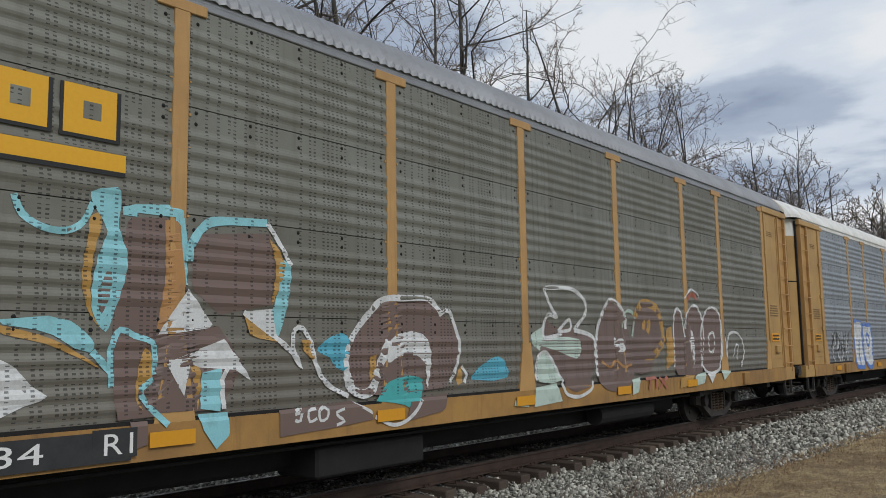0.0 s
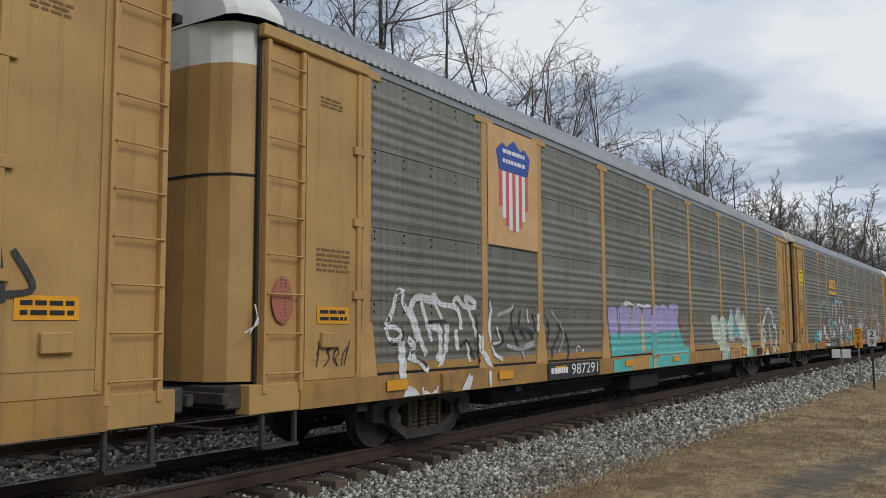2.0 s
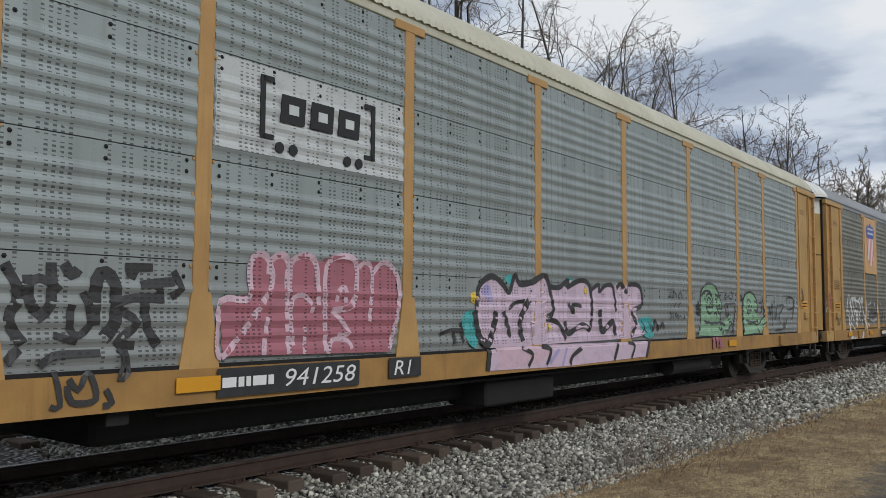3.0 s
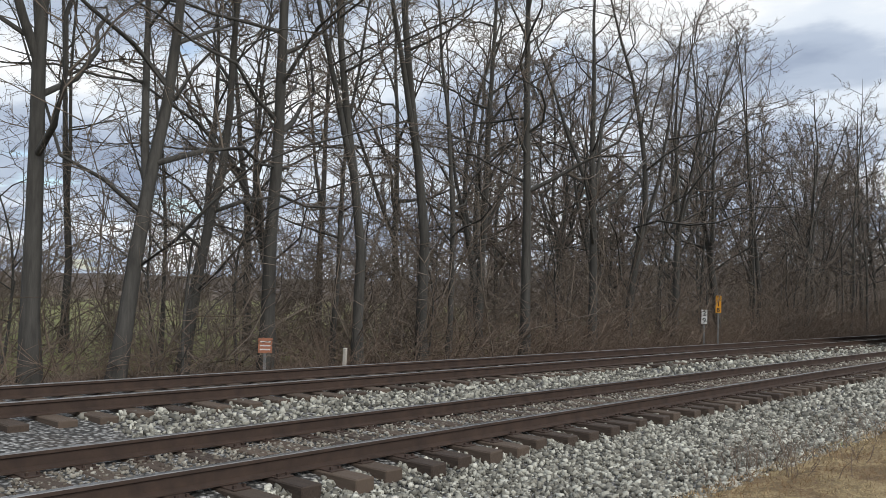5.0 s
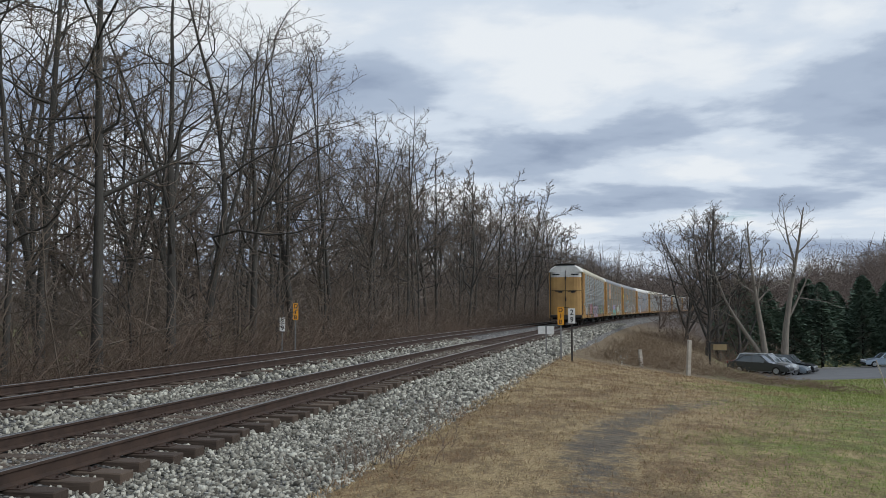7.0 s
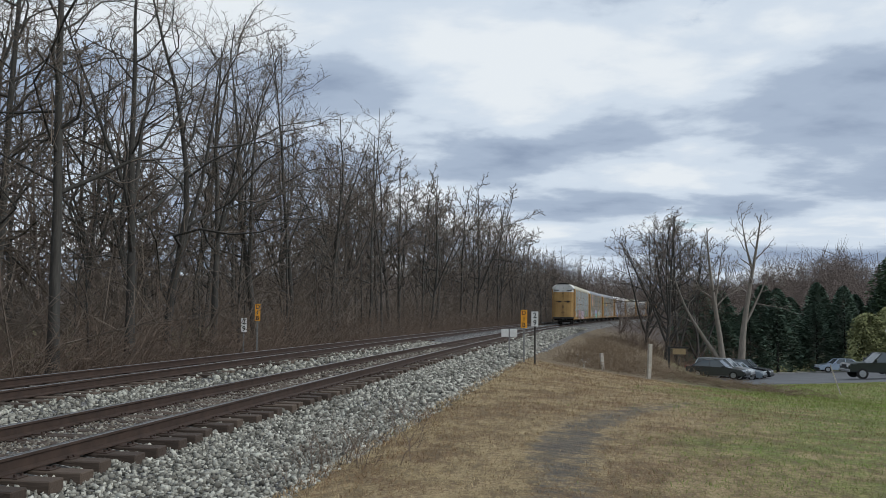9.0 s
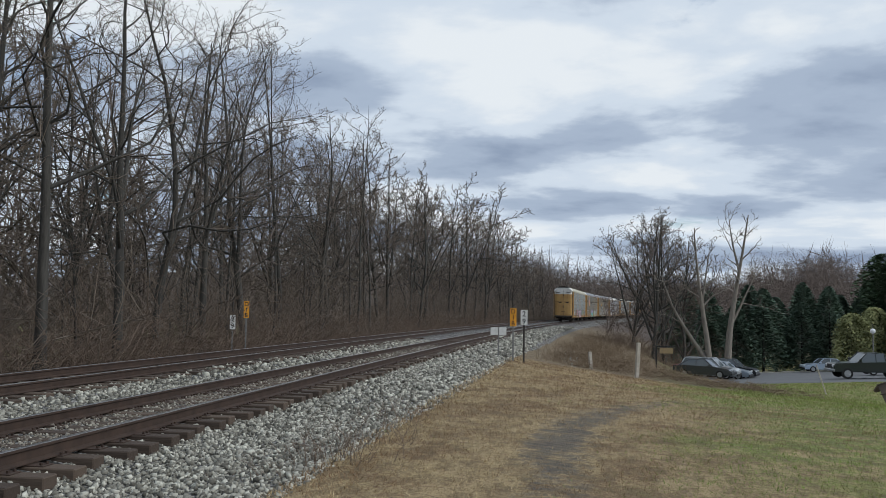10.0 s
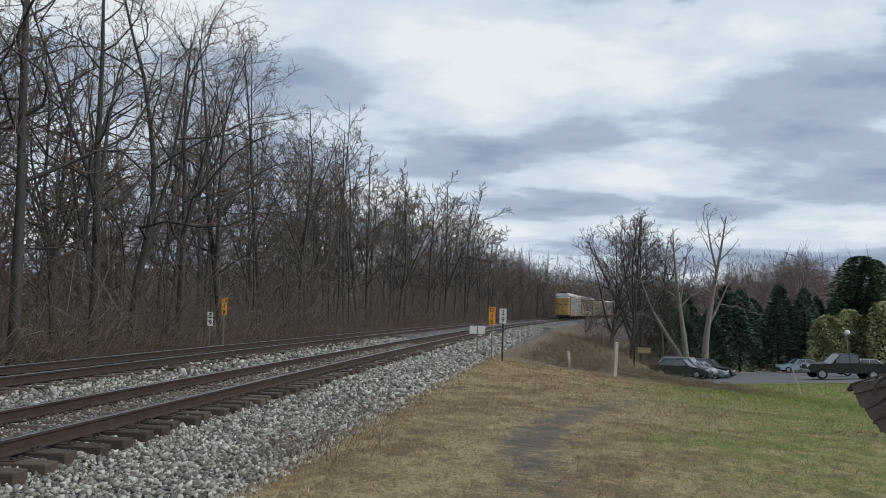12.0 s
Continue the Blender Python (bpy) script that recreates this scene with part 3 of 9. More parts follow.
def roof_mesh(mat):
    half = list(roof_profile())
    pr = half + [(-x, z) for x, z in half[-2::-1]]
    n = 376
    verts, faces = [], []
    k = len(pr)
    for i in range(n + 1):
        y = -13.6 + 27.2 * i / n
        d = 0.0 if i % 2 else -0.034
        for j, (x, z) in enumerate(pr):
            e = d * (1.0 if 0 < j < k - 1 else 0.6)
            verts.append((x * (1 + e * 0.6), y, z + e * 0.7))
    for i in range(n):
        for j in range(k - 1):
            a = i * k + j
            faces.append((a, a + 1, a + k + 1, a + k))
    return raw_mesh("roof", verts, faces, mat)


def end_cap_mesh(mat):
    """Rounded white hood over the doors."""
    half = list(roof_profile())
    pr = half + [(-x, z) for x, z in half[-2::-1]]
    verts, faces, k = [], [], len(half) * 2 - 1
    for y, sx, dz in ((13.55, 1.0, 0.0), (13.9, 0.985, -0.005), (14.12, 0.93, -0.03), (14.2, 0.86, -0.06)):
        verts += [(x * sx, y, z + dz * (z - 4.8)) for x, z in pr]
    for i in range(3):
        for j in range(k - 1):
            a = i * k + j
            faces.append((a, a + 1, a + k + 1, a + k))
    faces.append(tuple(range(3 * k, 4 * k)))
    return raw_mesh("end_hood", verts, faces, mat)


def door_mesh(top=False, zt=4.56, top_mat=None):
    """One leaf of the end doors: flat face that rounds back into the side."""
    out = [(0.02, 14.19), (0.78, 14.19), (1.08, 14.14), (1.30, 14.02), (1.42, 13.84), (1.46, 13.6), (1.46, 13.2)]
    inn = [(x - 0.05, y - 0.05) for x, y in out[::-1]]
    bm = bmesh.new()
    prism(bm, [(x, y) for x, y in out + inn], 2, 1.08, zt) if not top else prism(bm, [(x, y) for x, y in out + inn], 2, zt, 5.03)
    return mesh_of("end_door", bm, top_mat if top else M_END)


def ladder_meshes():
    bm = bmesh.new()
    for y in (13.19, 13.75):
        box(bm, 1.535, 1.605, y - 0.03, y + 0.03, 0.95, 4.84, 0.006)
    box(bm, 1.50, 1.535, 13.16, 13.78, 1.0, 4.84)
    stiles = mesh_of("ladder", bm, M_YELLOW)
    bm = bmesh.new()
    tube(bm, (1.615, 13.19, 0), (1.615, 13.75, 0), 0.011, n=6)
    return stiles, mesh_of("rung", bm, M_YELLOW)


def truck_meshes():
    """Side frame with spring pocket, in the truck's own space (centre at rail level)."""
    bm = bmesh.new()
    for s in (-1, 1):
        x0, x1 = s * 0.92, s * 1.06
        x0, x1 = min(x0, x1), max(x0, x1)
        prism(bm, ((-1.25, 0.38), (-1.25, 0.62), (-0.95, 0.68), (-0.55, 0.80), (0.55, 0.80), (0.95, 0.68), (1.25, 0.62), (1.25, 0.38), (1.02, 0.36),
                   (0.62, 0.55), (0.36, 0.62), (-0.36, 0.62), (-0.62, 0.55), (-1.02, 0.36)), 0, x0, x1)
        prism(bm, ((-1.0, 0.40), (-0.80, 0.40), (-0.36, 0.20), (0.36, 0.20), (0.80, 0.40), (1.0, 0.40), (0.45, 0.08), (-0.45, 0.08)), 0, x0, x1)
        for y in (-0.42, 0.34):
            box(bm, x0, x1, y, y + 0.08, 0.18, 0.64)
        for y in (-0.89, 0.89):
            tube(bm, (x1 if s > 0 else x0, y, 0.457), ((x1 if s > 0 else x0) + s * 0.09, y, 0.457), 0.115, n=12)
            box(bm, x0, x1, y - 0.16, y + 0.16, 0.34, 0.60, 0.02)
    box(bm, -0.95, 0.95, -0.22, 0.22, 0.40, 0.62)
    frame_ = mesh_of("side_frame", bm, M_TRUCK)
    bm = bmesh.new()
    rings = [[bm.verts.new((math.cos(a * 0.6283) * r, math.sin(a * 0.6283) * r, 0.2 + i * 0.03)) for a in range(10)] for i, r in enumerate((0.085, 0.065) * 7)]
    for p, q in zip(rings, rings[1:]):
        for a in range(10):
            bm.faces.new((p[a], p[(a + 1) % 10], q[(a + 1) % 10], q[a]))
    spring = mesh_of("spring", bm, M_SPRING)
    bm = bmesh.new()
    tube(bm, (-0.8, 0, 0), (0.8, 0, 0), 0.08, n=10)
    for s in (-1, 1):
        tube(bm, (s * 0.69, 0, 0), (s * 0.82, 0, 0), 0.455, n=28)
        tube(bm, (s * 0.68, 0, 0), (s * 0.70, 0, 0), 0.485, n=28)
        tube(bm, (s * 0.82, 0, 0), (s * 0.845, 0, 0), 0.17, n=14)
        for k in range(3):
            a = k * 2.094
            box(bm, s * 0.83 - 0.012, s * 0.83 + 0.012, 0.28 * math.cos(a) - 0.03, 0.28 * math.cos(a) + 0.03, 0.28 * math.sin(a) - 0.03, 0.28 * math.sin(a) + 0.03)
    wheel = mesh_of("wheelset", bm, M_WHEEL)
    return frame_, spring, wheel


SHARED = {}


def shared(key, make):
    if key not in SHARED:
        SHARED[key] = make()
    return SHARED[key]


CARS = []


def make_car(index, label, panel_mat, roof_mat):
    """An enclosed auto rack; +x is the side towards the lawn, +y the way it runs, 0 at rail top in its middle."""
    car = thing("autorack_railcar", label, "railcar", group="cars of the train")
    for s in (1, -1):
        flip = Matrix.Rotation(0 if s > 0 else math.pi, 4, "Z")

        def sill():
            bm = bmesh.new()
            prism(bm, ((1.55, 0.74), (1.60, 0.74), (1.60, 1.05), (1.50, 1.05), (1.50, 0.84), (1.55, 0.84)), 1, -13.2, 13.2)
            for y in (-10.2, 10.2):
                box(bm, 1.58, 1.66, y - 0.16, y + 0.16, 0.77, 1.02, 0.01)
            return mesh_of("side_sill", bm, M_SILL)
        part("side_sill", shared("sill", sill), None, car, at=flip)

        # solid black strip put in for the shade of the gap above the sill
        def sill_shade():
            bm = bmesh.new()
            box(bm, 1.50, SKIN + 0.026, -12.0, 12.0, 1.043, 1.085)
            return mesh_of("sill_seam", bm, M_UNDER)
        part("sill_seam", shared("sill_seam", sill_shade), None, car, "black strip standing in for the shaded gap above the side sill", at=flip)
        for y in POSTS:
            part("post", shared("post", post_mesh), None, car, at=flip @ Matrix.Translation((0, y, 0)))
        for i, (a, b) in enumerate(zip(POSTS, POSTS[1:])):
            w = round(b - a - 0.17, 3)
            if index == 1:
                def strip():
                    bm = bmesh.new()
                    box(bm, SKIN - 0.01, SKIN + 0.022, -w / 2 + 0.13, w / 2 - 0.13, 1.085, 1.20, 0.004)
                    return mesh_of("kick_strip", bm, M_SILL)
                part("kick_strip", shared(("strip", w), strip), None, car, at=flip @ Matrix.Translation((0, (a + b) / 2, 0)))
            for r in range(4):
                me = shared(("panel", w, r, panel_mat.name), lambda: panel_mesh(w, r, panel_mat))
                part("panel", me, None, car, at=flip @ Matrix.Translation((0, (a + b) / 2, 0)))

        def rail_():
            bm = bmesh.new()
            box(bm, 1.45, 1.572, -13.6, 13.6, 4.925, 5.0, 0.01)
            box(bm, 1.45, 1.565, -13.6, 13.6, 5.0, 5.08)
            return mesh_of("top_chord", bm, roof_mat)
        part("top_chord", shared(("chord", roof_mat.name), rail_), None, car, at=flip)
        for e in (1, -1):
            # the end panel, ladder and steps on this side at this end
            key = ("endside", s * e)

            def end_side():
                bm = bmesh.new()
                k = s * e

                def slab(x0, x1, y0, y1, z0, z1, b=0.0):
                    box(bm, x0, x1, min(y0 * k, y1 * k), max(y0 * k, y1 * k), z0, z1, b)
                slab(1.50, SKIN, 12.06, 13.17, 1.05, 4.90, 0.01)
                slab(1.50, 1.612, 12.0, 13.85, 4.86, 5.0, 0.012)
                slab(1.36, 1.58, 13.0, 13.95, 0.74, 1.05, 0.01)
                slab(1.50, 1.60, 12.12, 12.20, 1.05, 4.84, 0.008)
                slab(1.55, 1.57, 12.26, 13.1, 1.28, 1.30)
                slab(1.55, 1.578, 13.08, 13.12, 1.1, 4.8)
                for z in (2.0, 2.9, 3.8):
                    slab(1.55, 1.608, 12.07, 12.27, z, z + 0.10, 0.006)
                slab(1.53, 1.62, 12.55, 12.85, 1.42, 1.60, 0.012)
                return mesh_of("end_side_panel", bm, M_END)
            part("end_side_panel", shared(key, end_side), None, car, at=flip)
            st, rung = shared("ladder", ladder_meshes)
            off = Matrix.Identity(4) if s * e > 0 else Matrix.Translation((0, -26.94, 0))
            lad = part("ladder", st, None, car, "yellow steel side ladder", at=flip @ off)
            for i in range(9):
                part("rung", rung, None, lad, at=Matrix.Translation((0, 0, 1.16 + i * 0.43)))

            def step():
                bm = bmesh.new()
                for y in (13.22, 13.72):
                    box(bm, 1.50, 1.55, y - 0.02, y + 0.02, 0.38, 0.95)
                box(bm, 1.42, 1.58, 13.2, 13.74, 0.36, 0.39)
                return mesh_of("step", bm, M_TRUCK)
            part("step", shared("step", step), None, car, at=flip @ off)
    for e in (1, -1):
        rot = Matrix.Rotation(0 if e > 0 else math.pi, 4, "Z")
        hood_mat = M_HOOD if index == 2 else M_WHITE
        part("end_hood", shared(("hood", hood_mat.name), lambda: end_cap_mesh(hood_mat)), None, car, "tan rounded roof end" if index == 2 else "white rounded roof end", at=rot)
        for s in (1, -1):
            def leaf():
                me = door_mesh()
                return me

            def leaf_m(top=False):
                me = door_mesh(top, top_mat=hood_mat).copy()
                for v in me.vertices:
                    v.co.x = -v.co.x
                me.flip_normals()
                return me
            dr = part("end_door", shared("door", leaf) if s > 0 else shared("door_m", leaf_m), None, car, "yellow end door leaf", at=rot)

            part("door_top", shared(("doort", hood_mat.name), lambda: door_mesh(True, top_mat=hood_mat)) if s > 0 else shared(("doort_m", hood_mat.name), lambda: leaf_m(True)), None, dr, "tan painted top of the door" if index == 2 else "white painted top of the door")

            def handle():
                bm = bmesh.new()
                box(bm, 0.20, 0.98, 14.19, 14.23, 3.22, 3.31, 0.004)
                box(bm, 0.32, 0.66, 14.19, 14.25, 3.12, 3.22, 0.004)
                return mesh_of("locking_handle", bm, M_BLACK)

            def vent():
                bm = bmesh.new()
                box(bm, 0.55, 1.22, 14.14, 14.24, 4.77, 4.87, 0.01)
                return mesh_of("top_rail", bm, M_BLACK)

            # black strip added for the shade in the slot between door and ladder
            def gap_strip():
                bm = bmesh.new()
                box(bm, 1.44, 1.497, 13.4, 13.80, 1.06, 4.98, 0.01)
                return mesh_of("door_seal", bm, M_BLACK)

            fl = Matrix.Identity(4) if s > 0 else Matrix.Translation((-1.17, 0, 0))
            part("door_seal", shared("gap_strip", gap_strip), None, car, "black strip standing for the shade in the gap beside the door", at=rot if s > 0 else rot @ Matrix.Translation((-2.937, 0, 0)))
            if index == 0:
                part("locking_handle", shared("handle", handle), None, dr, at=fl)
                part("top_rail", shared("vent", vent), None, dr, at=Matrix.Identity(4) if s > 0 else Matrix.Translation((-1.75, 0, 0)))

            def band():
                bm = bmesh.new()
                out = [(0.04, 14.196), (0.78, 14.196), (1.084, 14.146), (1.305, 14.024), (1.426, 13.84), (1.466, 13.6)]
                prism(bm, out + [(x - 0.03, y - 0.03) for x, y in out[::-1]], 2, 3.30, 3.33)
                if s < 0:
                    for v in bm.verts:
                        v.co.x = -v.co.x
                return mesh_of("door_band", bm, M_UNDER)
            part("door_band", shared(("band", s), band), None, dr, "dark seam round the door")

        def bar():
            bm = bmesh.new()
            tube(bm, (0, 14.22, 1.05), (0, 14.22, 5.2), 0.022, n=8)
            for z in (2.35, 4.3):
                box(bm, -0.06, 0.06, 14.19, 14.26, z, z + 0.32, 0.01)
            box(bm, -0.30, 0.30, 14.19, 14.24, 1.72, 1.76, 0.01)
            return mesh_of("locking_bar", bm, M_BLACK)
        part("locking_bar", shared("bar", bar), None, car, at=rot)

        def lip():
            bm = bmesh.new()
            prism(bm, ((-0.9, 5.63), (0.9, 5.63), (0.86, 5.74), (0.42, 5.81), (0.0, 5.83), (-0.42, 5.81), (-0.86, 5.74)), 1, 14.02, 14.23)
            return mesh_of("roof_lip", bm, M_UNDER)
        part("roof_lip", shared("lip", lip), None, car, "dark edge along the roof's end", at=rot)

        def plat():
            bm = bmesh.new()
            box(bm, -1.45, 1.45, 12.8, 14.16, 0.80, 1.05, 0.02)
            box(bm, -1.5, 1.5, 14.16, 14.24, 0.86, 0.98, 0.01)
            for s in (-1, 1):
                tube(bm, (s * 0.5, 14.2, 0.9), (s * 0.5, 14.24, 0.55), 0.02, n=6)
            tube(bm, (0.6, 14.26, 0.93), (1.45, 14.26, 0.93), 0.018, n=6)
            tube(bm, (-1.5, 14.26, 0.62), (-0.4, 14.26, 0.62), 0.016, n=6)
            return mesh_of("end_platform", bm, M_TRUCK)
        part("end_platform", shared("plat", plat), None, car, at=rot)

        def coupler():
            bm = bmesh.new()
            box(bm, -0.10, 0.10, 13.2, 14.32, 0.66, 0.84, 0.02)
            box(bm, -0.17, 0.15, 14.2, 14.44, 0.62, 0.90, 0.04)
            p = [Vector((0.35, 14.05, 0.66)), Vector((0.36, 14.2, 0.42)), Vector((0.36, 14.35, 0.32)), Vector((0.36, 14.45, 0.34))]
            for a, b in zip(p, p[1:]):
                tube(bm, a, b, 0.022, n=6)
            return mesh_of("coupler", bm, M_TRUCK)
        part("coupler", shared("coupler", coupler), None, car, at=rot)
        fr, sp, wh = shared("truck", truck_meshes)
        tr = part("truck", fr, None, car, "grimy steel wheel truck with coil springs", at=Matrix.Translation((0, e * 9.95, 0)))
        for s in (-1, 1):
            for y in (-0.24, 0.0, 0.24):
                part("spring", sp, None, tr, at=Matrix.Translation((s * 1.0, y, 0)))
        for w in (-0.89, 0.89):
            part("wheelset", wh, None, tr, at=Matrix.Translation((0, w, 0.457)))

    def under():
        bm = bmesh.new()
        box(bm, -1.50, 1.50, -13.0, 13.0, 0.90, 1.05)
        box(bm, -0.35, 0.35, -13.5, 13.5, 0.62, 0.87)
        # black box carried down low to stand in for the shade beneath the car
        box(bm, -0.95, 0.95, -7.8, 7.8, 0.36, 0.91, 0.05)
        box(bm, 0.7, 1.36, -2.4, -0.6, 0.28, 0.62, 0.03)
        tube(bm, (1.2, 4.0, 0.50), (1.2, 6.0, 0.50), 0.16, n=12)
        for s in (-1, 1):
            tube(bm, (s * 1.42, -7.5, 0.66), (s * 1.42, 7.5, 0.66), 0.02, n=6)
        for y in (-12.0, -7.9, 7.9, 12.0):
            box(bm, -1.52, 1.52, y - 0.1, y + 0.1, 0.62, 0.87)
        return mesh_of("underframe", bm, M_UNDER)
    part("underframe", shared("under", under), None, car)
    part("roof", shared(("roof", roof_mat.name), lambda: roof_mesh(roof_mat)), None, car)

    def deck():
        bm = bmesh.new()
        for z in (2.75,):
            box(bm, -1.44, 1.44, -13.0, 13.0, z, z + 0.05)
        return mesh_of("rack_deck", bm, M_UNDER)
    part("rack_deck", shared("deck", deck), None, car)
    CARS.append((index, car))
    return car


def car_pose(s_mid):
    a, b = line(along(s_mid - 9.95))[0], line(along(s_mid + 9.95))[0]
    dxy = b - a
    yaw, pitch = math.atan2(-dxy.x, dxy.y), math.atan2(dxy.z, math.hypot(dxy.x, dxy.y))
    m = (a + b) / 2
    return Matrix.Translation(m) @ Matrix.Rotation(yaw, 4, "Z") @ Matrix.Rotation(pitch, 4, "X")


CAR_C = make_car(0, "pale blue-grey railcar with graffiti, cream roof and yellow end doors", M_PANEL_C, M_ROOF_C)
CAR_B = make_car(1, "olive-grey perforated auto rack railcar with shield emblem and graffiti", M_PANEL_A, M_ROOF_A)
CAR_A = make_car(2, "olive-grey perforated auto rack railcar with yellow lettering and outlined graffiti", M_PANEL_A, M_ROOF_A)
CAR_D = make_car(3, "light grey auto rack railcar with blue graffiti and yellow ends", M_PANEL_D, M_WHITE)
for k in range(4, 9):
    make_car(k, "light grey auto rack railcar with yellow ends" if k % 2 else "weathered grey auto rack railcar with yellow ends", M_PANEL_D if k % 2 else M_PANEL_C, M_WHITE if k % 2 else M_ROOF_C)

# ------------------------------------------------------------ trees
def bark_mat(name, a, b, vary=0.4):
    n = Nodes(name, 0.9)
    g = n.noise(2.0, 6.0, 0.65, n.coords((5.0, 5.0, 0.7)))
    c = n.mix(n.ramp(g, (0.3, 0.0), (0.75, 1.0)), a, b)
    c = n.mix(n.math("MULTIPLY", n.random(), vary), c, tuple(v * 0.55 for v in a))
    n.color(c).bump(g, 0.7, 0.04)
    return n.m


M_BARK = bark_mat("dark grey bark", (0.092, 0.086, 0.076), (0.036, 0.033, 0.029))
M_TWIG = bark_mat("brown twigs", (0.20, 0.16, 0.125), (0.115, 0.092, 0.073))
M_PALE = bark_mat("pale sycamore bark", (0.30, 0.265, 0.22), (0.15, 0.13, 0.11), 0.2)
M_BRUSH = bark_mat("brown brush stems", (0.235, 0.172, 0.128), (0.13, 0.096, 0.072))


class Sticks:
    """Collects tapered sticks and makes one mesh of them."""

    def __init__(self):
        self.v, self.f = [], []

    def add(self, pts, radii, n):
        base = len(self.v)
        for i, (p, r) in enumerate(zip(pts, radii)):
            a = (pts[min(i + 1, len(pts) - 1)] - pts[max(i - 1, 0)])
            if a.length < 1e-6:
                a = Vector((0, 0, 1))
            u = a.orthogonal().normalized()
            w = a.normalized().cross(u)
            for k in range(n):
                t = 2 * math.pi * k / n
                self.v.append(p + (u * math.cos(t) + w * math.sin(t)) * r)
        for i in range(len(pts) - 1):
            for k in range(n):
                a, b = base + i * n + k, base + i * n + (k + 1) % n
                self.f.append((a, b, b + n, a + n))

    def spike(self, p, q, r):
        """A thin twig that ends in a point."""
        base = len(self.v)
        u = (q - p).orthogonal().normalized() * r
        w = (q - p).normalized().cross(u)
        self.v += [p + u, p - u * 0.5 + w * 0.87, p - u * 0.5 - w * 0.87, q]
        self.f += [(base, base + 1, base + 3), (base + 1, base + 2, base + 3), (base + 2, base, base + 3)]

    def mesh(self, name, mat, smooth=True):
        return raw_mesh(name, self.v, self.f, mat, smooth)


def grow(rng, height, radius, first=0.3, stems=1, limbs=11, dense=5, fine=3, reach=0.28, lean=0.03, twig=1.0, rise=0.07, crook=1.0, tilt=(0.0, 0.0), forks=()):
    """A bare tree: a trunk that runs on to the top beside some lesser stems, crooked limbs all the way up, branching down to fine twigs;
    trunk and limbs in one mesh, the twigs in another."""
    wood, crown = Sticks(), Sticks()

    def wander(p, d, length, segs, bend, up):
        pts = [p.copy()]
        for _ in range(segs):
            d = (d + Vector((rng.gauss(0, bend), rng.gauss(0, bend), rng.gauss(0, bend * 0.6) + up))).normalized()
            p = p + d * (length / segs)
            pts.append(p)
        return pts

    def off(d, angle):
        s = Vector((rng.gauss(0, 1), rng.gauss(0, 1), rng.gauss(0.15, 0.6)))
        s = (s - d * s.dot(d)).normalized()
        return (d * math.cos(angle) + s * math.sin(angle)).normalized()

    def at(pts, t):
        k = len(pts) - 1
        q = min(k - 1, int(t * k))
        return pts[q].lerp(pts[q + 1], t * k - q), (pts[q + 1] - pts[q]).normalized()

    def branch(p, d, length, r, level):
        if level == 3:
            crown.spike(p, p + d * length, r)
            return
        segs = (6, 4, 2)[level]
        pts = wander(p, d, length, segs, (0.26, 0.3, 0.26)[level] * crook, (rise, 0.03, 0.02)[level])
        tip = max(0.22 * r, 0.0035 * twig)
        (wood if level == 0 else crown).add(pts, [r + (tip - r) * (k / segs) ** 0.8 for k in range(segs + 1)], 5 if level == 0 else 3)
        count = (dense + 1, dense, fine)[level]
        for k in range(count):
            t = min(0.985, (0.2, 0.15, 0.25)[level] + 0.8 * (k + rng.random()) / count)
            b, bd = at(pts, t)
            ln = length * (0.44, 0.44, 0.6)[level] * rng.uniform(0.6, 1.1) * (1.15 - 0.6 * t)
            rr = max((0.016, 0.009, 0.0055)[level] * twig, r * (1 - 0.75 * t) * 0.5)
            branch(b, off(bd, rng.uniform(0.5, 1.2)), ln, min(rr, (0.035, 0.014, 0.0065)[level] * max(1.0, twig)), level + 1)

    def stem(p, d, length, r, low, count, up):
        pts = wander(p, d, length, 10, lean, up)
        radii = [r * (1.3 if i == 0 and p.z < 0 else 1.0) * (1 - 0.88 * (i / 10) ** 0.9) for i in range(11)]
        wood.add(pts, radii, 8)
        turn = rng.uniform(0, 6.283)
        for k in range(count):
            t = low + (0.97 - low) * (k + rng.random() * 0.9) / count
            b, bd = at(pts, t)
            turn += 2.4 + rng.uniform(-0.5, 0.5)
            a = rng.uniform(0.7, 1.35) * (1.15 - 0.45 * t)
            side = Vector((math.cos(turn), math.sin(turn), 0))
            side = (side - bd * side.dot(bd)).normalized()
            shape = (0.65 + 0.7 * math.sin(math.pi * min(1.0, 0.25 + 0.75 * t))) * (1.0 if t < 0.75 else 1.0 - 1.6 * (t - 0.75))
            branch(b, (bd * math.cos(a) + side * math.sin(a)).normalized(), height * reach * shape * rng.uniform(0.7, 1.2),
                   min(0.09, r * (1 - 0.85 * t) * rng.uniform(0.25, 0.5)) + 0.01 * twig, 0)
        return pts

    d0 = Vector((rng.gauss(0, lean) + tilt[0], rng.gauss(0, lean) + tilt[1], 1)).normalized()
    main = stem(Vector((0, 0, -0.3)), d0, height, radius, first, limbs, 0.02)
    for k in range(stems - 1):
        t = rng.uniform(0.18, 0.5)
        b, bd = at(main, t)
        a = rng.uniform(0, 6.283)
        d = (bd + Vector((math.cos(a), math.sin(a), 0)) * rng.uniform(0.3, 0.6)).normalized()
        stem(b, d, height * (1 - t) * rng.uniform(0.8, 1.0), radius * (1 - 0.85 * t) * 0.7, 0.2, max(4, int(limbs * 0.6)), 0.035)
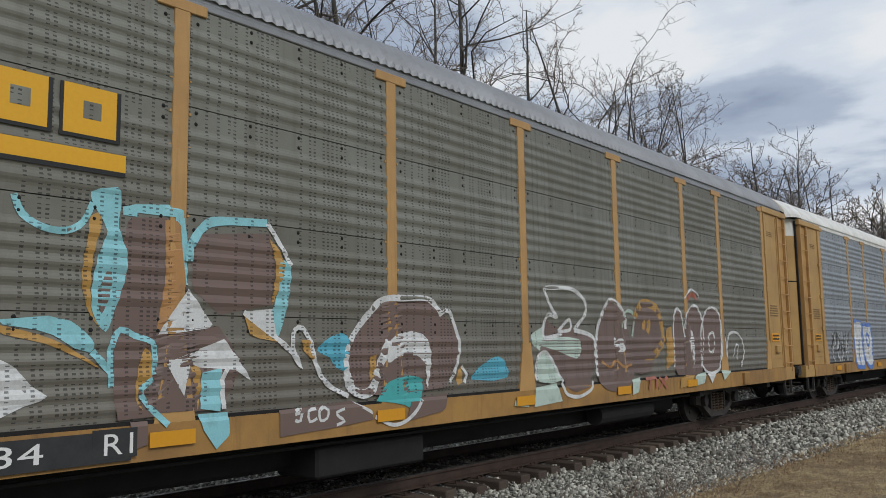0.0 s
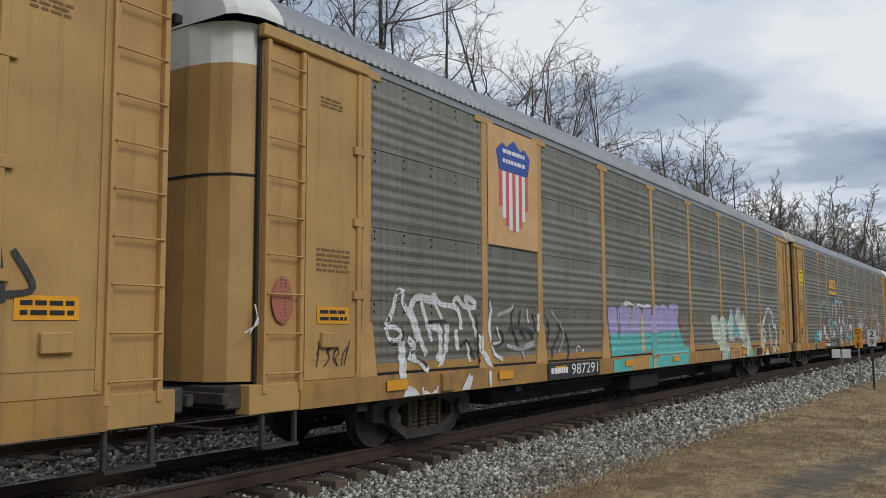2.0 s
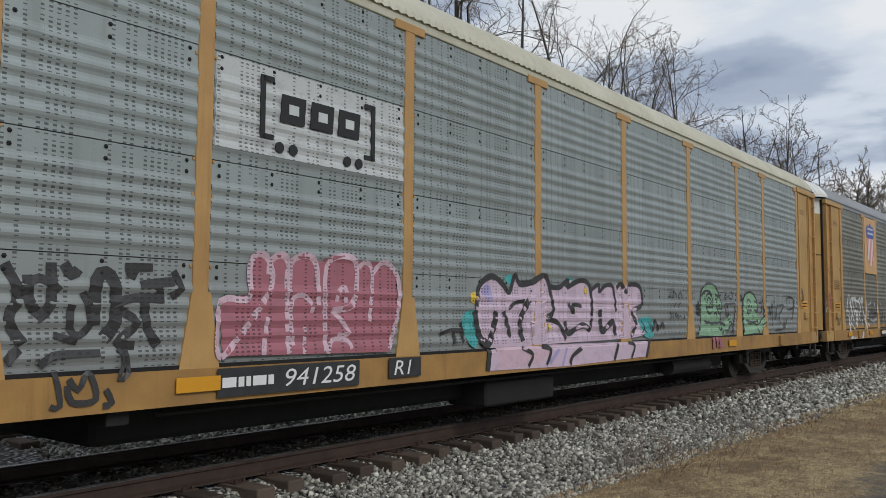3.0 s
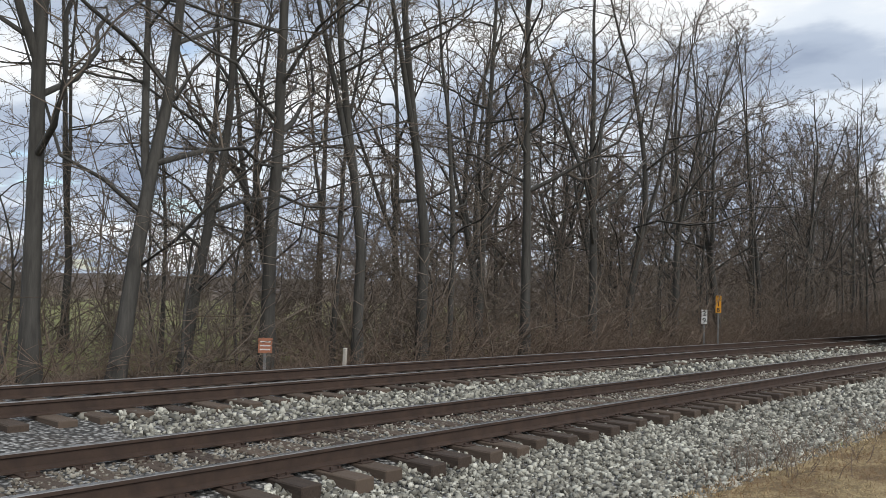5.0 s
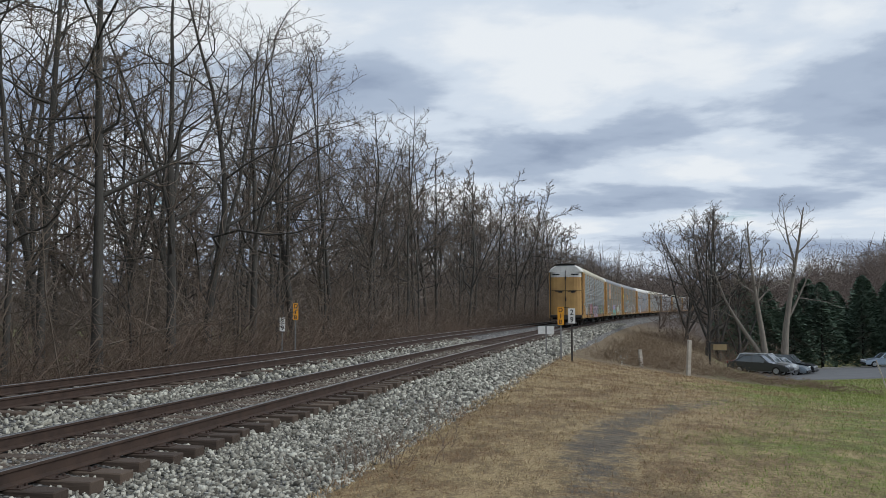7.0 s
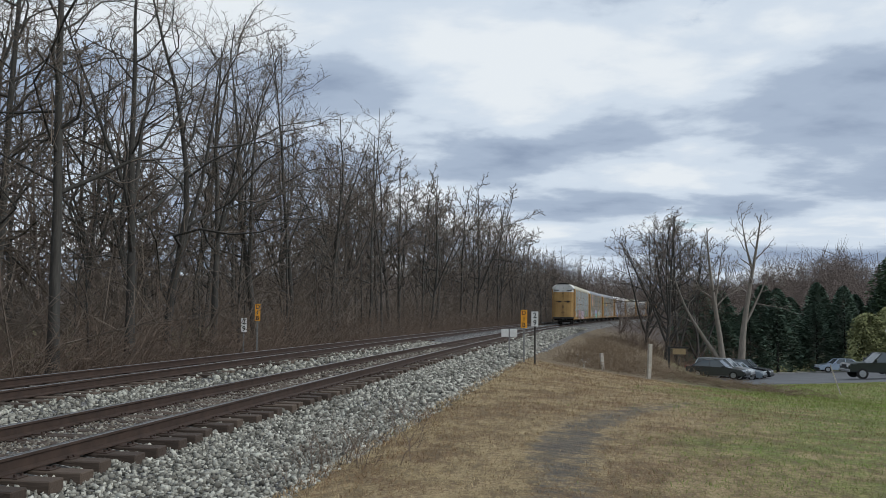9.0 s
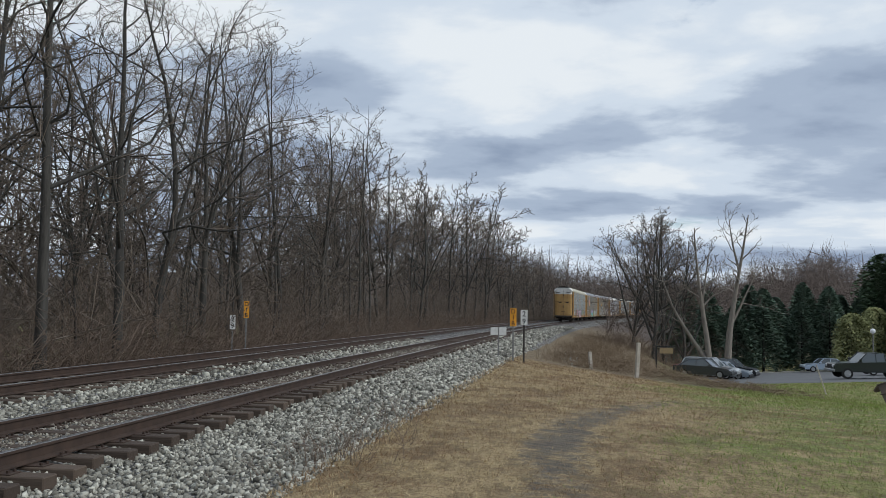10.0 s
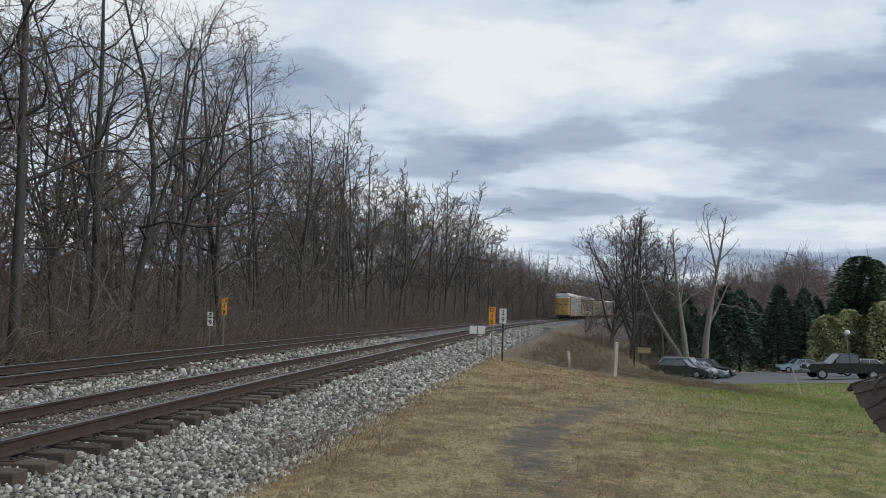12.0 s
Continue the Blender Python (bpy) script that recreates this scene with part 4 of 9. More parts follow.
    for t, dx, dy, long_, thick in forks:
        b, bd = at(main, t)
        stem(b, (bd + Vector((dx, dy, 0))).normalized(), height * long_, radius * thick, 0.3, max(4, int(limbs * 0.6)), 0.035)
    return wood.mesh("trunk", M_BARK), crown.mesh("crown", M_TWIG)


def tree_kind(seed, label, **kw):
    t, c = grow(random.Random(seed), **kw)
    return t, c, label, kw["height"]


KINDS = [
    tree_kind(11, "tall bare deciduous tree with a straight dark trunk", height=19, radius=0.19, first=0.3, stems=1, limbs=20, dense=6, twig=1.05, fine=3, reach=0.22, lean=0.03, rise=0.07, crook=1.2),
    tree_kind(12, "bare deciduous tree with spreading crooked branches", height=16, radius=0.19, first=0.16, stems=2, limbs=14, dense=6, twig=1.05, fine=3, reach=0.30, lean=0.075, rise=0.07, crook=1.4),
    tree_kind(13, "bare forked deciduous tree with a wide crown", height=18, radius=0.22, first=0.26, stems=3, limbs=10, dense=6, twig=1.05, fine=3, reach=0.25, lean=0.06, rise=0.07, crook=1.25),
    tree_kind(14, "slender bare deciduous tree with fine upright twigs", height=16, radius=0.10, first=0.22, stems=1, limbs=17, dense=5, twig=1.05, fine=3, reach=0.19, lean=0.05, rise=0.07, crook=1.2),
    tree_kind(15, "tall bare tree with few low branches", height=19, radius=0.17, first=0.42, stems=2, limbs=12, dense=6, twig=1.05, fine=3, reach=0.22, lean=0.035, rise=0.07, crook=1.2),
    tree_kind(16, "young bare tree with thin brown branches", height=9, radius=0.06, first=0.08, stems=2, limbs=12, dense=4, twig=1.05, fine=3, reach=0.30, lean=0.08, rise=0.07, crook=1.4),
    tree_kind(17, "bare tree of the wood with a rounded twiggy crown", height=16, radius=0.18, first=0.2, stems=3, limbs=10, dense=5, fine=3, reach=0.27, lean=0.05, twig=2.8, rise=0.04),
    tree_kind(18, "tall bare tree of the wood with upright twigs", height=17, radius=0.18, first=0.25, stems=2, limbs=12, dense=5, fine=3, reach=0.24, lean=0.04, twig=2.8, rise=0.06),
]


def plant(kind, x, y, scale=1.0, turn=0.0, group="trees of the wood", name="bare_tree", label=""):
    t, c, lab, _ = KINDS[kind]
    ob = thing(name, label or lab, "tree", pose(x, y, ground_z(x, y) - 0.05, 0, 0, turn), group)
    ob.scale = (scale, scale, scale)
    part("trunk", t, None, ob)
    part("crown", c, None, ob)
    return ob


# the strong trunks along the wood's edge: kind, bearing from the lawn in degrees left of the line's start, metres beyond the far track, scale
EDGE_TREES = ((2, 65.6, 7.0, 1.0), (1, 61.0, 6.0, 1.05), (1, 57.0, 7.5, 0.9), (0, 51.5, 6.4, 1.08), (3, 47.2, 8.5, 1.0), (4, 45.4, 6.2, 1.0),
              (4, 41.1, 5.8, 1.12), (3, 39.4, 6.8, 1.1), (0, 37.4, 9.5, 1.0), (0, 34.2, 6.0, 1.05), (2, 29.6, 5.8, 0.92), (1, 27.6, 6.5, 1.05),
              (2, 24.6, 7.0, 0.86), (1, 21.6, 6.6, 1.1), (4, 19.4, 8.0, 1.0), (2, 16.6, 7.0, 0.9), (3, 14.2, 6.5, 1.2), (0, 13.6, 8.5, 0.98), (2, 12.0, 7.0, 0.92))


def make_wood():
    rng = random.Random(21)
    for kind, bearing, out, scale in EDGE_TREES:
        k = math.tan(radians(bearing))
        y = 10.0
        for _ in range(30):
            y = -(line(y)[0].x - SPACING - out) / k
        plant(kind, -k * y, y, scale, rng.uniform(0, 360))
    y = 8.0
    while y < 235:
        near = y < 75
        for k in range((3 if y > 36 else 2) if near else 3):
            yy = y + rng.uniform(-2, 2)
            lx = line(max(yy, 0))[0].x
            x = lx - SPACING - (6.0 + rng.uniform(0, 2.5) + k * rng.uniform(4.5, 8.0) + (3.0 if y < 40 else 0.0))
            if y < 40 and k == 0:
                plant(5, lx - SPACING - rng.uniform(5.5, 8.0), yy + rng.uniform(1, 3), rng.uniform(0.6, 0.95), rng.uniform(0, 360))
            kind = rng.choice(((5, 3, 5, 1) if k == 0 else (6, 7, 3, 4)) if near else (6, 7))
            plant(kind, x, yy, rng.uniform(0.8, 1.08) * (1.0 if y < 75 else 1.16 if y < 135 else 1.08 if y < 175 else 0.88), rng.uniform(0, 360))
        y += 4.2 if near else 6.5 if y < 130 else 9.0


make_wood()


def stick_cloud(name, templates, places, mat, label, category):
    """Many copies of a few stick figures in one mesh. places: x, y, z, turn, scale."""
    rng = np.random.default_rng(8)
    vs, fs, base = [], [], 0
    arr = [(np.array([tuple(p) for p in t.v]), np.array(t.f)) for t in templates]
    for x, y, z, turn, sc in places:
        v, f = arr[int(rng.integers(len(arr)))]
        c, s = math.cos(turn), math.sin(turn)
        q = np.stack([v[:, 0] * c - v[:, 1] * s, v[:, 0] * s + v[:, 1] * c, v[:, 2]], 1) * sc + (x, y, z)
        vs.append(q)
        fs.append(f + base)
        base += len(v)
    v, f = np.concatenate(vs), np.concatenate(fs)
    me = bpy.data.meshes.new(name)
    me.vertices.add(len(v))
    me.vertices.foreach_set("co", v.ravel())
    me.loops.add(f.size)
    me.loops.foreach_set("vertex_index", f.ravel().astype(np.int32))
    me.polygons.add(len(f))
    me.polygons.foreach_set("loop_start", np.arange(len(f), dtype=np.int32) * 4)
    me.update(calc_edges=True)
    me.validate()
    me.materials.append(mat)
    return tagged(new(name, me), label, category, kind="stuff")


def bush(seed, stems, height, thick, spread=0.5, side=4, splay=0.4):
    """Arching, tangled stems out of one root."""
    rng = random.Random(seed)
    st = Sticks()
    for _ in range(stems):
        p = Vector((rng.gauss(0, spread), rng.gauss(0, spread), -0.1))
        d = Vector((rng.gauss(0, splay), rng.gauss(0, splay), 1)).normalized()
        h = height * rng.uniform(0.4, 1.0)
        pts = [p]
        for _ in range(3):
            d = (d + Vector((rng.gauss(0, 0.35), rng.gauss(0, 0.35), rng.gauss(-0.08, 0.2)))).normalized()
            pts.append(pts[-1] + d * h / 3)
        st.add(pts, [thick * k for k in (1.0, 0.8, 0.55, 0.25)], 3)
        for _ in range(side):
            i = rng.randint(0, 2)
            b = pts[i].lerp(pts[i + 1], rng.random())
            e = (d * 0.5 + Vector((rng.gauss(0, 0.8), rng.gauss(0, 0.8), rng.gauss(0.1, 0.6)))).normalized()
            q = b + e * h * rng.uniform(0.15, 0.4)
            st.add([b, q], [thick * 0.5, thick * 0.2], 3)
    return st


def make_brush():
    rng = random.Random(33)
    kinds = [bush(100 + i, 6, 2.6, 0.013, 0.6, 6, 0.6) for i in range(6)]
    places = []
    for _ in range(720):
        y = 3 + 130 * rng.random() ** 1.3
        lx = line(y)[0].x
        x = lx - SPACING - (4.6 + abs(rng.gauss(0, 4.0)))
        places.append((x, y, ground_z(x, y), rng.uniform(0, 6.28), rng.uniform(0.45, 1.3)))
    for _ in range(620):
        y = 24 + 120 * rng.random() ** 1.2
        x = line(y)[0].x - SPACING - (4.9 + abs(rng.gauss(0, 1.2)))
        places.append((x, y, ground_z(x, y), rng.uniform(0, 6.28), rng.uniform(0.9, 1.7)))
    for _ in range(70):
        x, y = rng.uniform(4.5, 13.0), rng.uniform(83, 100)
        places.append((x, y, ground_z(x, y), rng.uniform(0, 6.28), rng.uniform(1.0, 2.0)))
    stick_cloud("underbrush", kinds, places, M_BRUSH, "tangled brown leafless underbrush along the wood's edge", "underbrush")
    tall = [bush(120 + i, 5, 9.0, 0.034, 0.5, 14, 0.30) for i in range(6)]
    places = []
    for _ in range(470):
        y = 9 + 230 * rng.random() ** 1.25
        x = line(y)[0].x - SPACING - (6.0 + abs(rng.gauss(0, 10.0)))
        places.append((x, y, ground_z(x, y), rng.uniform(0, 6.28), rng.uniform(0.5, 1.1) * (1.15 if y > 90 else 1.0)))
    stick_cloud("saplings", tall, places, M_TWIG, "leafless saplings and vines crowding between the trunks", "saplings")
    # dead brush and cuttings on the bank beyond the signs
    low = [bush(140 + i, 10, 1.2, 0.010, 0.5, 3) for i in range(4)]
    places = []
    for _ in range(430):
        y = rng.uniform(38, 100)
        x = line(y)[0].x - TRACK_X - 1.7 + abs(rng.gauss(0, 2.4 + (y - 38) * 0.04)) + (y - 38) * 0.02
        places.append((x, y, ground_z(x, y), rng.uniform(0, 6.28), rng.uniform(0.4, 1.2)))
    stick_cloud("dead_brush", low, places, M_DRY, "dry brown brush and weeds on the bank", "brush")
    cut = [bush(160 + i, 10, 1.6, 0.018, 0.4, 2) for i in range(3)]
    lying = []
    for t in cut:
        t.v = [Vector((p.x, p.z, abs(p.y) * 0.5)) for p in t.v]
    for _ in range(230):
        x, y = rng.uniform(0.0, 10.0), rng.uniform(37, 54)
        lying.append((x, y, ground_z(x, y), rng.uniform(0, 6.28), rng.uniform(0.5, 1.0)))
    stick_cloud("cut_branches", cut, lying, M_DRY, "heaps of cut grey-brown branches on the grass", "branches")
    weed = [bush(180 + i, 5, 0.75, 0.006, 0.16, 3, 0.15) for i in range(4)]
    places = []
    for _ in range(60):
        y = rng.uniform(8.5, 14.5)
        x = -3.35 + rng.gauss(0, 0.3)
        places.append((x, y, ground_z(x, y) + 0.05, rng.uniform(0, 6.28), rng.uniform(0.5, 1.05)))
    stick_cloud("weeds", weed, places, M_BRUSH, "thin dry weed stalks at the ballast's edge", "weeds")


M_DRY = bark_mat("dry grass and twigs", (0.26, 0.19, 0.12), (0.15, 0.11, 0.075))
M_FARWOOD = bark_mat("far wood branches", (0.18, 0.142, 0.12), (0.115, 0.092, 0.08))
make_brush()


def make_far_wood():
    rng = random.Random(44)
    kinds = [bush(200 + i, 6, 17.0, 0.11, 0.25, 13, 0.3) for i in range(4)]
    places = []

    def add(x, y, lo, hi):
        places.append((x, y, ground_z(x, y), rng.uniform(0, 6.28), rng.uniform(lo, hi)))
    for _ in range(90):
        y = 42 + 220 * rng.random() ** 1.2
        add(line(y)[0].x - SPACING - rng.uniform(16, 60), y, 0.7, 1.2)
    for _ in range(120):
        y = rng.uniform(230, 430)
        add(line(y)[0].x - SPACING - rng.uniform(5, 34), y, 0.9, 1.3)
    for _ in range(150):
        add(line(400)[0].x + rng.uniform(-110, 110), rng.uniform(410, 520), 0.9, 1.5)
    for _ in range(60):
        y = rng.uniform(105, 290)
        add(line(y)[0].x + rng.uniform(9, 45), y + 20, 0.45, 0.75)
    for _ in range(110):
        add(rng.uniform(22, 140), rng.uniform(150, 260), 0.8, 1.25)
    for _ in range(190):
        y = rng.uniform(300, 430)
        add(line(y)[0].x + 7 + 70 * rng.random() ** 1.4, y, 0.9, 1.5)
    for _ in range(50):
        y = rng.uniform(140, 300)
        add(line(y)[0].x + rng.uniform(16, 60), y, 0.5, 0.9)
    for _ in range(16):
        add(rng.uniform(-110, -60), rng.uniform(-12, 60), 0.5, 0.9)
    stick_cloud("far_wood", kinds, places, M_FARWOOD, "distant bare grey-brown woods closing the view", "woods")


make_far_wood()

# ------------------------------------------------------------ paint and lettering on the cars
def skin(y, z):
    """How far out the side of a car reaches at this place."""
    if z < 1.055:
        return SILL_X + 0.008
    for p in POSTS:
        d = abs(y - p)
        if z < 1.72 and d < 0.10 + 0.11 * (1.72 - z) / 0.67 + 0.015:
            return POST_X + 0.016
        if d < 0.10:
            return POST_X + 0.004
    if abs(y) > 12.06:
        return SKIN + 0.006
    return SKIN + max(corr(z), 0.024 if z < 1.205 else 0.0) + 0.004


def spline(pts, closed=False, step=0.05):
    """A smooth line through a few points."""
    n = len(pts)
    out = []
    for i in range(n if closed else n - 1):
        if closed:
            p = [pts[(i + k - 1) % n] for k in range(4)]
        else:
            p = [pts[max(0, i - 1)], pts[i], pts[i + 1], pts[min(n - 1, i + 2)]]
        d = math.hypot(p[2][0] - p[1][0], p[2][1] - p[1][1])
        m = max(2, int(d / step))
        for k in range(m):
            t = k / m
            out.append(tuple(0.5 * (2 * p[1][a] + (p[2][a] - p[0][a]) * t + (2 * p[0][a] - 5 * p[1][a] + 4 * p[2][a] - p[3][a]) * t * t
                                    + (3 * p[1][a] - p[0][a] - 3 * p[2][a] + p[3][a]) * t ** 3) for a in (0, 1)))
    if not closed:
        out.append(pts[-1])
    return out


class Paint:
    """Paint on one car's side: fills and strokes, one mesh for each colour of a piece."""

    def __init__(self, car, lift=0.0):
        self.car, self.coats, self.lift = car, [], lift

    def _to(self, col, name):
        self.coats.append((col, name, [], []))
        return self.coats[-1][2:]

    def fill(self, col, pts, up=0.0, step=0.035):
        v, f = self._to(col, "sprayed_patch")
        pts = [(y, max(z, 0.752)) for y, z in pts]
        zs = [p[1] for p in pts]
        lo, hi, seen = min(zs), max(zs), {}
        n = max(1, int((hi - lo) / step))

        def cuts(z):
            c = []
            for a, b in zip(pts, pts[1:] + pts[:1]):
                if (a[1] <= z) != (b[1] <= z):
                    c.append(a[0] + (b[0] - a[0]) * (z - a[1]) / (b[1] - a[1]))
            return sorted(c)
        for i in range(n):
            z0, z1 = lo + (hi - lo) * i / n, lo + (hi - lo) * (i + 1) / n
            c0, c1 = cuts(z0 + 1e-5), cuts(z1 - 1e-5)
            if len(c0) != len(c1):
                c0 = c1 = cuts((z0 + z1) / 2)
            for k in range(0, len(c0) - 1, 2):
                m = max(1, int((c0[k + 1] - c0[k]) / 0.09))
                for j in range(m):
                    q = []
                    for z, c, t in ((z0, c0, j / m), (z0, c0, (j + 1) / m), (z1, c1, (j + 1) / m), (z1, c1, j / m)):
                        y = c[k] + (c[k + 1] - c[k]) * t
                        key = (round(y, 2), round(z, 3))
                        if key not in seen:
                            seen[key] = len(v)
                            v.append((skin(y, z) + self.lift + up, y, z))
                        if seen[key] not in q:
                            q.append(seen[key])
                    if len(q) > 2:
                        f.append(tuple(q))

    def stroke(self, col, pts, w, closed=False, up=0.003, curve=True):
        v, f = self._to(col, "sprayed_line")
        line_ = spline(pts, closed) if curve else pts
        line_ = [(y, max(z, 0.752 + w / 2)) for y, z in line_]
        if closed:
            line_ = line_ + [line_[0]]
        b = len(v)
        n = len(line_)
        for i, (y, z) in enumerate(line_):
            a, c = line_[max(0, i - 1)], line_[min(n - 1, i + 1)]
            dy, dz = c[0] - a[0], c[1] - a[1]
            m = math.hypot(dy, dz) or 1.0
            ww = w * (0.85 + 0.3 * abs(noise.noise((y * 3, z * 3, 1.5))))
            for s in (-0.5, 0.5):
                yy, zz = y - dz / m * ww * s, z + dy / m * ww * s
                v.append((skin(yy, zz) + self.lift + up, yy, zz))
        for i in range(n - 1):
            f.append((b + 2 * i, b + 2 * i + 1, b + 2 * i + 3, b + 2 * i + 2))

    def done(self, label):
        """Links one piece: its first coat is the part, and the other coats hang on it."""
        first = None
        for col, name, v, f in self.coats:
            if not f:
                continue
            me = raw_mesh("graffiti", v, f, spray(col, SPRAY[col]))
            if first is None:
                first = part("graffiti", me, None, self.car, label)
            else:
                part(name, me, None, first)
        self.coats = []


def brushes(p):
    """The four ways to lay one more coat on a car: a straight-edged patch, a rounded patch, a line, a closed line."""
    coat = itertools.count(1)

    def fill(col, *pts):
        p.fill(col, list(pts), 0.0003 * next(coat))

    def blob(col, *pts):
        p.fill(col, spline(list(pts), True), 0.0003 * next(coat))

    def draw(col, w, *pts):
        p.stroke(col, list(pts), w, False, 0.0003 * next(coat) + 0.001)

    def loop_(col, w, *pts):
        p.stroke(col, list(pts), w, True, 0.0003 * next(coat) + 0.001)
    return fill, blob, draw, loop_


SPRAY = {"white": (0.72, 0.73, 0.72), "black": (0.02, 0.02, 0.022), "cyan": (0.28, 0.62, 0.68), "teal": (0.06, 0.42, 0.42), "brown": (0.165, 0.108, 0.09),
         "ochre": (0.50, 0.28, 0.06), "purple": (0.40, 0.34, 0.62), "red": (0.40, 0.13, 0.17), "pink": (0.68, 0.47, 0.55), "green": (0.27, 0.47, 0.29),
         "mint": (0.52, 0.64, 0.56), "blue": (0.10, 0.22, 0.62), "grey": (0.42, 0.43, 0.43), "orange": (0.78, 0.36, 0.03), "rust": (0.40, 0.12, 0.07),
         "silver": (0.55, 0.58, 0.60), "yellow": (0.80, 0.55, 0.05), "beige": (0.60, 0.38, 0.17),
         "sky": (0.09, 0.42, 0.56), "orange_b": (0.46, 0.23, 0.07), "violet": (0.40, 0.35, 0.63), "turq": (0.10, 0.48, 0.45), "wheat": (0.56, 0.45, 0.27),
         "pale": (0.58, 0.64, 0.50), "patch": (0.55, 0.57, 0.57), "bone": (0.62, 0.54, 0.40), "bluepaint": (0.10, 0.50, 0.66), "pinkpale": (0.66, 0.50, 0.62)}


def ring(cy, cz, w, h, rng, n=9, rough=0.12, squarish=0.0):
    out = []
    for i in range(n):
        a = 2 * math.pi * i / n + 0.3
        c, s = math.cos(a), math.sin(a)
        k = 1 + rng.uniform(-rough, rough)
        if squarish:
            m = max(abs(c), abs(s))
            k *= (1 - squarish) + squarish / m
        out.append((cy + c * w / 2 * k, cz + s * h / 2 * k))
    return out


def bubbles(p, y0, y1, z0, z1, n, fills, edge, w, seed, inner="", shade=""):
    """A piece of fat rounded letters with an outline."""
    rng = random.Random(seed)
    cw = (y1 - y0) / n
    for i in range(n):
        c = y0 + cw * (i + 0.5)
        h = (z1 - z0) * rng.uniform(0.86, 1.0)
        cz = z0 + h / 2
        shape = ring(c, cz, cw * 1.12, h, rng, 10, 0.13, 0.5)
        body = spline(shape, True, 0.06)
        if shade:
            p.fill(shade, [(y + 0.07, z - 0.05) for y, z in body], -0.001 + 0.0004 * i)
        if fills:
            p.fill(fills[i % len(fills)], body, 0.0008 * (i % 3) + 0.001)
        p.stroke(edge, shape, w, True, 0.004 + 0.0005 * (i % 2))
        k = rng.choice((0, 1, 2))
        if k == 0:
            p.stroke(inner or edge, ring(c, cz + h * 0.12, cw * 0.3, h * 0.28, rng, 6, 0.1), w * 0.7, True, 0.005)
        elif k == 1:
            p.stroke(inner or edge, [(c - cw * 0.05, z0 + 0.03), (c, cz - h * 0.1), (c + cw * 0.06, cz + h * 0.1)], w * 0.8, up=0.005)
        else:
            p.stroke(inner or edge, [(c + cw * 0.4, cz), (c, cz + h * 0.05), (c + cw * 0.08, cz - h * 0.22)], w * 0.8, up=0.005)
            p.stroke(inner or edge, ring(c, cz + h * 0.25, cw * 0.22, h * 0.14, rng, 6, 0.1), w * 0.7, True, 0.005)


def scrawl(p, y0, y1, z0, z1, n, col, w, seed, lean=0.2, loops=2):
    """A quick tag: letters of one or two strokes each."""
    rng = random.Random(seed)
    cw = (y1 - y0) / n
    for i in range(n):
        a, b = y0 + cw * (i + 0.05), y0 + cw * (i + 0.95)
        for _ in range(loops):
            k = rng.randint(3, 5)
            pts = [(rng.uniform(a, b), z0 + (z1 - z0) * ((j / (k - 1)) if rng.random() < 0.7 else rng.random())) for j in range(k)]
            pts = [(y + lean * (z - z0), z) for y, z in pts]
            p.stroke(col, pts, w, up=0.004 + 0.0006 * (i % 3))


def lettering(text, y0, z0, height, width, mat, car, label, x=None, slant=0.0, name="lettering"):
    """Raised-by-a-hair letters on a car's side, from the built-in font."""
    cu = bpy.data.curves.new("letters", "FONT")
    cu.body, cu.size, cu.extrude, cu.resolution_u, cu.shear = text, 1.0, 0.0, 3, slant
    tmp = bpy.data.objects.new("letters", cu)
    scene.collection.objects.link(tmp)
    me = bpy.data.meshes.new_from_object(tmp.evaluated_get(bpy.context.evaluated_depsgraph_get()))
    bpy.data.objects.remove(tmp)
    me.materials.clear()
    me.materials.append(mat)
    xs, ys = [v.co.x for v in me.vertices], [v.co.y for v in me.vertices]
    if not xs:
        return None
    sx, sy = width / (max(xs) - min(xs)), height / (max(ys) - min(ys))
    mx, my = min(xs), min(ys)
    for v in me.vertices:
        yy, zz = y0 + (v.co.x - mx) * sx, z0 + (v.co.y - my) * sy
        v.co = Vector(((x if x is not None else skin(yy, zz) + 0.004), yy, zz))
    bm = bmesh.new()
    bm.from_mesh(me)
    first, left = None, set(bm.verts)
    while left:
        todo, seen = [left.pop()], set()
        while todo:
            v = todo.pop()
            seen.add(v)
            for e in v.link_edges:
                w = e.other_vert(v)
                if w in left:
                    left.discard(w)
                    todo.append(w)
        order = {v: i for i, v in enumerate(seen)}
        one = raw_mesh(name, [v.co for v in order], [[order[v] for v in f.verts] for f in bm.faces if f.verts[0] in order], mat)
        if first is None:
            first = part(name, one, None, car, label)
        else:
            part("letter", one, None, first)
    bm.free()
    return first


def plate(car, y0, y1, z0, z1, mat, label, x, name="plate"):
    bm = bmesh.new()
    box(bm, x - 0.006, x, y0, y1, z0, z1)
    return part(name, bm, mat, car, label)


def bars(car, y0, y1, z0, z1, rows, mat, x, seed=0, label="unreadable small stencilled lines"):
    bm = bmesh.new()
    rng = random.Random(seed)
    h = (z1 - z0) / rows
    for i in range(rows):
        y = y0
        while y < y1 - 0.03:
            w = min(rng.uniform(0.05, 0.16), y1 - y)
            box(bm, x, x + 0.003, y, y + w, z0 + h * i + h * 0.25, z0 + h * i + h * 0.75)
            y += w + 0.025
    return part("stencil", bm, mat, car, label)


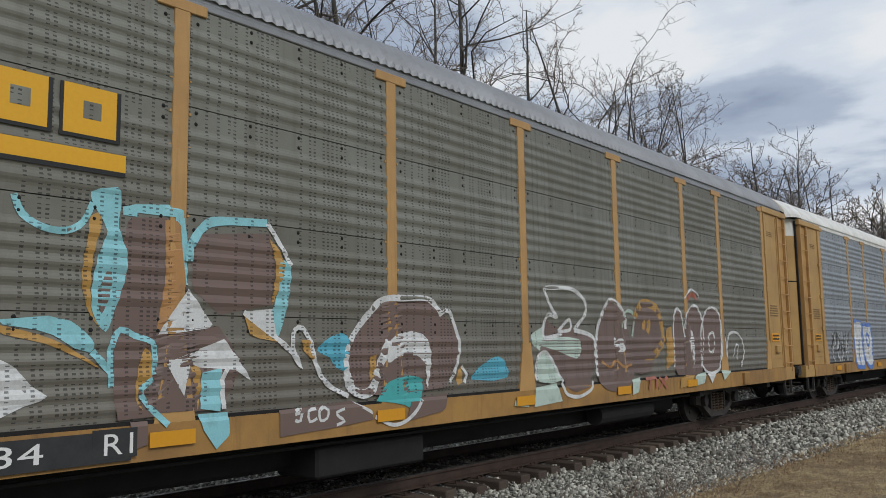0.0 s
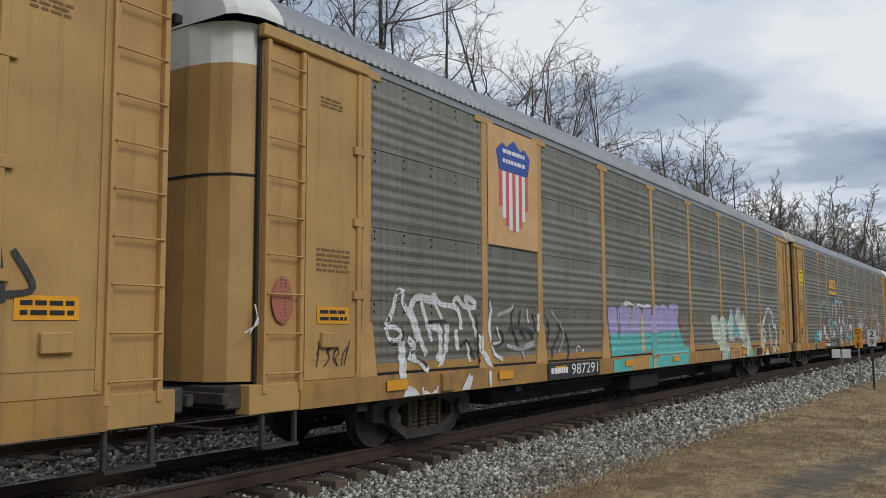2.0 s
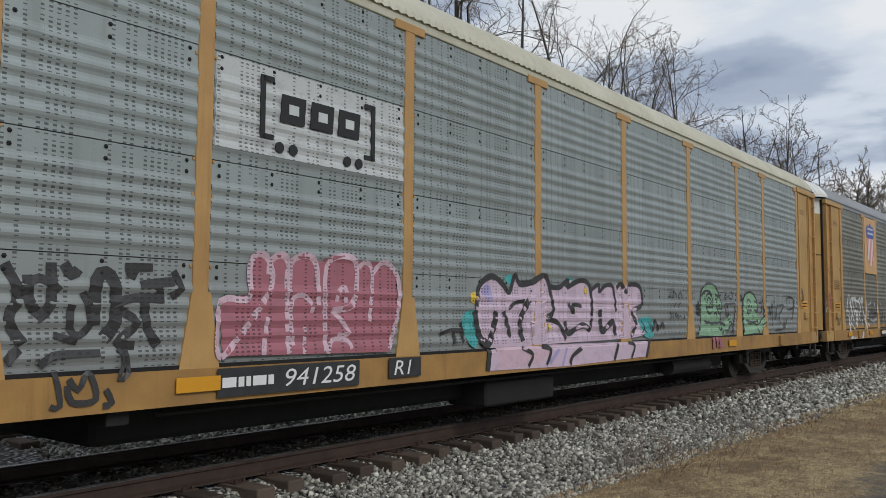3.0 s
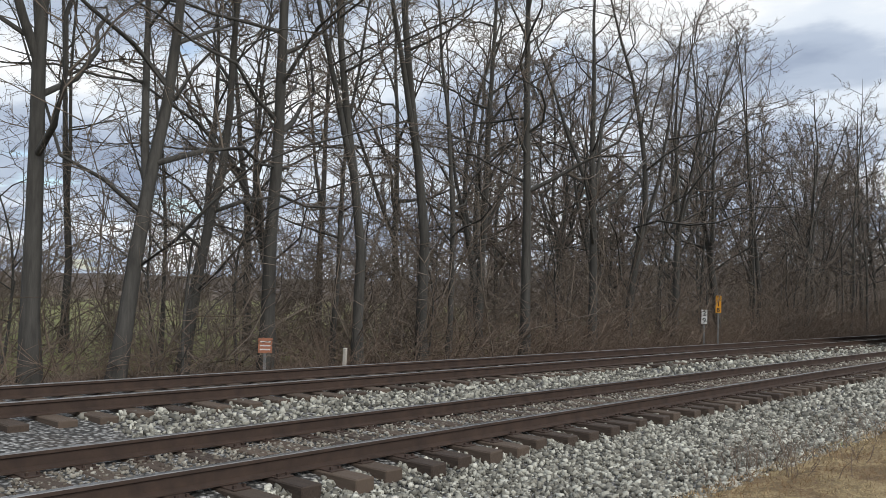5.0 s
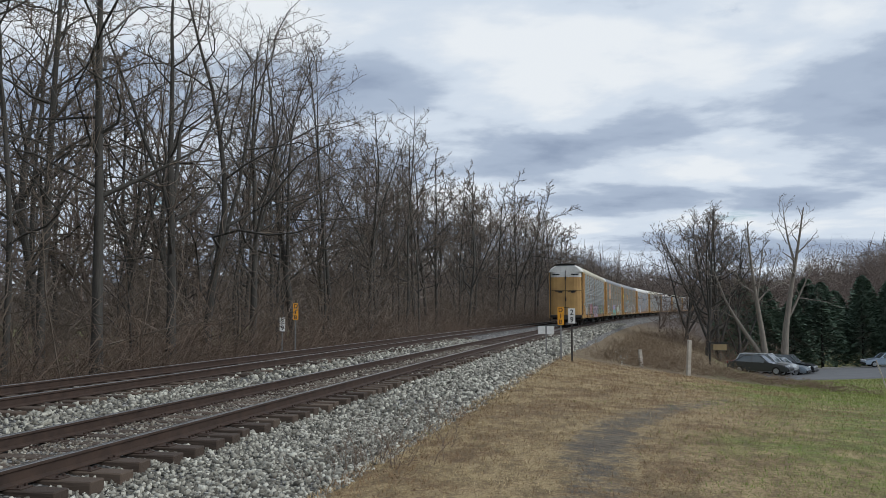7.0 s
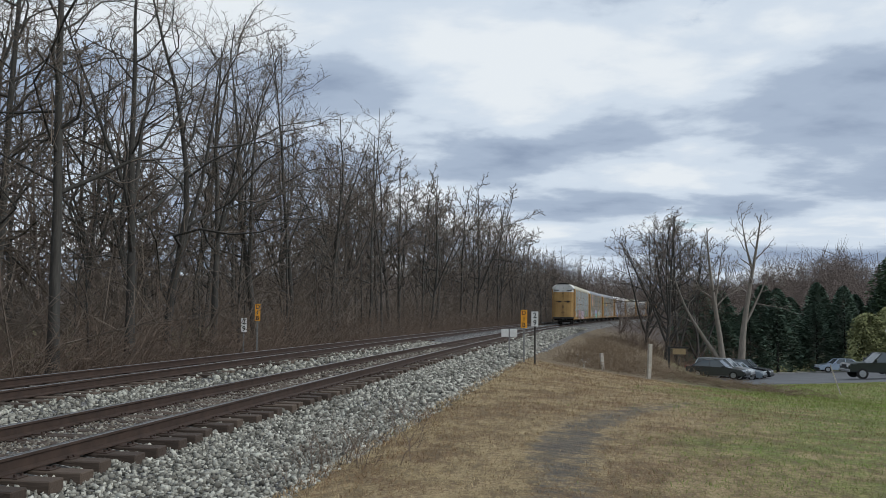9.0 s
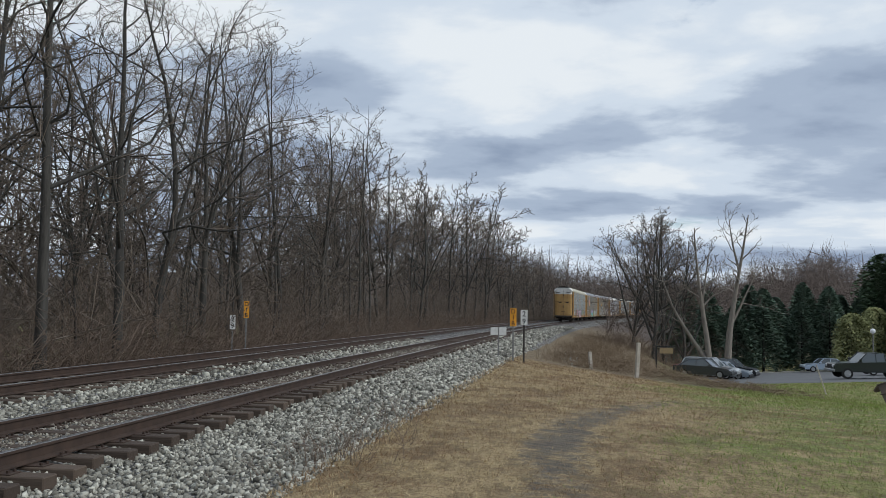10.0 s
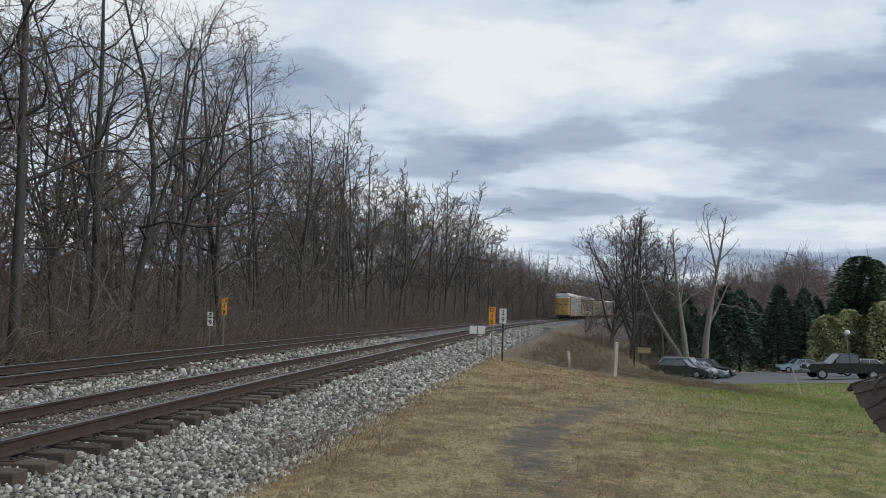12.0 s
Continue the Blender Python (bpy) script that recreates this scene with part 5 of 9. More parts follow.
M_LOGO = plain("yellow logo paint", (0.74, 0.39, 0.02), 0.45)
M_SHB, M_SHR, M_SHW = plain("shield blue", (0.03, 0.07, 0.33), 0.4), plain("shield red", (0.55, 0.10, 0.09), 0.4), plain("shield white", (0.74, 0.74, 0.74), 0.4)
M_BEIGE = worn("beige emblem board", (0.60, 0.37, 0.17), (0.48, 0.28, 0.12), 0.5, 2.0, streak=0.2)
M_LETW = plain("white letter paint", (0.75, 0.75, 0.73), 0.5)
M_PLATE = worn("black number board", (0.022, 0.024, 0.026), (0.04, 0.04, 0.04), 0.5, 6.0)
M_PATCH = worn("fresh pale paint patch", (0.60, 0.62, 0.62), (0.48, 0.50, 0.50), 0.5, 3.0)
M_STEN = plain("faded stencil paint", (0.19, 0.11, 0.045), 0.6)
M_REFL = plain("orange reflector tape", (0.66, 0.31, 0.02), 0.4)


def end_details(car, seed):
    for e in (-1, 1):
        rng = random.Random(seed + e)
        c = 12.62 * e
        plate(car, c - 0.29, c + 0.29, 1.70, 1.90, M_SIGNO if seed % 2 else M_REFL, "small yellow notice plate", SKIN + 0.012, "notice")
        bars(car, c - 0.24, c + 0.24, 1.72, 1.88, 2, M_BLACK, SKIN + 0.013, seed)
        bars(car, c - 0.25, c + 0.15, 4.28, 4.42, 3, M_STEN, SKIN + 0.004, seed + 3)
        if car is not CAR_C:
            bars(car, c - 0.3, c + 0.3, 2.3, 2.6, 5, M_STEN, SKIN + 0.004, seed + 5)
    spots = {1: (-12.1, -9.8, -7.2, 6.6), 2: (-11.4, -8.5, -6.5, -3.15, 0.0, 6.6, 9.2, 11.4), 3: (-12.0, -8.2, -4.35, -1.5, 1.3, 4.3, 7.2)}.get(seed, (-11.0, -6.2, 2.6, 6.0, 11.0))
    for y in spots:
        plate(car, y - 0.23, y + 0.23, 0.85, 0.98, M_REFL, "orange reflector strip", SILL_X + 0.032, "reflector")


def decorate_a():
    car = CAR_A
    rng = random.Random(71)
    p = Paint(car)
    fill, blob, draw, loop_ = brushes(p)
    blob("teal", (-10.39, 1.23), (-10.25, 1.31), (-10.1, 1.32), (-10.01, 1.44), (-9.76, 1.55), (-9.44, 1.56), (-9.41, 1.13), (-10.37, 1.14))
    blob("sky", (-10.54, 1.43), (-10.4, 1.43), (-10.39, 1.3), (-10.54, 1.29))
    fill("teal", (-10.42, 1.1), (-9.83, 1.09), (-9.78, 0.89), (-9.93, 0.83), (-9.99, 0.98), (-10.17, 0.93), (-10.43, 0.91))
    draw("black", 0.035, (-10.18, 1.31), (-10.18, 1.17))
    draw("black", 0.035, (-10.22, 1.3), (-10.08, 1.31))
    draw("black", 0.035, (-9.98, 1.3), (-9.98, 1.16))
    draw("black", 0.035, (-9.77, 1.31), (-9.86, 1.26), (-9.77, 1.16))
    draw("black", 0.035, (-9.67, 1.33), (-9.68, 1.18))
    draw("black", 0.035, (-9.51, 1.33), (-9.52, 1.18))
    fill("white", (-9.39, 1.54), (-9.23, 1.49), (-9.3, 1.24), (-9.29, 1.05), (-9.45, 1.09))
    fill("brown", (-9.18, 1.23), (-8.86, 1.65), (-8.77, 2.09), (-7.7, 2.46), (-7.09, 2.53), (-7.04, 1.72), (-7.17, 1.15), (-8.98, 1.11))
    draw("white", 0.07, (-9.29, 1.08), (-9.17, 1.58), (-9.03, 1.22), (-8.91, 1.69), (-8.79, 2.13), (-8.79, 2.49))
    draw("cyan", 0.08, (-8.79, 2.49), (-8.64, 2.66), (-8.27, 2.72), (-8.21, 2.82), (-7.6, 2.79), (-7.62, 2.45), (-7.39, 2.47), (-7.26, 2.61), (-7.03, 2.53))
    fill("cyan", (-8.87, 2.25), (-8.56, 2.28), (-8.77, 2))
    fill("cyan", (-7.94, 2.23), (-7.78, 2.11), (-8.05, 2.08))
    fill("ochre", (-8.34, 1.69), (-8.2, 1.81), (-8.31, 1.44), (-8.45, 1.2), (-8.38, 1.52))
    fill("white", (-8.21, 1.85), (-8.13, 1.72), (-7.8, 1.75), (-7.91, 1.56), (-7.56, 1.14), (-7.91, 1.13), (-8, 1.35), (-8.22, 1.4), (-8.42, 1.15), (-8.3, 1.56))
    fill("cyan", (-7.62, 1.47), (-7.25, 1.24), (-7.6, 1.14))
    fill("cyan", (-7.13, 2.52), (-7, 2.17), (-7.03, 1.72), (-7.36, 1.71), (-7.11, 2.1))
    draw("cyan", 0.05, (-7, 2.53), (-6.72, 2.28), (-6.71, 2.4), (-6.6, 2.64), (-6.51, 2.86))
    fill("ochre", (-6.17, 2.76), (-5.96, 2.74), (-6.04, 2.33), (-6.21, 2.19))
    draw("white", 0.06, (-5.96, 2.77), (-5.99, 2.33), (-6.26, 2.09), (-6.64, 1.98), (-6.67, 1.8), (-6.85, 1.98), (-6.97, 2.03))
    draw("cyan", 0.07, (-6.24, 2.13), (-6.08, 1.86), (-6.29, 1.64))
    fill("brown", (-7.23, 1.68), (-6.71, 1.4), (-6.8, 1.18), (-7.08, 1.14))
    draw("white", 0.06, (-6.99, 1.68), (-6.77, 1.31), (-6.81, 1.61), (-6.58, 1.67), (-6.48, 1.48), (-6.27, 1.61), (-6.52, 1.18), (-5.98, 1.43))
    fill("ochre", (-6.75, 1.63), (-6.58, 1.65), (-6.5, 1.44), (-6.69, 1.45))
    fill("white", (-5.89, 1.62), (-5.48, 1.32), (-6.02, 1.17))
    fill("rust", (-9.06, 1.07), (-8.25, 1.07), (-8.02, 0.85), (-9.02, 0.86))
    draw("white", 0.05, (-7.93, 1.13), (-7.42, 1.22), (-7.08, 1.06))
    p.done("teal and white outlined sprayed letters on brown")
    p = Paint(car)
    fill, blob, draw, loop_ = brushes(p)
    fill("brown", (-4.8, 2.83), (-4.42, 2.87), (-4.44, 2.23), (-4.51, 1.81), (-4.92, 1.81), (-4.9, 2.31))
    fill("brown", (-4.16, 2.75), (-3.23, 2.84), (-3.1, 2.41), (-3.22, 2.12), (-3.84, 2.01), (-4.15, 2.24))
    fill("brown", (-4.92, 1.81), (-4.51, 1.84), (-3.84, 1.9), (-3.56, 1.54), (-3.82, 1.11), (-4.86, 1.1), (-4.92, 1.45))
    blob("cyan", (-5.15, 3.01), (-4.92, 3.08), (-4.87, 2.96), (-4.89, 2.73), (-4.81, 2.53), (-4.81, 2.35), (-4.89, 2.07), (-4.98, 1.84), (-5.1, 2), (-5.12, 2.21), (-5.07, 2.48), (-5, 2.7), (-5.11, 2.89))
    blob("brown", (-5.02, 1.99), (-5.07, 2.13), (-5.03, 2.27), (-4.95, 2.39), (-4.95, 2.19))
    draw("cyan", 0.06, (-5.78, 2.91), (-5.71, 2.76), (-5.55, 2.67), (-5.36, 2.66), (-5.21, 2.75), (-5.13, 2.92))
    blob("ochre", (-5.14, 2.82), (-5.04, 2.8), (-5.12, 2.44), (-5.12, 2.05), (-5.03, 1.87), (-5.15, 2.03), (-5.21, 2.29), (-5.17, 2.62))
    fill("cyan", (-4.86, 2.94), (-4.42, 2.99), (-4.27, 2.96), (-4.22, 2.71), (-4.2, 2.27), (-4.24, 2.27), (-4.29, 2.81), (-4.38, 2.9), (-4.85, 2.85))
    fill("orange_b", (-4.44, 2.87), (-4.31, 2.88), (-4.22, 2.27), (-4.35, 2.05), (-4.46, 1.84), (-4.5, 1.85), (-4.43, 2.33))
    fill("white", (-4.19, 2.24), (-3.89, 1.89), (-4.49, 1.81), (-4.38, 1.99))
    fill("brown", (-4.49, 1.8), (-3.93, 1.88), (-3.84, 1.74), (-4.18, 1.56), (-4.49, 1.29))
    blob("cyan", (-5.85, 1.94), (-5.59, 1.96), (-5.37, 1.96), (-5.21, 1.88), (-5.09, 1.76), (-5.11, 1.67), (-5.26, 1.71), (-5.46, 1.83), (-5.67, 1.87), (-5.85, 1.9))
    blob("ochre", (-5.85, 1.89), (-5.67, 1.85), (-5.46, 1.79), (-5.22, 1.67), (-5.01, 1.53), (-5.22, 1.63), (-5.48, 1.74), (-5.85, 1.83))
    draw("cyan", 0.06, (-5.1, 1.68), (-4.93, 1.5))
    draw("cyan", 0.06, (-4.92, 1.38), (-4.94, 1.68), (-4.85, 1.86), (-4.72, 1.81), (-4.55, 1.75), (-4.52, 1.6), (-4.54, 1.43), (-4.65, 1.35), (-4.59, 1.22), (-4.39, 1.03))
    blob("ochre", (-4.65, 1.64), (-4.57, 1.7), (-4.55, 1.45), (-4.68, 1.34), (-4.63, 1.17), (-4.7, 1.3))
    fill("white", (-5.84, 1.63), (-5.72, 1.57), (-5.6, 1.43), (-5.44, 1.32), (-5.65, 1.26), (-5.82, 1.19))
    fill("white", (-4.42, 1.57), (-3.79, 1.78), (-3.65, 1.63), (-3.45, 1.37), (-3.7, 1.51), (-4.09, 1.51), (-4.16, 1.58), (-4.23, 1.27))
    fill("cyan", (-4.03, 1.48), (-3.81, 1.51), (-3.83, 1.11), (-4.05, 1.13))
    fill("ochre", (-4.16, 1.56), (-4.05, 1.52), (-4.04, 1.34), (-4.08, 1.13), (-4.12, 1.42))
    draw("white", 0.05, (-3.79, 1.13), (-3.8, 1.4), (-3.74, 1.51))
    fill("cyan", (-4.08, 1.1), (-3.75, 1.1), (-3.73, 0.89), (-3.88, 0.77), (-4.02, 0.95))
    draw("cyan", 0.09, (-4.19, 2.49), (-4.18, 2.63), (-4.03, 2.83), (-3.85, 2.9), (-3.28, 2.94))
    draw("white", 0.06, (-3.28, 2.94), (-3.15, 2.79), (-2.97, 2.53))
    blob("cyan", (-3.12, 2.56), (-2.97, 2.52), (-3.02, 2.09), (-3.14, 1.79), (-3.22, 2.01), (-3.13, 2.29))
    fill("white", (-3.57, 2.05), (-3.21, 2.08), (-3.14, 1.79), (-3.28, 1.85))
    blob("ochre", (-3.24, 2.78), (-3.05, 2.54), (-3.12, 2.31), (-3.22, 2.12), (-3.17, 2.49))
    fill("ochre", (-3.55, 2), (-3.27, 1.84), (-3.14, 1.75), (-3.47, 1.8))
    draw("white", 0.06, (-3.56, 2.04), (-3.16, 1.79), (-2.95, 1.64), (-2.83, 1.49), (-2.94, 1.7), (-2.91, 1.87), (-2.8, 1.89), (-2.69, 1.73), (-2.62, 1.51), (-2.47, 1.31), (-2.16, 1.16))
    fill("ochre", (-2.83, 1.77), (-2.71, 1.77), (-2.62, 1.52), (-2.79, 1.65))
    fill("brown", (-4.75, 1.08), (-4.59, 1.08), (-4.59, 0.85), (-4.76, 0.84))
    p.done("cyan and white outlined sprayed letters on brown")
    p = Paint(car)
    fill, blob, draw, loop_ = brushes(p)
    fill("brown", (-2.11, 1.3), (-2.15, 1.65), (-1.98, 1.89), (-1.53, 2.22), (-0.7, 2.24), (-0.22, 1.93), (-0.15, 1.56), (-0.46, 1.17), (-1.59, 1.14), (-2.02, 1.18))
    blob("sky", (-2.6, 1.65), (-2.45, 1.78), (-2.15, 1.83), (-2.16, 1.46), (-2.33, 1.47), (-2.41, 1.58))
    draw("white", 0.08, (-2.11, 1.21), (-2.17, 1.48), (-2.13, 1.71), (-2.02, 1.86), (-1.8, 2.07), (-1.58, 2.23), (-1.2, 2.26), (-0.75, 2.26), (-0.49, 2.07))
    draw("white", 0.06, (-0.49, 2.07), (-0.48, 2.11), (-0.34, 2.12), (-0.19, 1.87), (-0.14, 1.66), (-0.22, 1.42), (-0.35, 1.24))
    draw("white", 0.12, (-2.16, 1.39), (-2.09, 1.24), (-1.92, 1.17), (-1.75, 1.23), (-1.65, 1.46), (-1.53, 1.67), (-1.49, 1.77))
    fill("ochre", (-1.79, 1.59), (-1.69, 1.61), (-1.71, 1.37), (-1.81, 1.31))
    blob("white", (-1.52, 1.49), (-1.49, 1.73), (-1.26, 1.85), (-0.91, 1.86), (-0.74, 1.7), (-0.72, 1.47), (-0.8, 1.18), (-0.82, 1.44), (-0.93, 1.56), (-1.16, 1.61), (-1.4, 1.55))
    fill("teal", (-1.54, 1.28), (-1.22, 1.36), (-0.87, 1.31), (-0.93, 1.06), (-1.08, 0.94), (-1.32, 1.04), (-1.73, 1.06))
    blob("sky", (0.1, 1.25), (0.35, 1.44), (0.75, 1.54), (0.96, 1.31), (0.79, 1.22))
    fill("ochre", (-0.22, 1.33), (-0.12, 1.43), (-0.09, 1.22), (-0.21, 1.19))
    draw("white", 0.05, (-0.11, 1.43), (-0.01, 1.32), (-0.06, 1.22))
    fill("brown", (-3.13, 1.1), (-2.11, 1.11), (-1.8, 0.96), (-1.77, 0.87), (-3.12, 0.81))
    fill("white", (-2.11, 1.11), (-1.8, 0.99), (-1.79, 0.94), (-1.98, 1.03))
    fill("brown", (-1.12, 1.07), (-0.43, 1.11), (-0.49, 0.9), (-1.22, 0.82))
    draw("white", 0.05, (-1.75, 0.91), (-1.46, 0.8), (-1.22, 0.83), (-1.03, 0.94), (-0.93, 1.06))
    draw("white", 0.035, (-2.92, 1.05), (-2.84, 1.07), (-2.86, 0.95), (-2.93, 0.96))
    draw("white", 0.035, (-2.93, 1.02), (-2.81, 1.04))
    draw("white", 0.035, (-2.64, 1.06), (-2.75, 1.04), (-2.73, 0.93), (-2.63, 0.96))
    draw("white", 0.035, (-2.53, 1.07), (-2.6, 1.03), (-2.58, 0.93), (-2.49, 0.95), (-2.47, 1.03), (-2.53, 1.07))
    draw("white", 0.035, (-2.23, 1.03), (-2.35, 1), (-2.31, 0.95), (-2.23, 0.9), (-2.35, 0.87))
    fill("mint", (1.05, 0.93), (1.43, 0.93), (1.39, 0.82), (1.02, 0.83))
    p.done("round white outlined sprayed letter")
    p = Paint(car)
    fill, blob, draw, loop_ = brushes(p)
    fill("mint", (1.56, 1.84), (1.86, 1.95), (1.92, 1.8), (1.76, 1.6), (1.55, 1.72))
    blob("brown", (1.97, 2.07), (2.23, 1.96), (3.22, 1.88), (3.42, 1.5), (3.16, 1.08), (2.65, 0.97), (2.24, 1.32), (1.78, 1.63), (1.92, 1.84))
    draw("white", 0.07, (1.96, 2.53), (2.69, 2.55), (3.12, 2.39), (3.15, 2.18), (2.79, 1.91))
    draw("white", 0.07, (1.92, 2.53), (2.1, 2.26), (2.28, 2.1), (2, 2.12), (1.91, 1.8), (2.42, 1.85))
    draw("white", 0.08, (2.79, 1.91), (3.37, 1.8), (3.44, 1.49))
    draw("white", 0.06, (2.31, 1.89), (2.64, 2.07), (2.68, 1.92), (2.32, 1.88))
    blob("mint", (1.7, 1.77), (2.79, 1.8), (2.98, 1.63), (2.85, 1.47), (2.37, 1.57), (1.77, 1.69))
    blob("mint", (1.69, 1.52), (1.98, 1.56), (2.34, 1.16), (1.68, 1.17))
    draw("white", 0.06, (1.65, 1.18), (1.7, 1.49), (1.98, 1.56), (2.38, 1.13))
    blob("brown", (2.34, 1.12), (3.27, 1.12), (3.15, 1.02), (2.73, 0.98))
    draw("white", 0.06, (2.34, 1.12), (2.45, 0.95), (2.81, 0.89), (3.2, 0.98), (3.29, 1.11))
    fill("mint", (1.59, 1.1), (2.18, 1.12), (2.32, 0.84), (1.54, 0.81))
    blob("brown", (3.47, 1.18), (3.47, 1.7), (3.64, 2.1), (4.01, 2.42), (4.48, 2.21), (4.68, 1.8), (4.77, 1.18), (4.25, 0.9), (3.69, 0.97))
    draw("white", 0.08, (3.47, 1.18), (3.47, 1.7), (3.64, 2.1), (4.01, 2.42), (4.48, 2.21), (4.54, 1.94))
    draw("mint", 0.06, (4.39, 1.94), (4.56, 2.24), (4.87, 2.17), (4.78, 1.8))
    blob("white", (4.08, 1.8), (4.44, 1.75), (4.46, 1.54), (4.19, 1.55))
    blob("brown", (4.78, 1.24), (4.8, 2.03), (5.21, 2.42), (5.87, 2.29), (6.08, 1.8), (5.61, 1.41), (5.42, 1.2))
    draw("ochre", 0.16, (4.86, 2.12), (5.21, 2.4), (5.81, 2.29), (6.03, 1.8), (5.62, 1.48), (5.25, 1.47))
    draw("ochre", 0.12, (5.22, 1.94), (5.31, 2.12), (5.48, 2.04), (5.38, 1.89))
    fill("ochre", (6.19, 1.95), (6.44, 2.01), (6.51, 1.34), (6.13, 1.2))
    blob("brown", (6.5, 1.22), (6.58, 2.2), (6.85, 2.29), (7.07, 1.8), (7.13, 2.26), (7.66, 2.41), (7.99, 1.96), (7.8, 1.15), (6.96, 1.08))
    draw("white", 0.06, (6.5, 1.24), (6.56, 2.2), (6.85, 2.3), (7.05, 1.8))
    draw("white", 0.06, (7.07, 1.96), (7.16, 2.27), (7.66, 2.42), (7.99, 1.96), (7.81, 1.21))
    blob("white", (7.22, 1.9), (7.46, 1.88), (7.47, 1.27), (7.27, 1.48))
    blob("brown", (7.89, 1.18), (7.91, 1.96), (8.25, 2.37), (8.81, 2.31), (8.91, 1.74), (8.67, 1.16))
    loop_("white", 0.06, (7.89, 1.18), (7.88, 1.96), (8.25, 2.38), (8.84, 2.31), (8.94, 1.74), (8.7, 1.14))
    draw("white", 0.06, (8.27, 1.85), (8.54, 1.88), (8.49, 1.54), (8.25, 1.53), (8.24, 1.84))
    draw("rust", 0.10, (7.2, 2.54), (7.44, 2.65), (7.71, 2.57))
    draw("white", 0.04, (7.07, 2.56), (7.46, 2.75), (7.85, 2.61))
    draw("white", 0.06, (9.15, 1.97), (9.17, 1.4), (9.4, 1.85), (10, 1.87), (10.28, 1.5), (10.02, 1.15))
    draw("white", 0.05, (9.62, 1.38), (9.76, 1.62), (9.92, 1.61), (9.78, 1.32))
    draw("orange_b", 0.05, (3.63, 1.41), (3.9, 1.31), (4.1, 1.4), (4.38, 1.3), (4.69, 1.34))
    fill("mint", (4.64, 1.09), (4.98, 1.11), (4.85, 0.83), (4.64, 0.82))
    draw("rust", 0.06, (5.17, 1.07), (5.57, 1.08))
    draw("rust", 0.06, (5.35, 1.07), (5.28, 0.88))
    draw("rust", 0.06, (5.61, 1.08), (5.55, 0.89))
    draw("rust", 0.06, (5.74, 1.08), (6.01, 0.88))
    draw("rust", 0.06, (6.07, 1.08), (5.67, 0.88))
    fill("ochre", (6.7, 1.04), (7.35, 1.06), (7.06, 0.87), (6.61, 0.84))
    fill("mint", (7.38, 1.06), (7.98, 1.11), (7.8, 0.86), (7.32, 0.85))
    fill("white", (8.02, 1.07), (8.56, 1.13), (8.23, 0.87))
    fill("mint", (8.79, 1.12), (9.42, 1.11), (8.91, 0.9))
    p.done("brown sprayed letters with white and ochre outlines")
    # the yellow mark: three blocks over a bar, with their dark rims
    for y0 in (-6.62, -6.02, -5.42):
        plate(car, y0 - 0.03, y0 + 0.51, 3.45, 3.90, M_BLACK, "dark rim of a yellow mark", SKIN + 0.020, "mark_rim")
        plate(car, y0, y0 + 0.47, 3.48, 3.90, M_LOGO, "plain yellow block of a painted mark", SKIN + 0.022, "mark")
        plate(car, y0 + 0.17, y0 + 0.33, 3.62, 3.77, M_PANEL_A, "", SKIN + 0.024, "mark_gap")
    plate(car, -6.65, -4.85, 3.17, 3.36, M_BLACK, "dark rim under a yellow mark", SKIN + 0.019, "mark_rim")
    plate(car, -6.65, -4.85, 3.21, 3.36, M_LOGO, "plain yellow bar of a painted mark", SKIN + 0.021, "mark")
    plate(car, -8.05, -4.75, 0.77, 1.02, M_PLATE, "black number board", SILL_X + 0.030, "number_board")
    bars(car, -7.95, -7.05, 0.80, 1.0, 1, M_LETW, SILL_X + 0.031, 2)
    lettering("941334", -6.75, 0.82, 0.16, 1.25, M_LETW, car, "white car number", SILL_X + 0.033)
    plate(car, -5.1, -4.7, 0.80, 1.04, M_PLATE, "black number board", SILL_X + 0.032, "number_board")
    lettering("R1", -5.0, 0.83, 0.17, 0.26, M_LETW, car, "white letters", SILL_X + 0.035)
    plate(car, -13.02, -12.24, 3.34, 4.02, M_BLACK, "black sign rim", SKIN + 0.012, "sign_rim")
    plate(car, -13.0, -12.26, 3.36, 4.0, plain("sign yellow", (0.80, 0.62, 0.02), 0.4), "yellow quality sign", SKIN + 0.016, "sign")
    lettering("Quality", -12.86, 3.62, 0.15, 0.42, M_BLACK, car, "black lettering", SKIN + 0.019)
    lettering("Auto Rack", -12.95, 3.41, 0.14, 0.64, M_BLACK, car, "black lettering", SKIN + 0.019)
    bars(car, -12.9, -12.4, 3.82, 3.96, 1, M_BLACK, SKIN + 0.017, 4)
    lettering("B-2114", -12.84, 2.68, 0.12, 0.38, M_BLACK, car, "black code", SKIN + 0.008)
    p = Paint(car)
    scrawl(p, -13.0, -12.5, 1.45, 1.66, 4, "black", 0.03, 9)
    p.done("small black tag")


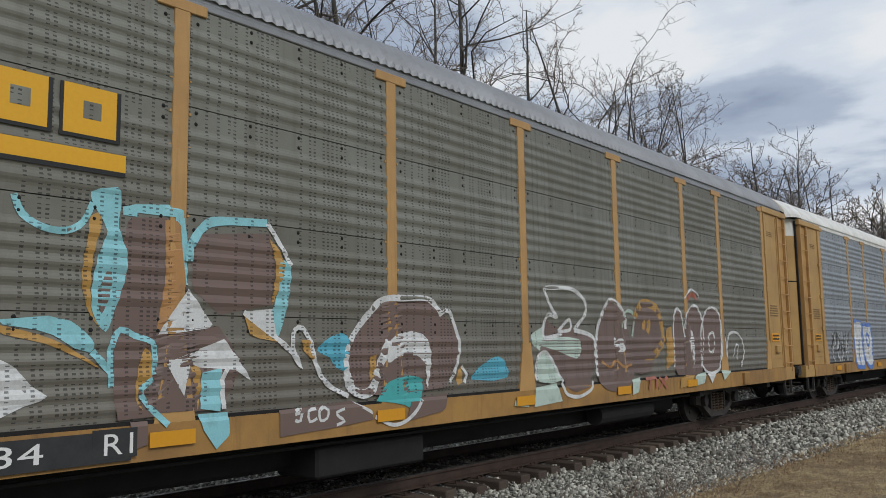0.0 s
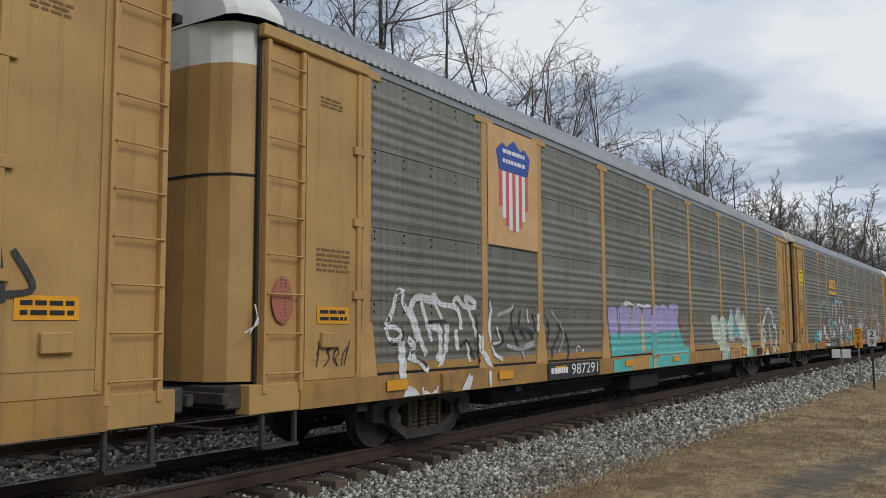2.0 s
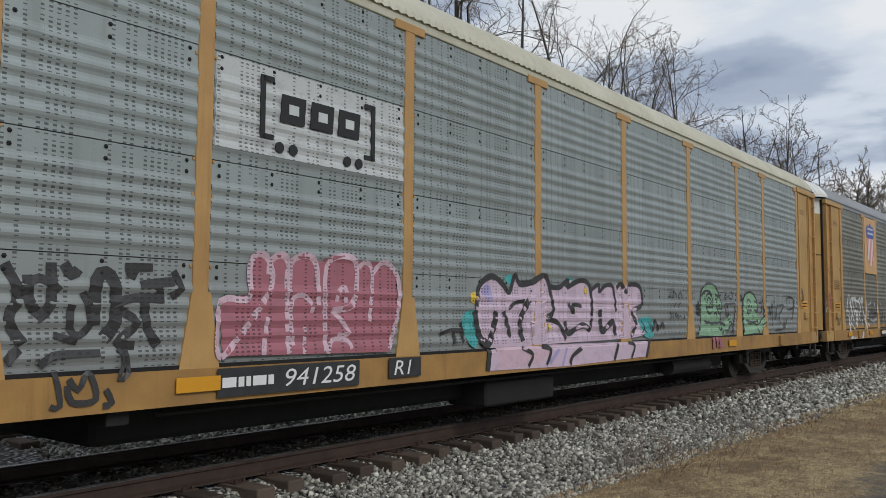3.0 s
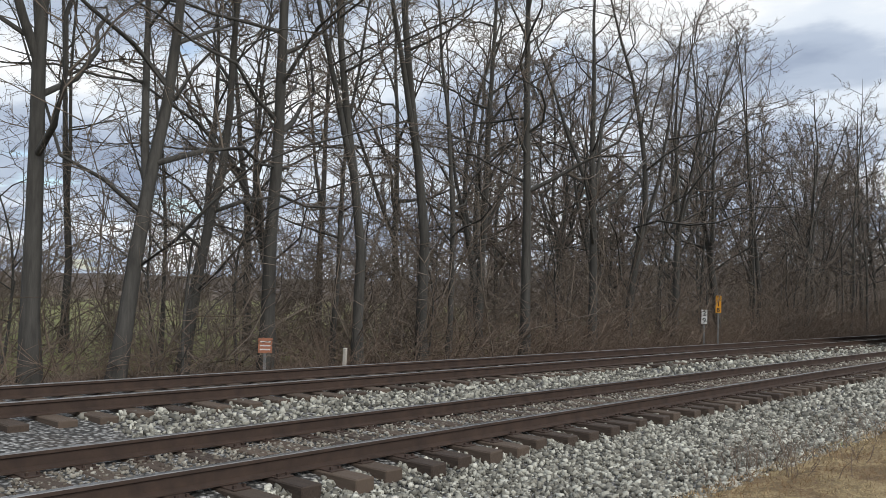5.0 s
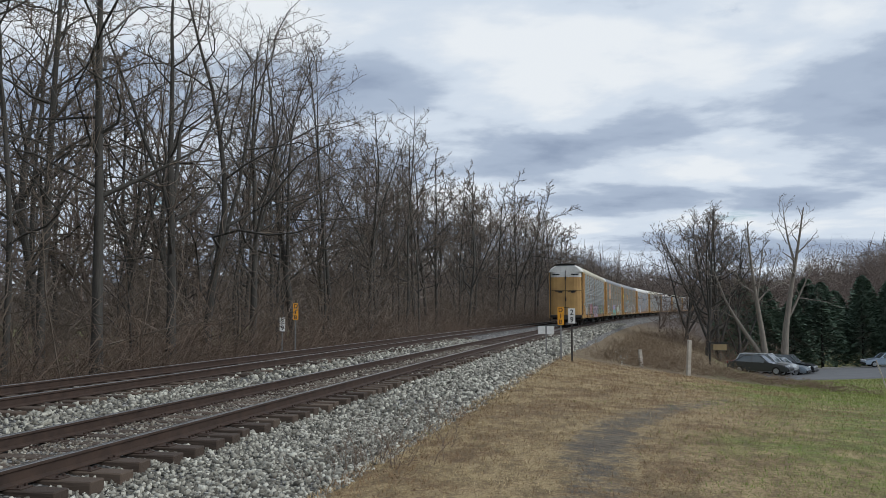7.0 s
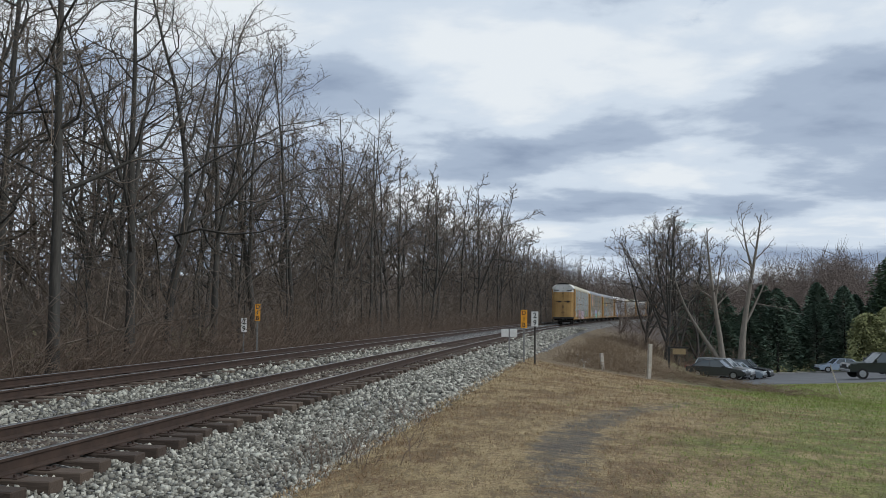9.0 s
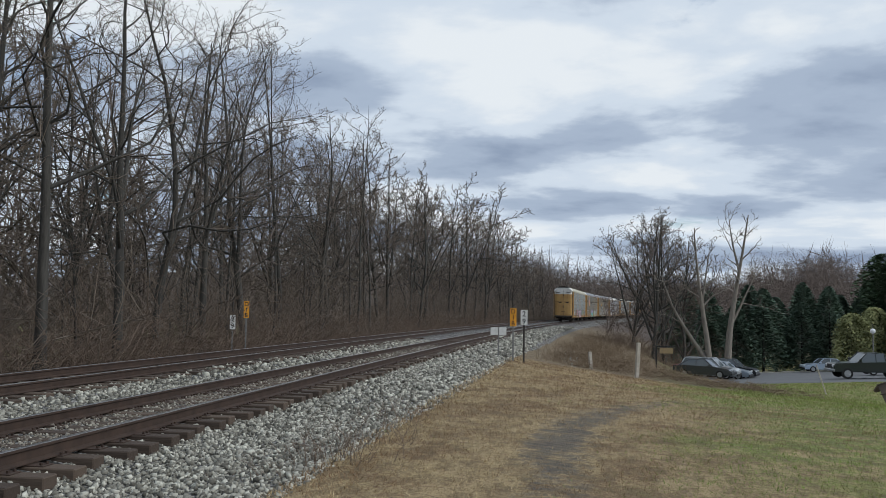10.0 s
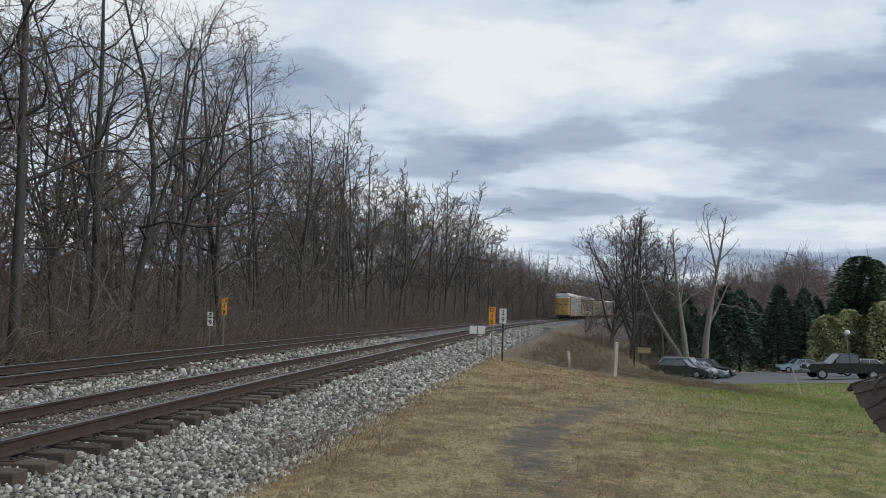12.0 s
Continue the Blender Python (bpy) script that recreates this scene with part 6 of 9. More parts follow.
def decorate_b():
    car = CAR_B
    rng = random.Random(72)
    p = Paint(car)
    fill, blob, draw, loop_ = brushes(p)
    draw("black", 0.06, (-11.46, 1.84), (-11.61, 1.66), (-11.51, 1.48), (-11.36, 1.45), (-11.2, 1.54), (-11.28, 1.66))
    draw("white", 0.09, (-11.61, 1.68), (-11.44, 1.87), (-11.35, 2.12), (-11.21, 2.13), (-11.22, 2), (-11.04, 1.79), (-10.88, 1.47))
    draw("white", 0.07, (-11.61, 1.66), (-11.52, 1.51), (-11.36, 1.49), (-11.25, 1.57), (-11.39, 1.66), (-11.56, 1.66))
    fill("white", (-11.33, 1.48), (-11.18, 1.48), (-11.15, 1.17), (-11.18, 0.99), (-11.32, 0.99))
    draw("white", 0.12, (-11.1, 1.79), (-10.93, 2.05), (-10.65, 2.05), (-10.48, 2.02))
    draw("white", 0.10, (-11.02, 1.88), (-10.82, 1.5), (-10.67, 1.28))
    draw("white", 0.09, (-10.78, 2.01), (-10.65, 1.69), (-10.54, 1.47))
    draw("white", 0.07, (-10.54, 2.13), (-10.42, 1.96), (-10.27, 1.78))
    draw("white", 0.09, (-10.51, 2.12), (-10.3, 1.99), (-9.86, 1.93), (-9.77, 1.63))
    fill("white", (-10.62, 1.72), (-10.36, 1.73), (-10.27, 1.63), (-10.27, 1.27), (-10.36, 1.16), (-10.45, 1.21), (-10.36, 1.37), (-10.39, 1.6), (-10.57, 1.63))
    draw("white", 0.12, (-11.11, 1.51), (-10.96, 1.38), (-11.07, 1.26), (-10.88, 1.22), (-10.65, 1.07))
    fill("white", (-10.21, 1.7), (-10.09, 1.7), (-10.12, 1.36), (-10.27, 1.14), (-10.42, 1.1), (-10.24, 1.3))
    draw("white", 0.08, (-9.99, 1.97), (-9.89, 2.09), (-9.67, 1.97), (-9.33, 1.96))
    draw("white", 0.08, (-9.67, 2.13), (-9.47, 1.8), (-9.34, 1.52))
    draw("white", 0.09, (-9.93, 1.63), (-9.87, 1.33))
    draw("white", 0.08, (-9.61, 1.49), (-9.55, 1.15))
    draw("white", 0.09, (-9.6, 2.11), (-9.33, 2.02))
    fill("white", (-9.27, 1.56), (-9.13, 1.52), (-9.17, 1.35), (-8.99, 1.2), (-8.89, 1.04), (-9.07, 1.1), (-9.27, 1.31))
    draw("white", 0.08, (-8.94, 2.06), (-8.87, 1.92), (-8.99, 1.66), (-8.85, 1.3), (-8.55, 1.15))
    fill("white", (-11.18, 0.9), (-10.99, 0.85), (-10.88, 0.71), (-11.25, 0.66))
    fill("white", (-10.82, 0.84), (-10.6, 0.7), (-10.42, 0.85), (-10.45, 0.63), (-10.82, 0.66))
    fill("white", (-9.81, 0.69), (-9.61, 0.98), (-9.48, 0.94), (-9.58, 0.7), (-9, 0.74), (-9.03, 0.99), (-8.93, 0.98), (-8.95, 0.68), (-9.81, 0.69))
    draw("black", 0.05, (-10.65, 1.73), (-10.18, 1.75))
    draw("black", 0.05, (-11.04, 1.2), (-10.93, 1.26), (-10.71, 1.15), (-10.65, 1.06))
    draw("black", 0.05, (-9.33, 1.87), (-9.28, 1.14))
    draw("black", 0.05, (-9.81, 1.36), (-9.61, 1.46), (-9.41, 1.18))
    draw("black", 0.05, (-8.15, 2.01), (-8.23, 1.7), (-8, 1.36))
    draw("grey", 0.07, (-8.69, 1.85), (-8.31, 1.93), (-8.15, 2.01))
    draw("black", 0.06, (-8.77, 1.63), (-8.54, 1.55), (-8.55, 1.41), (-8.77, 1.37))
    draw("black", 0.07, (-8.35, 1.63), (-7.99, 1.66), (-7.58, 1.59), (-7.5, 1.43))
    draw("grey", 0.07, (-8.4, 1.37), (-7.92, 1.3), (-7.46, 1.39))
    draw("black", 0.06, (-7.9, 1.93), (-7.99, 1.7), (-7.75, 1.47))
    draw("white", 0.05, (-8.73, 1.66), (-8.62, 1.44), (-8.85, 1.41))
    draw("white", 0.05, (-7.69, 1.98), (-7.66, 1.74))
    draw("black", 0.05, (-7.48, 1.9), (-7.41, 1.63), (-7.58, 1.47))
    draw("grey", 0.06, (-7.84, 1.13), (-7.84, 1.32), (-7.41, 1.43))
    draw("white", 0.05, (-7.27, 1.89), (-7.32, 1.59))
    draw("black", 0.05, (-6.95, 1.83), (-6.87, 1.58), (-7.01, 1.34))
    draw("black", 0.05, (-6.57, 1.89), (-6.44, 1.62), (-6.69, 1.34), (-6.79, 1.14))
    draw("grey", 0.05, (-6.76, 1.95), (-6.29, 1.58), (-6.5, 1.21))
    draw("black", 0.05, (-6.2, 1.58), (-6.06, 1.28), (-6.17, 1.08))
    draw("white", 0.035, (-5.75, 1.19), (-5.69, 1.32), (-5.54, 1.27))
    draw("white", 0.035, (-5.49, 1.21), (-5.38, 1.25))
    p.done("white and black sprayed scribble letters")
    p = Paint(car)
    fill, blob, draw, loop_ = brushes(p)
    blob("violet", (-4.08, 2.05), (-3.86, 2.09), (-3.65, 2.06), (-3.63, 1.78), (-3.64, 1.51), (-4.06, 1.51))
    blob("violet", (-3.54, 2.07), (-3.32, 2.11), (-3.03, 2.12), (-2.81, 2.08), (-2.77, 1.78), (-2.78, 1.52), (-3.51, 1.53))
    blob("violet", (-2.78, 1.52), (-2.79, 2.02), (-2.58, 2.1), (-2.25, 2.07), (-2.21, 1.54))
    blob("violet", (-2.09, 2.07), (-1.84, 2.13), (-1.58, 2.09), (-1.55, 1.79), (-1.57, 1.53), (-2.07, 1.54))
    blob("violet", (-1.52, 1.56), (-1.5, 2.02), (-1.3, 2.18), (-0.98, 2.14), (-0.76, 2.23), (-0.51, 2.15), (-0.37, 2.12), (-0.36, 1.59))
    blob("violet", (-0.39, 1.59), (-0.33, 2.14), (-0.12, 2.25), (0.3, 2.22), (0.43, 2.07), (0.29, 1.8), (0.39, 1.62))
    fill("turq", (-4.04, 1.52), (-2.76, 1.54), (-1.58, 1.56), (-1.55, 1.21), (-1.71, 1.11), (-4.02, 1.07))
    fill("turq", (-1.57, 1.56), (-0.46, 1.58), (-0.06, 1.64), (0.39, 1.62), (0.68, 1.35), (0.79, 1.19), (1.14, 1.17), (1.12, 1.04), (-1.13, 1.06), (-1.58, 1.01))
    fill("turq", (-3.98, 1.02), (-2.89, 1.03), (-2.95, 0.69), (-3.96, 0.69))
    fill("turq", (-1.84, 1.03), (-1.61, 1.02), (-1.63, 0.7), (-1.89, 0.69))
    fill("turq", (-1.42, 0.91), (-1.13, 1.02), (1.1, 1.02), (1.01, 0.72), (-1.42, 0.71))
    fill("ochre", (-2.88, 1.03), (-1.84, 1.04), (-1.89, 0.69), (-2.95, 0.69))
    fill("wheat", (-2.25, 1.97), (-2.1, 1.99), (-2.02, 1.13), (-2.27, 1.13))
    fill("wheat", (-2.77, 2.05), (-2.71, 2.05), (-2.71, 1.67), (-2.77, 1.67))
    fill("wheat", (-1.57, 0.98), (-1.36, 0.99), (-1.42, 0.73), (-1.62, 0.73))
    draw("white", 0.06, (-3.3, 2.13), (-3.11, 2.23))
    draw("white", 0.07, (-3.2, 2.11), (-3.03, 2.18), (-2.85, 2.17), (-2.63, 2.09))
    draw("brown", 0.05, (-3.15, 2.1), (-2.96, 2.15), (-2.7, 2.1))
    draw("white", 0.06, (-2.54, 2.1), (-2.42, 2.16), (-2.1, 2.13), (-1.74, 2.16), (-1.66, 2.12))
    draw("brown", 0.05, (-3.59, 1.42), (-3.53, 1.61), (-3.55, 1.78))
    draw("wheat", 0.06, (-0.2, 1.44), (-0.06, 1.55))
    draw("brown", 0.10, (0.11, 1.47), (0.18, 1.43))
    draw("wheat", 0.08, (-0.59, 1.29), (-0.49, 1.41))
    blob("rust", (0.51, 1.88), (0.7, 1.9), (0.69, 1.65), (0.54, 1.67))
    p.done("violet and turquoise sprayed block letters")
    p = Paint(car)
    fill, blob, draw, loop_ = brushes(p)
    blob("pale", (3.29, 1.9), (3.49, 2.01), (3.83, 1.95), (3.97, 1.74), (3.9, 1.36), (3.46, 1.32))
    blob("pale", (4.24, 1.91), (4.51, 1.96), (4.72, 1.78), (4.82, 1.65), (4.78, 1.47), (4.1, 1.31))
    fill("wheat", (3.74, 1.21), (4.05, 1.2), (4.02, 1.14), (3.74, 1.14))
    fill("pale", (3.72, 1.96), (3.82, 1.95), (3.92, 1.86), (4.01, 1.69), (4.06, 1.76), (4.2, 1.91), (4.45, 1.97), (4.63, 1.89), (4.74, 1.73), (4.73, 1.51), (4.58, 1.44), (4.77, 1.38), (4.77, 1.22), (4.56, 1.07), (3.89, 1.2), (3.74, 1.26))
    fill("pale", (3.94, 1), (4.14, 1.63), (4.23, 1.94), (4.43, 1.97), (4.44, 1.71), (4.43, 1.58), (4.58, 1.07), (4.59, 0.97))
    fill("pale", (4.15, 0.96), (4.59, 0.97), (4.57, 0.68), (4.14, 0.71))
    blob("teal", (4.74, 1.87), (5.02, 1.9), (5.05, 1.84), (4.86, 1.72), (4.74, 1.73))
    blob("teal", (4.76, 1.66), (4.87, 1.67), (4.99, 1.48), (4.88, 1.43), (4.8, 1.48))
    blob("turq", (5.58, 2.05), (5.74, 2.11), (5.82, 1.99), (5.9, 1.72), (6.11, 1.56), (6.22, 1.43), (5.56, 1.41), (5.52, 1.61), (5.65, 1.84))
    fill("pale", (4.87, 1.72), (5.02, 1.78), (5.2, 1.95), (5.32, 2.22), (5.47, 2.17), (5.64, 1.99), (5.68, 1.84), (5.52, 1.64), (5.54, 1.46), (5.56, 1.25), (4.96, 1.26), (5.01, 1.42))
    fill("pale", (5.8, 1.96), (5.94, 2.15), (6.12, 2.25), (6.36, 2.2), (6.47, 2.01), (6.54, 1.81), (6.68, 2.04), (6.78, 2.11), (6.92, 2.02), (7.05, 1.81), (7.05, 1.4), (6.9, 1.18), (6.24, 1.37), (6.11, 1.56), (5.9, 1.78))
    fill("wheat", (4.18, 1.23), (5.13, 1.22), (5.14, 1.05), (4.71, 1.06), (4.62, 1.04))
    fill("ochre", (5.13, 1.22), (6.37, 1.21), (6.37, 1.08), (6.33, 1.04), (5.14, 1.05))
    fill("pale", (6.73, 1.19), (6.92, 1.19), (6.87, 1.04), (6.41, 1.08))
    draw("grey", 0.10, (3.71, 1.98), (3.87, 1.95), (3.98, 1.8), (4.01, 1.67))
    draw("white", 0.05, (4.06, 1.77), (4.22, 1.93), (4.46, 1.97), (4.65, 1.89), (4.77, 1.73))
    draw("violet", 0.07, (4.78, 1.72), (4.99, 1.53), (5.01, 1.42), (4.9, 1.34), (4.89, 1.05))
    draw("white", 0.07, (4.82, 1.7), (5.09, 1.84), (5.26, 2.04), (5.32, 2.23))
    draw("violet", 0.06, (5.34, 2.2), (5.62, 1.98), (5.66, 1.87), (5.5, 1.68), (5.56, 1.46), (5.56, 1.25))
    draw("violet", 0.07, (5.8, 1.96), (5.94, 2.17), (6.12, 2.27), (6.36, 2.2), (6.5, 2.01), (6.51, 1.83))
    draw("grey", 0.12, (6.27, 2.2), (6.43, 2.01))
    draw("violet", 0.06, (6.61, 2.01), (6.75, 2.11), (6.92, 2.02), (7.07, 1.81))
    draw("violet", 0.07, (5.86, 1.9), (6.11, 1.59), (6.22, 1.43), (6.2, 1.31))
    draw("white", 0.06, (5.64, 1.25), (5.71, 1.41), (6.11, 1.39), (6.11, 1.25))
    draw("grey", 0.09, (7, 1.71), (6.87, 1.41), (6.9, 1.18))
    blob("grey", (4.25, 1.45), (4.31, 1.5), (4.39, 1.42), (4.33, 1.33), (4.26, 1.35))
    blob("grey", (4.33, 1.53), (4.39, 1.56), (4.42, 1.53), (4.37, 1.5))
    fill("turq", (4.66, 0.88), (4.75, 1), (4.89, 1.02), (4.88, 0.75), (4.66, 0.78))
    draw("white", 0.08, (4.93, 0.74), (4.89, 1.02), (4.71, 1.01), (4.64, 0.88), (4.66, 0.7))
    draw("grey", 0.16, (4.12, 0.72), (4.13, 0.84), (4.16, 0.96))
    draw("grey", 0.14, (4.57, 0.68), (4.57, 0.86), (4.62, 1.02))
    fill("ochre", (5, 1.04), (6.37, 1.02), (6.33, 0.74), (5.04, 0.69))
    draw("rust", 0.09, (5.4, 0.92), (5.64, 0.93))
    draw("rust", 0.09, (5.53, 0.92), (5.47, 0.75))
    draw("rust", 0.09, (5.66, 0.93), (5.83, 0.94))
    draw("rust", 0.09, (5.76, 0.93), (5.7, 0.76))
    draw("rust", 0.09, (5.83, 0.94), (6, 0.74))
    draw("rust", 0.09, (6.04, 0.93), (5.8, 0.76))
    fill("turq", (6.35, 0.75), (6.5, 0.97), (6.65, 0.71))
    fill("pale", (6.92, 1.17), (7.07, 1.34), (7.17, 1.54), (7.51, 1.32), (7.48, 0.93), (7.02, 0.67), (6.92, 0.71))
    draw("violet", 0.06, (7.07, 1.34), (7.17, 1.54), (7.51, 1.32), (7.54, 0.96))
    draw("grey", 0.10, (7.48, 1.28), (7.32, 1.01), (7.05, 0.7))
    blob("grey", (7.1, 1.32), (7.16, 1.35), (7.17, 1.21), (7.1, 1.23))
    p.done("pale green sprayed letters with violet rims")
    p = Paint(car)
    fill, blob, draw, loop_ = brushes(p)
    fill("turq", (7.57, 1.04), (7.86, 0.9), (7.72, 0.74), (7.28, 0.75), (7.43, 0.93))
    fill("pale", (7.55, 0.97), (7.21, 0.76), (7.07, 0.77), (7.35, 0.98))
    draw("white", 0.06, (9.03, 1.83), (8.87, 1.76), (8.8, 1.66), (8.77, 1.55), (8.82, 1.45))
    draw("white", 0.06, (8.57, 1.72), (8.64, 1.76), (8.71, 1.67))
    draw("white", 0.06, (8.87, 1.6), (8.96, 1.52), (9.05, 1.43))
    blob("bone", (9.03, 1.68), (9.25, 1.79), (9.44, 1.45), (9.43, 1.03), (8.95, 1), (8.98, 1.41))
    draw("white", 0.16, (9.4, 1.79), (9.66, 1.91), (9.88, 2.14), (10.1, 2.27), (10.38, 2.3), (10.67, 2.22), (10.85, 2.07), (10.97, 1.82), (11.09, 1.69))
    draw("white", 0.16, (10.84, 1.69), (11.15, 1.74), (11.34, 1.63), (11.43, 1.4), (11.35, 1.21), (11.12, 1.06))
    draw("white", 0.08, (9.4, 1.78), (9.44, 1.59), (9.7, 1.53), (9.75, 1.38), (9.67, 1.22), (9.71, 1.1))
    draw("white", 0.12, (9.47, 1.39), (9.56, 1.28), (9.53, 1.11))
    loop_("white", 0.07, (10.28, 1.76), (10.39, 1.73), (10.47, 1.58), (10.41, 1.52), (10.3, 1.61))
    draw("white", 0.06, (10.27, 1.41), (10.53, 1.42), (10.77, 1.52))
    draw("white", 0.06, (10.59, 1.42), (10.7, 1.26), (10.69, 1.05), (10.62, 0.78))
    loop_("white", 0.06, (10.35, 1.28), (10.46, 1.29), (10.55, 1.18), (10.49, 1.07), (10.37, 1.15))
    draw("white", 0.035, (11.03, 1.98), (11.07, 2.09), (11.16, 1.98), (11.2, 2.09))
    draw("white", 0.035, (11.26, 1.98), (11.33, 2.1), (11.42, 1.98))
    draw("white", 0.035, (11.49, 1.98), (11.56, 2.12), (11.66, 2), (11.77, 2.12), (11.83, 1.99))
    draw("white", 0.035, (11.35, 1.9), (11.76, 1.9))
    fill("white", (8.99, 0.84), (9.09, 0.91), (9.23, 0.74), (9.08, 0.72))
    fill("white", (9.47, 0.66), (9.74, 0.98), (9.89, 0.92), (9.94, 0.74), (9.67, 0.59))
    draw("white", 0.12, (10.11, 0.78), (10.39, 0.97), (10.44, 0.76))
    draw("white", 0.12, (10.68, 0.74), (10.81, 0.98), (10.99, 0.85), (11.15, 1.03))
    fill("grey", (9.95, 0.91), (10.17, 0.9), (10.16, 0.6), (9.94, 0.65))
    p.done("white outlined sprayed figure")
    # emblem board and shield, left blank
    plate(car, -8.97, -7.26, 2.96, 4.90, M_BEIGE, "beige board with a shield emblem", SKIN + 0.028, "emblem_board")
    bm = bmesh.new()
    out = [(-8.62, 4.20), (-8.70, 4.52), (-8.50, 4.66), (-8.36, 4.60), (-8.12, 4.74), (-7.88, 4.60), (-7.74, 4.66), (-7.54, 4.52), (-7.62, 4.20)]
    prism(bm, out, 0, SKIN + 0.02, SKIN + 0.034)
    part("shield_top", bm, M_SHB, car, "blue top of a shield emblem")
    for i in range(9):
        a, b = -8.62 + i / 9, -8.62 + (i + 1) / 9
        m = abs((a + b) / 2 + 8.12) / 0.5
        bm = bmesh.new()
        prism(bm, [(a, 4.19), (b, 4.19), (b, 3.22 + 0.5 * m ** 2.2), (a, 3.22 + 0.5 * m ** 2.2)], 0, SKIN + 0.02, SKIN + 0.033)
        part("shield_stripe", bm, M_SHR if i % 2 == 0 else M_SHW, car, "red stripe of a shield" if i % 2 == 0 else "white stripe of a shield")
    for z in (4.30, 4.46):
        bars(car, -8.5, -7.74, z, z + 0.13, 1, M_SHW, SKIN + 0.035, int(z * 100), "plain white bars on the shield")
    plate(car, -7.0, -4.75, 0.75, 1.04, M_PLATE, "black number board", SILL_X + 0.030, "number_board")
    bars(car, -6.9, -6.2, 0.80, 1.0, 1, M_LETW, SILL_X + 0.031, 12)
    lettering("987291", -6.05, 0.81, 0.19, 1.2, M_LETW, car, "white car number", SILL_X + 0.033)
    plate(car, 8.3, 8.95, 0.79, 1.0, M_PLATE, "black inspection board", SILL_X + 0.030, "number_board")
    p = Paint(car)
    scrawl(p, -14.1, -13.85, 1.6, 1.9, 1, "white", 0.02, 3)
    scrawl(p, -12.95, -12.35, 1.2, 1.5, 4, "black", 0.02, 4)
    p.fill("rust", spline(ring(-13.47, 1.95, 0.34, 0.5, rng), True), 0.0)
    p.done("small tags and a worn red sticker")


def decorate_c():
    car = CAR_C
    rng = random.Random(73)
    p = Paint(car)
    fill, blob, draw, loop_ = brushes(p)
    draw("bluepaint", 0.09, (-13.12, 2.13), (-13.07, 2), (-12.99, 2.09), (-12.87, 2.04), (-12.82, 2.12), (-12.7, 2.04), (-12.52, 2.02), (-12.28, 2.06), (-12.26, 2.16), (-12.53, 2.1))
    draw("grey", 0.06, (-12.47, 1.56), (-12.43, 1.65), (-12.37, 1.64), (-12.43, 1.54), (-12.35, 1.49), (-12.26, 1.57))
    draw("wheat", 0.035, (-12.96, 1.52), (-12.9, 1.41), (-12.79, 1.48), (-12.76, 1.39), (-12.68, 1.49), (-12.65, 1.41))
    draw("wheat", 0.035, (-12.62, 1.49), (-12.57, 1.39), (-12.5, 1.45), (-12.48, 1.35))
    draw("wheat", 0.035, (-12.73, 1.31), (-12.67, 1.25), (-12.58, 1.31), (-12.49, 1.25), (-12.4, 1.33), (-12.31, 1.24))
    draw("white", 0.06, (-11.52, 1.86), (-11.45, 1.41), (-11.29, 1.38), (-11.29, 1.81))
    draw("white", 0.06, (-11.43, 1.85), (-11.34, 1.57), (-11.4, 1.12))
    draw("white", 0.06, (-11.15, 1.84), (-11.09, 1.38), (-11.22, 1.61))
    draw("white", 0.05, (-11.07, 1.88), (-10.94, 1.75), (-11.02, 1.61), (-10.88, 1.37))
    draw("white", 0.06, (-10.72, 1.91), (-10.7, 1.72), (-10.93, 1.68), (-10.88, 1.37), (-10.73, 1.37), (-10.76, 1.79))
    draw("white", 0.05, (-11.16, 1.13), (-10.96, 1.31), (-10.7, 1.23))
    draw("white", 0.05, (-11.04, 1.21), (-10.88, 1.34), (-10.87, 1.17))
    draw("white", 0.05, (-11.13, 1.24), (-11.04, 1.14))
    draw("white", 0.06, (-10.26, 1.95), (-10.3, 1.62))
    draw("white", 0.05, (-10.49, 1.69), (-10.3, 1.64), (-10.21, 1.79), (-10.1, 1.62))
    draw("white", 0.05, (-10.08, 1.79), (-10.05, 1.62), (-9.88, 1.83))
    draw("white", 0.05, (-10.2, 1.73), (-9.88, 1.78))
    draw("white", 0.06, (-10.53, 1.51), (-10.3, 1.53), (-9.85, 1.55), (-9.74, 1.63))
    draw("white", 0.06, (-10.53, 1.33), (-10.43, 1.26), (-10.34, 1.48), (-10.29, 1.22))
    draw("white", 0.05, (-10.2, 1.4), (-10.09, 1.18), (-10.05, 1.42))
    draw("white", 0.05, (-9.9, 1.59), (-9.63, 1.49), (-9.84, 1.4))
    draw("white", 0.05, (-9.99, 1.33), (-9.82, 1.4))
    draw("white", 0.05, (-10.14, 1.22), (-10.06, 1.14))
    p.done("white and blue sprayed tags")
    p = Paint(car)
    fill, blob, draw, loop_ = brushes(p)
    draw("black", 0.09, (-8.88, 1.9), (-8.77, 1.67), (-8.84, 1.49), (-8.73, 1.3))
    draw("black", 0.09, (-8.71, 1.82), (-8.69, 1.62), (-8.61, 1.52))
    draw("black", 0.10, (-8.53, 1.92), (-8.53, 1.6), (-8.64, 1.49))
    draw("black", 0.08, (-8.81, 1.67), (-8.62, 1.8), (-8.46, 1.7))
    draw("black", 0.10, (-8.43, 1.92), (-8.36, 1.83), (-8.31, 1.88))
    draw("black", 0.08, (-8.75, 1.27), (-8.85, 1.18))
    draw("black", 0.07, (-8.36, 1.6), (-8.37, 1.42), (-8.29, 1.36), (-8.19, 1.49), (-8.27, 1.7))
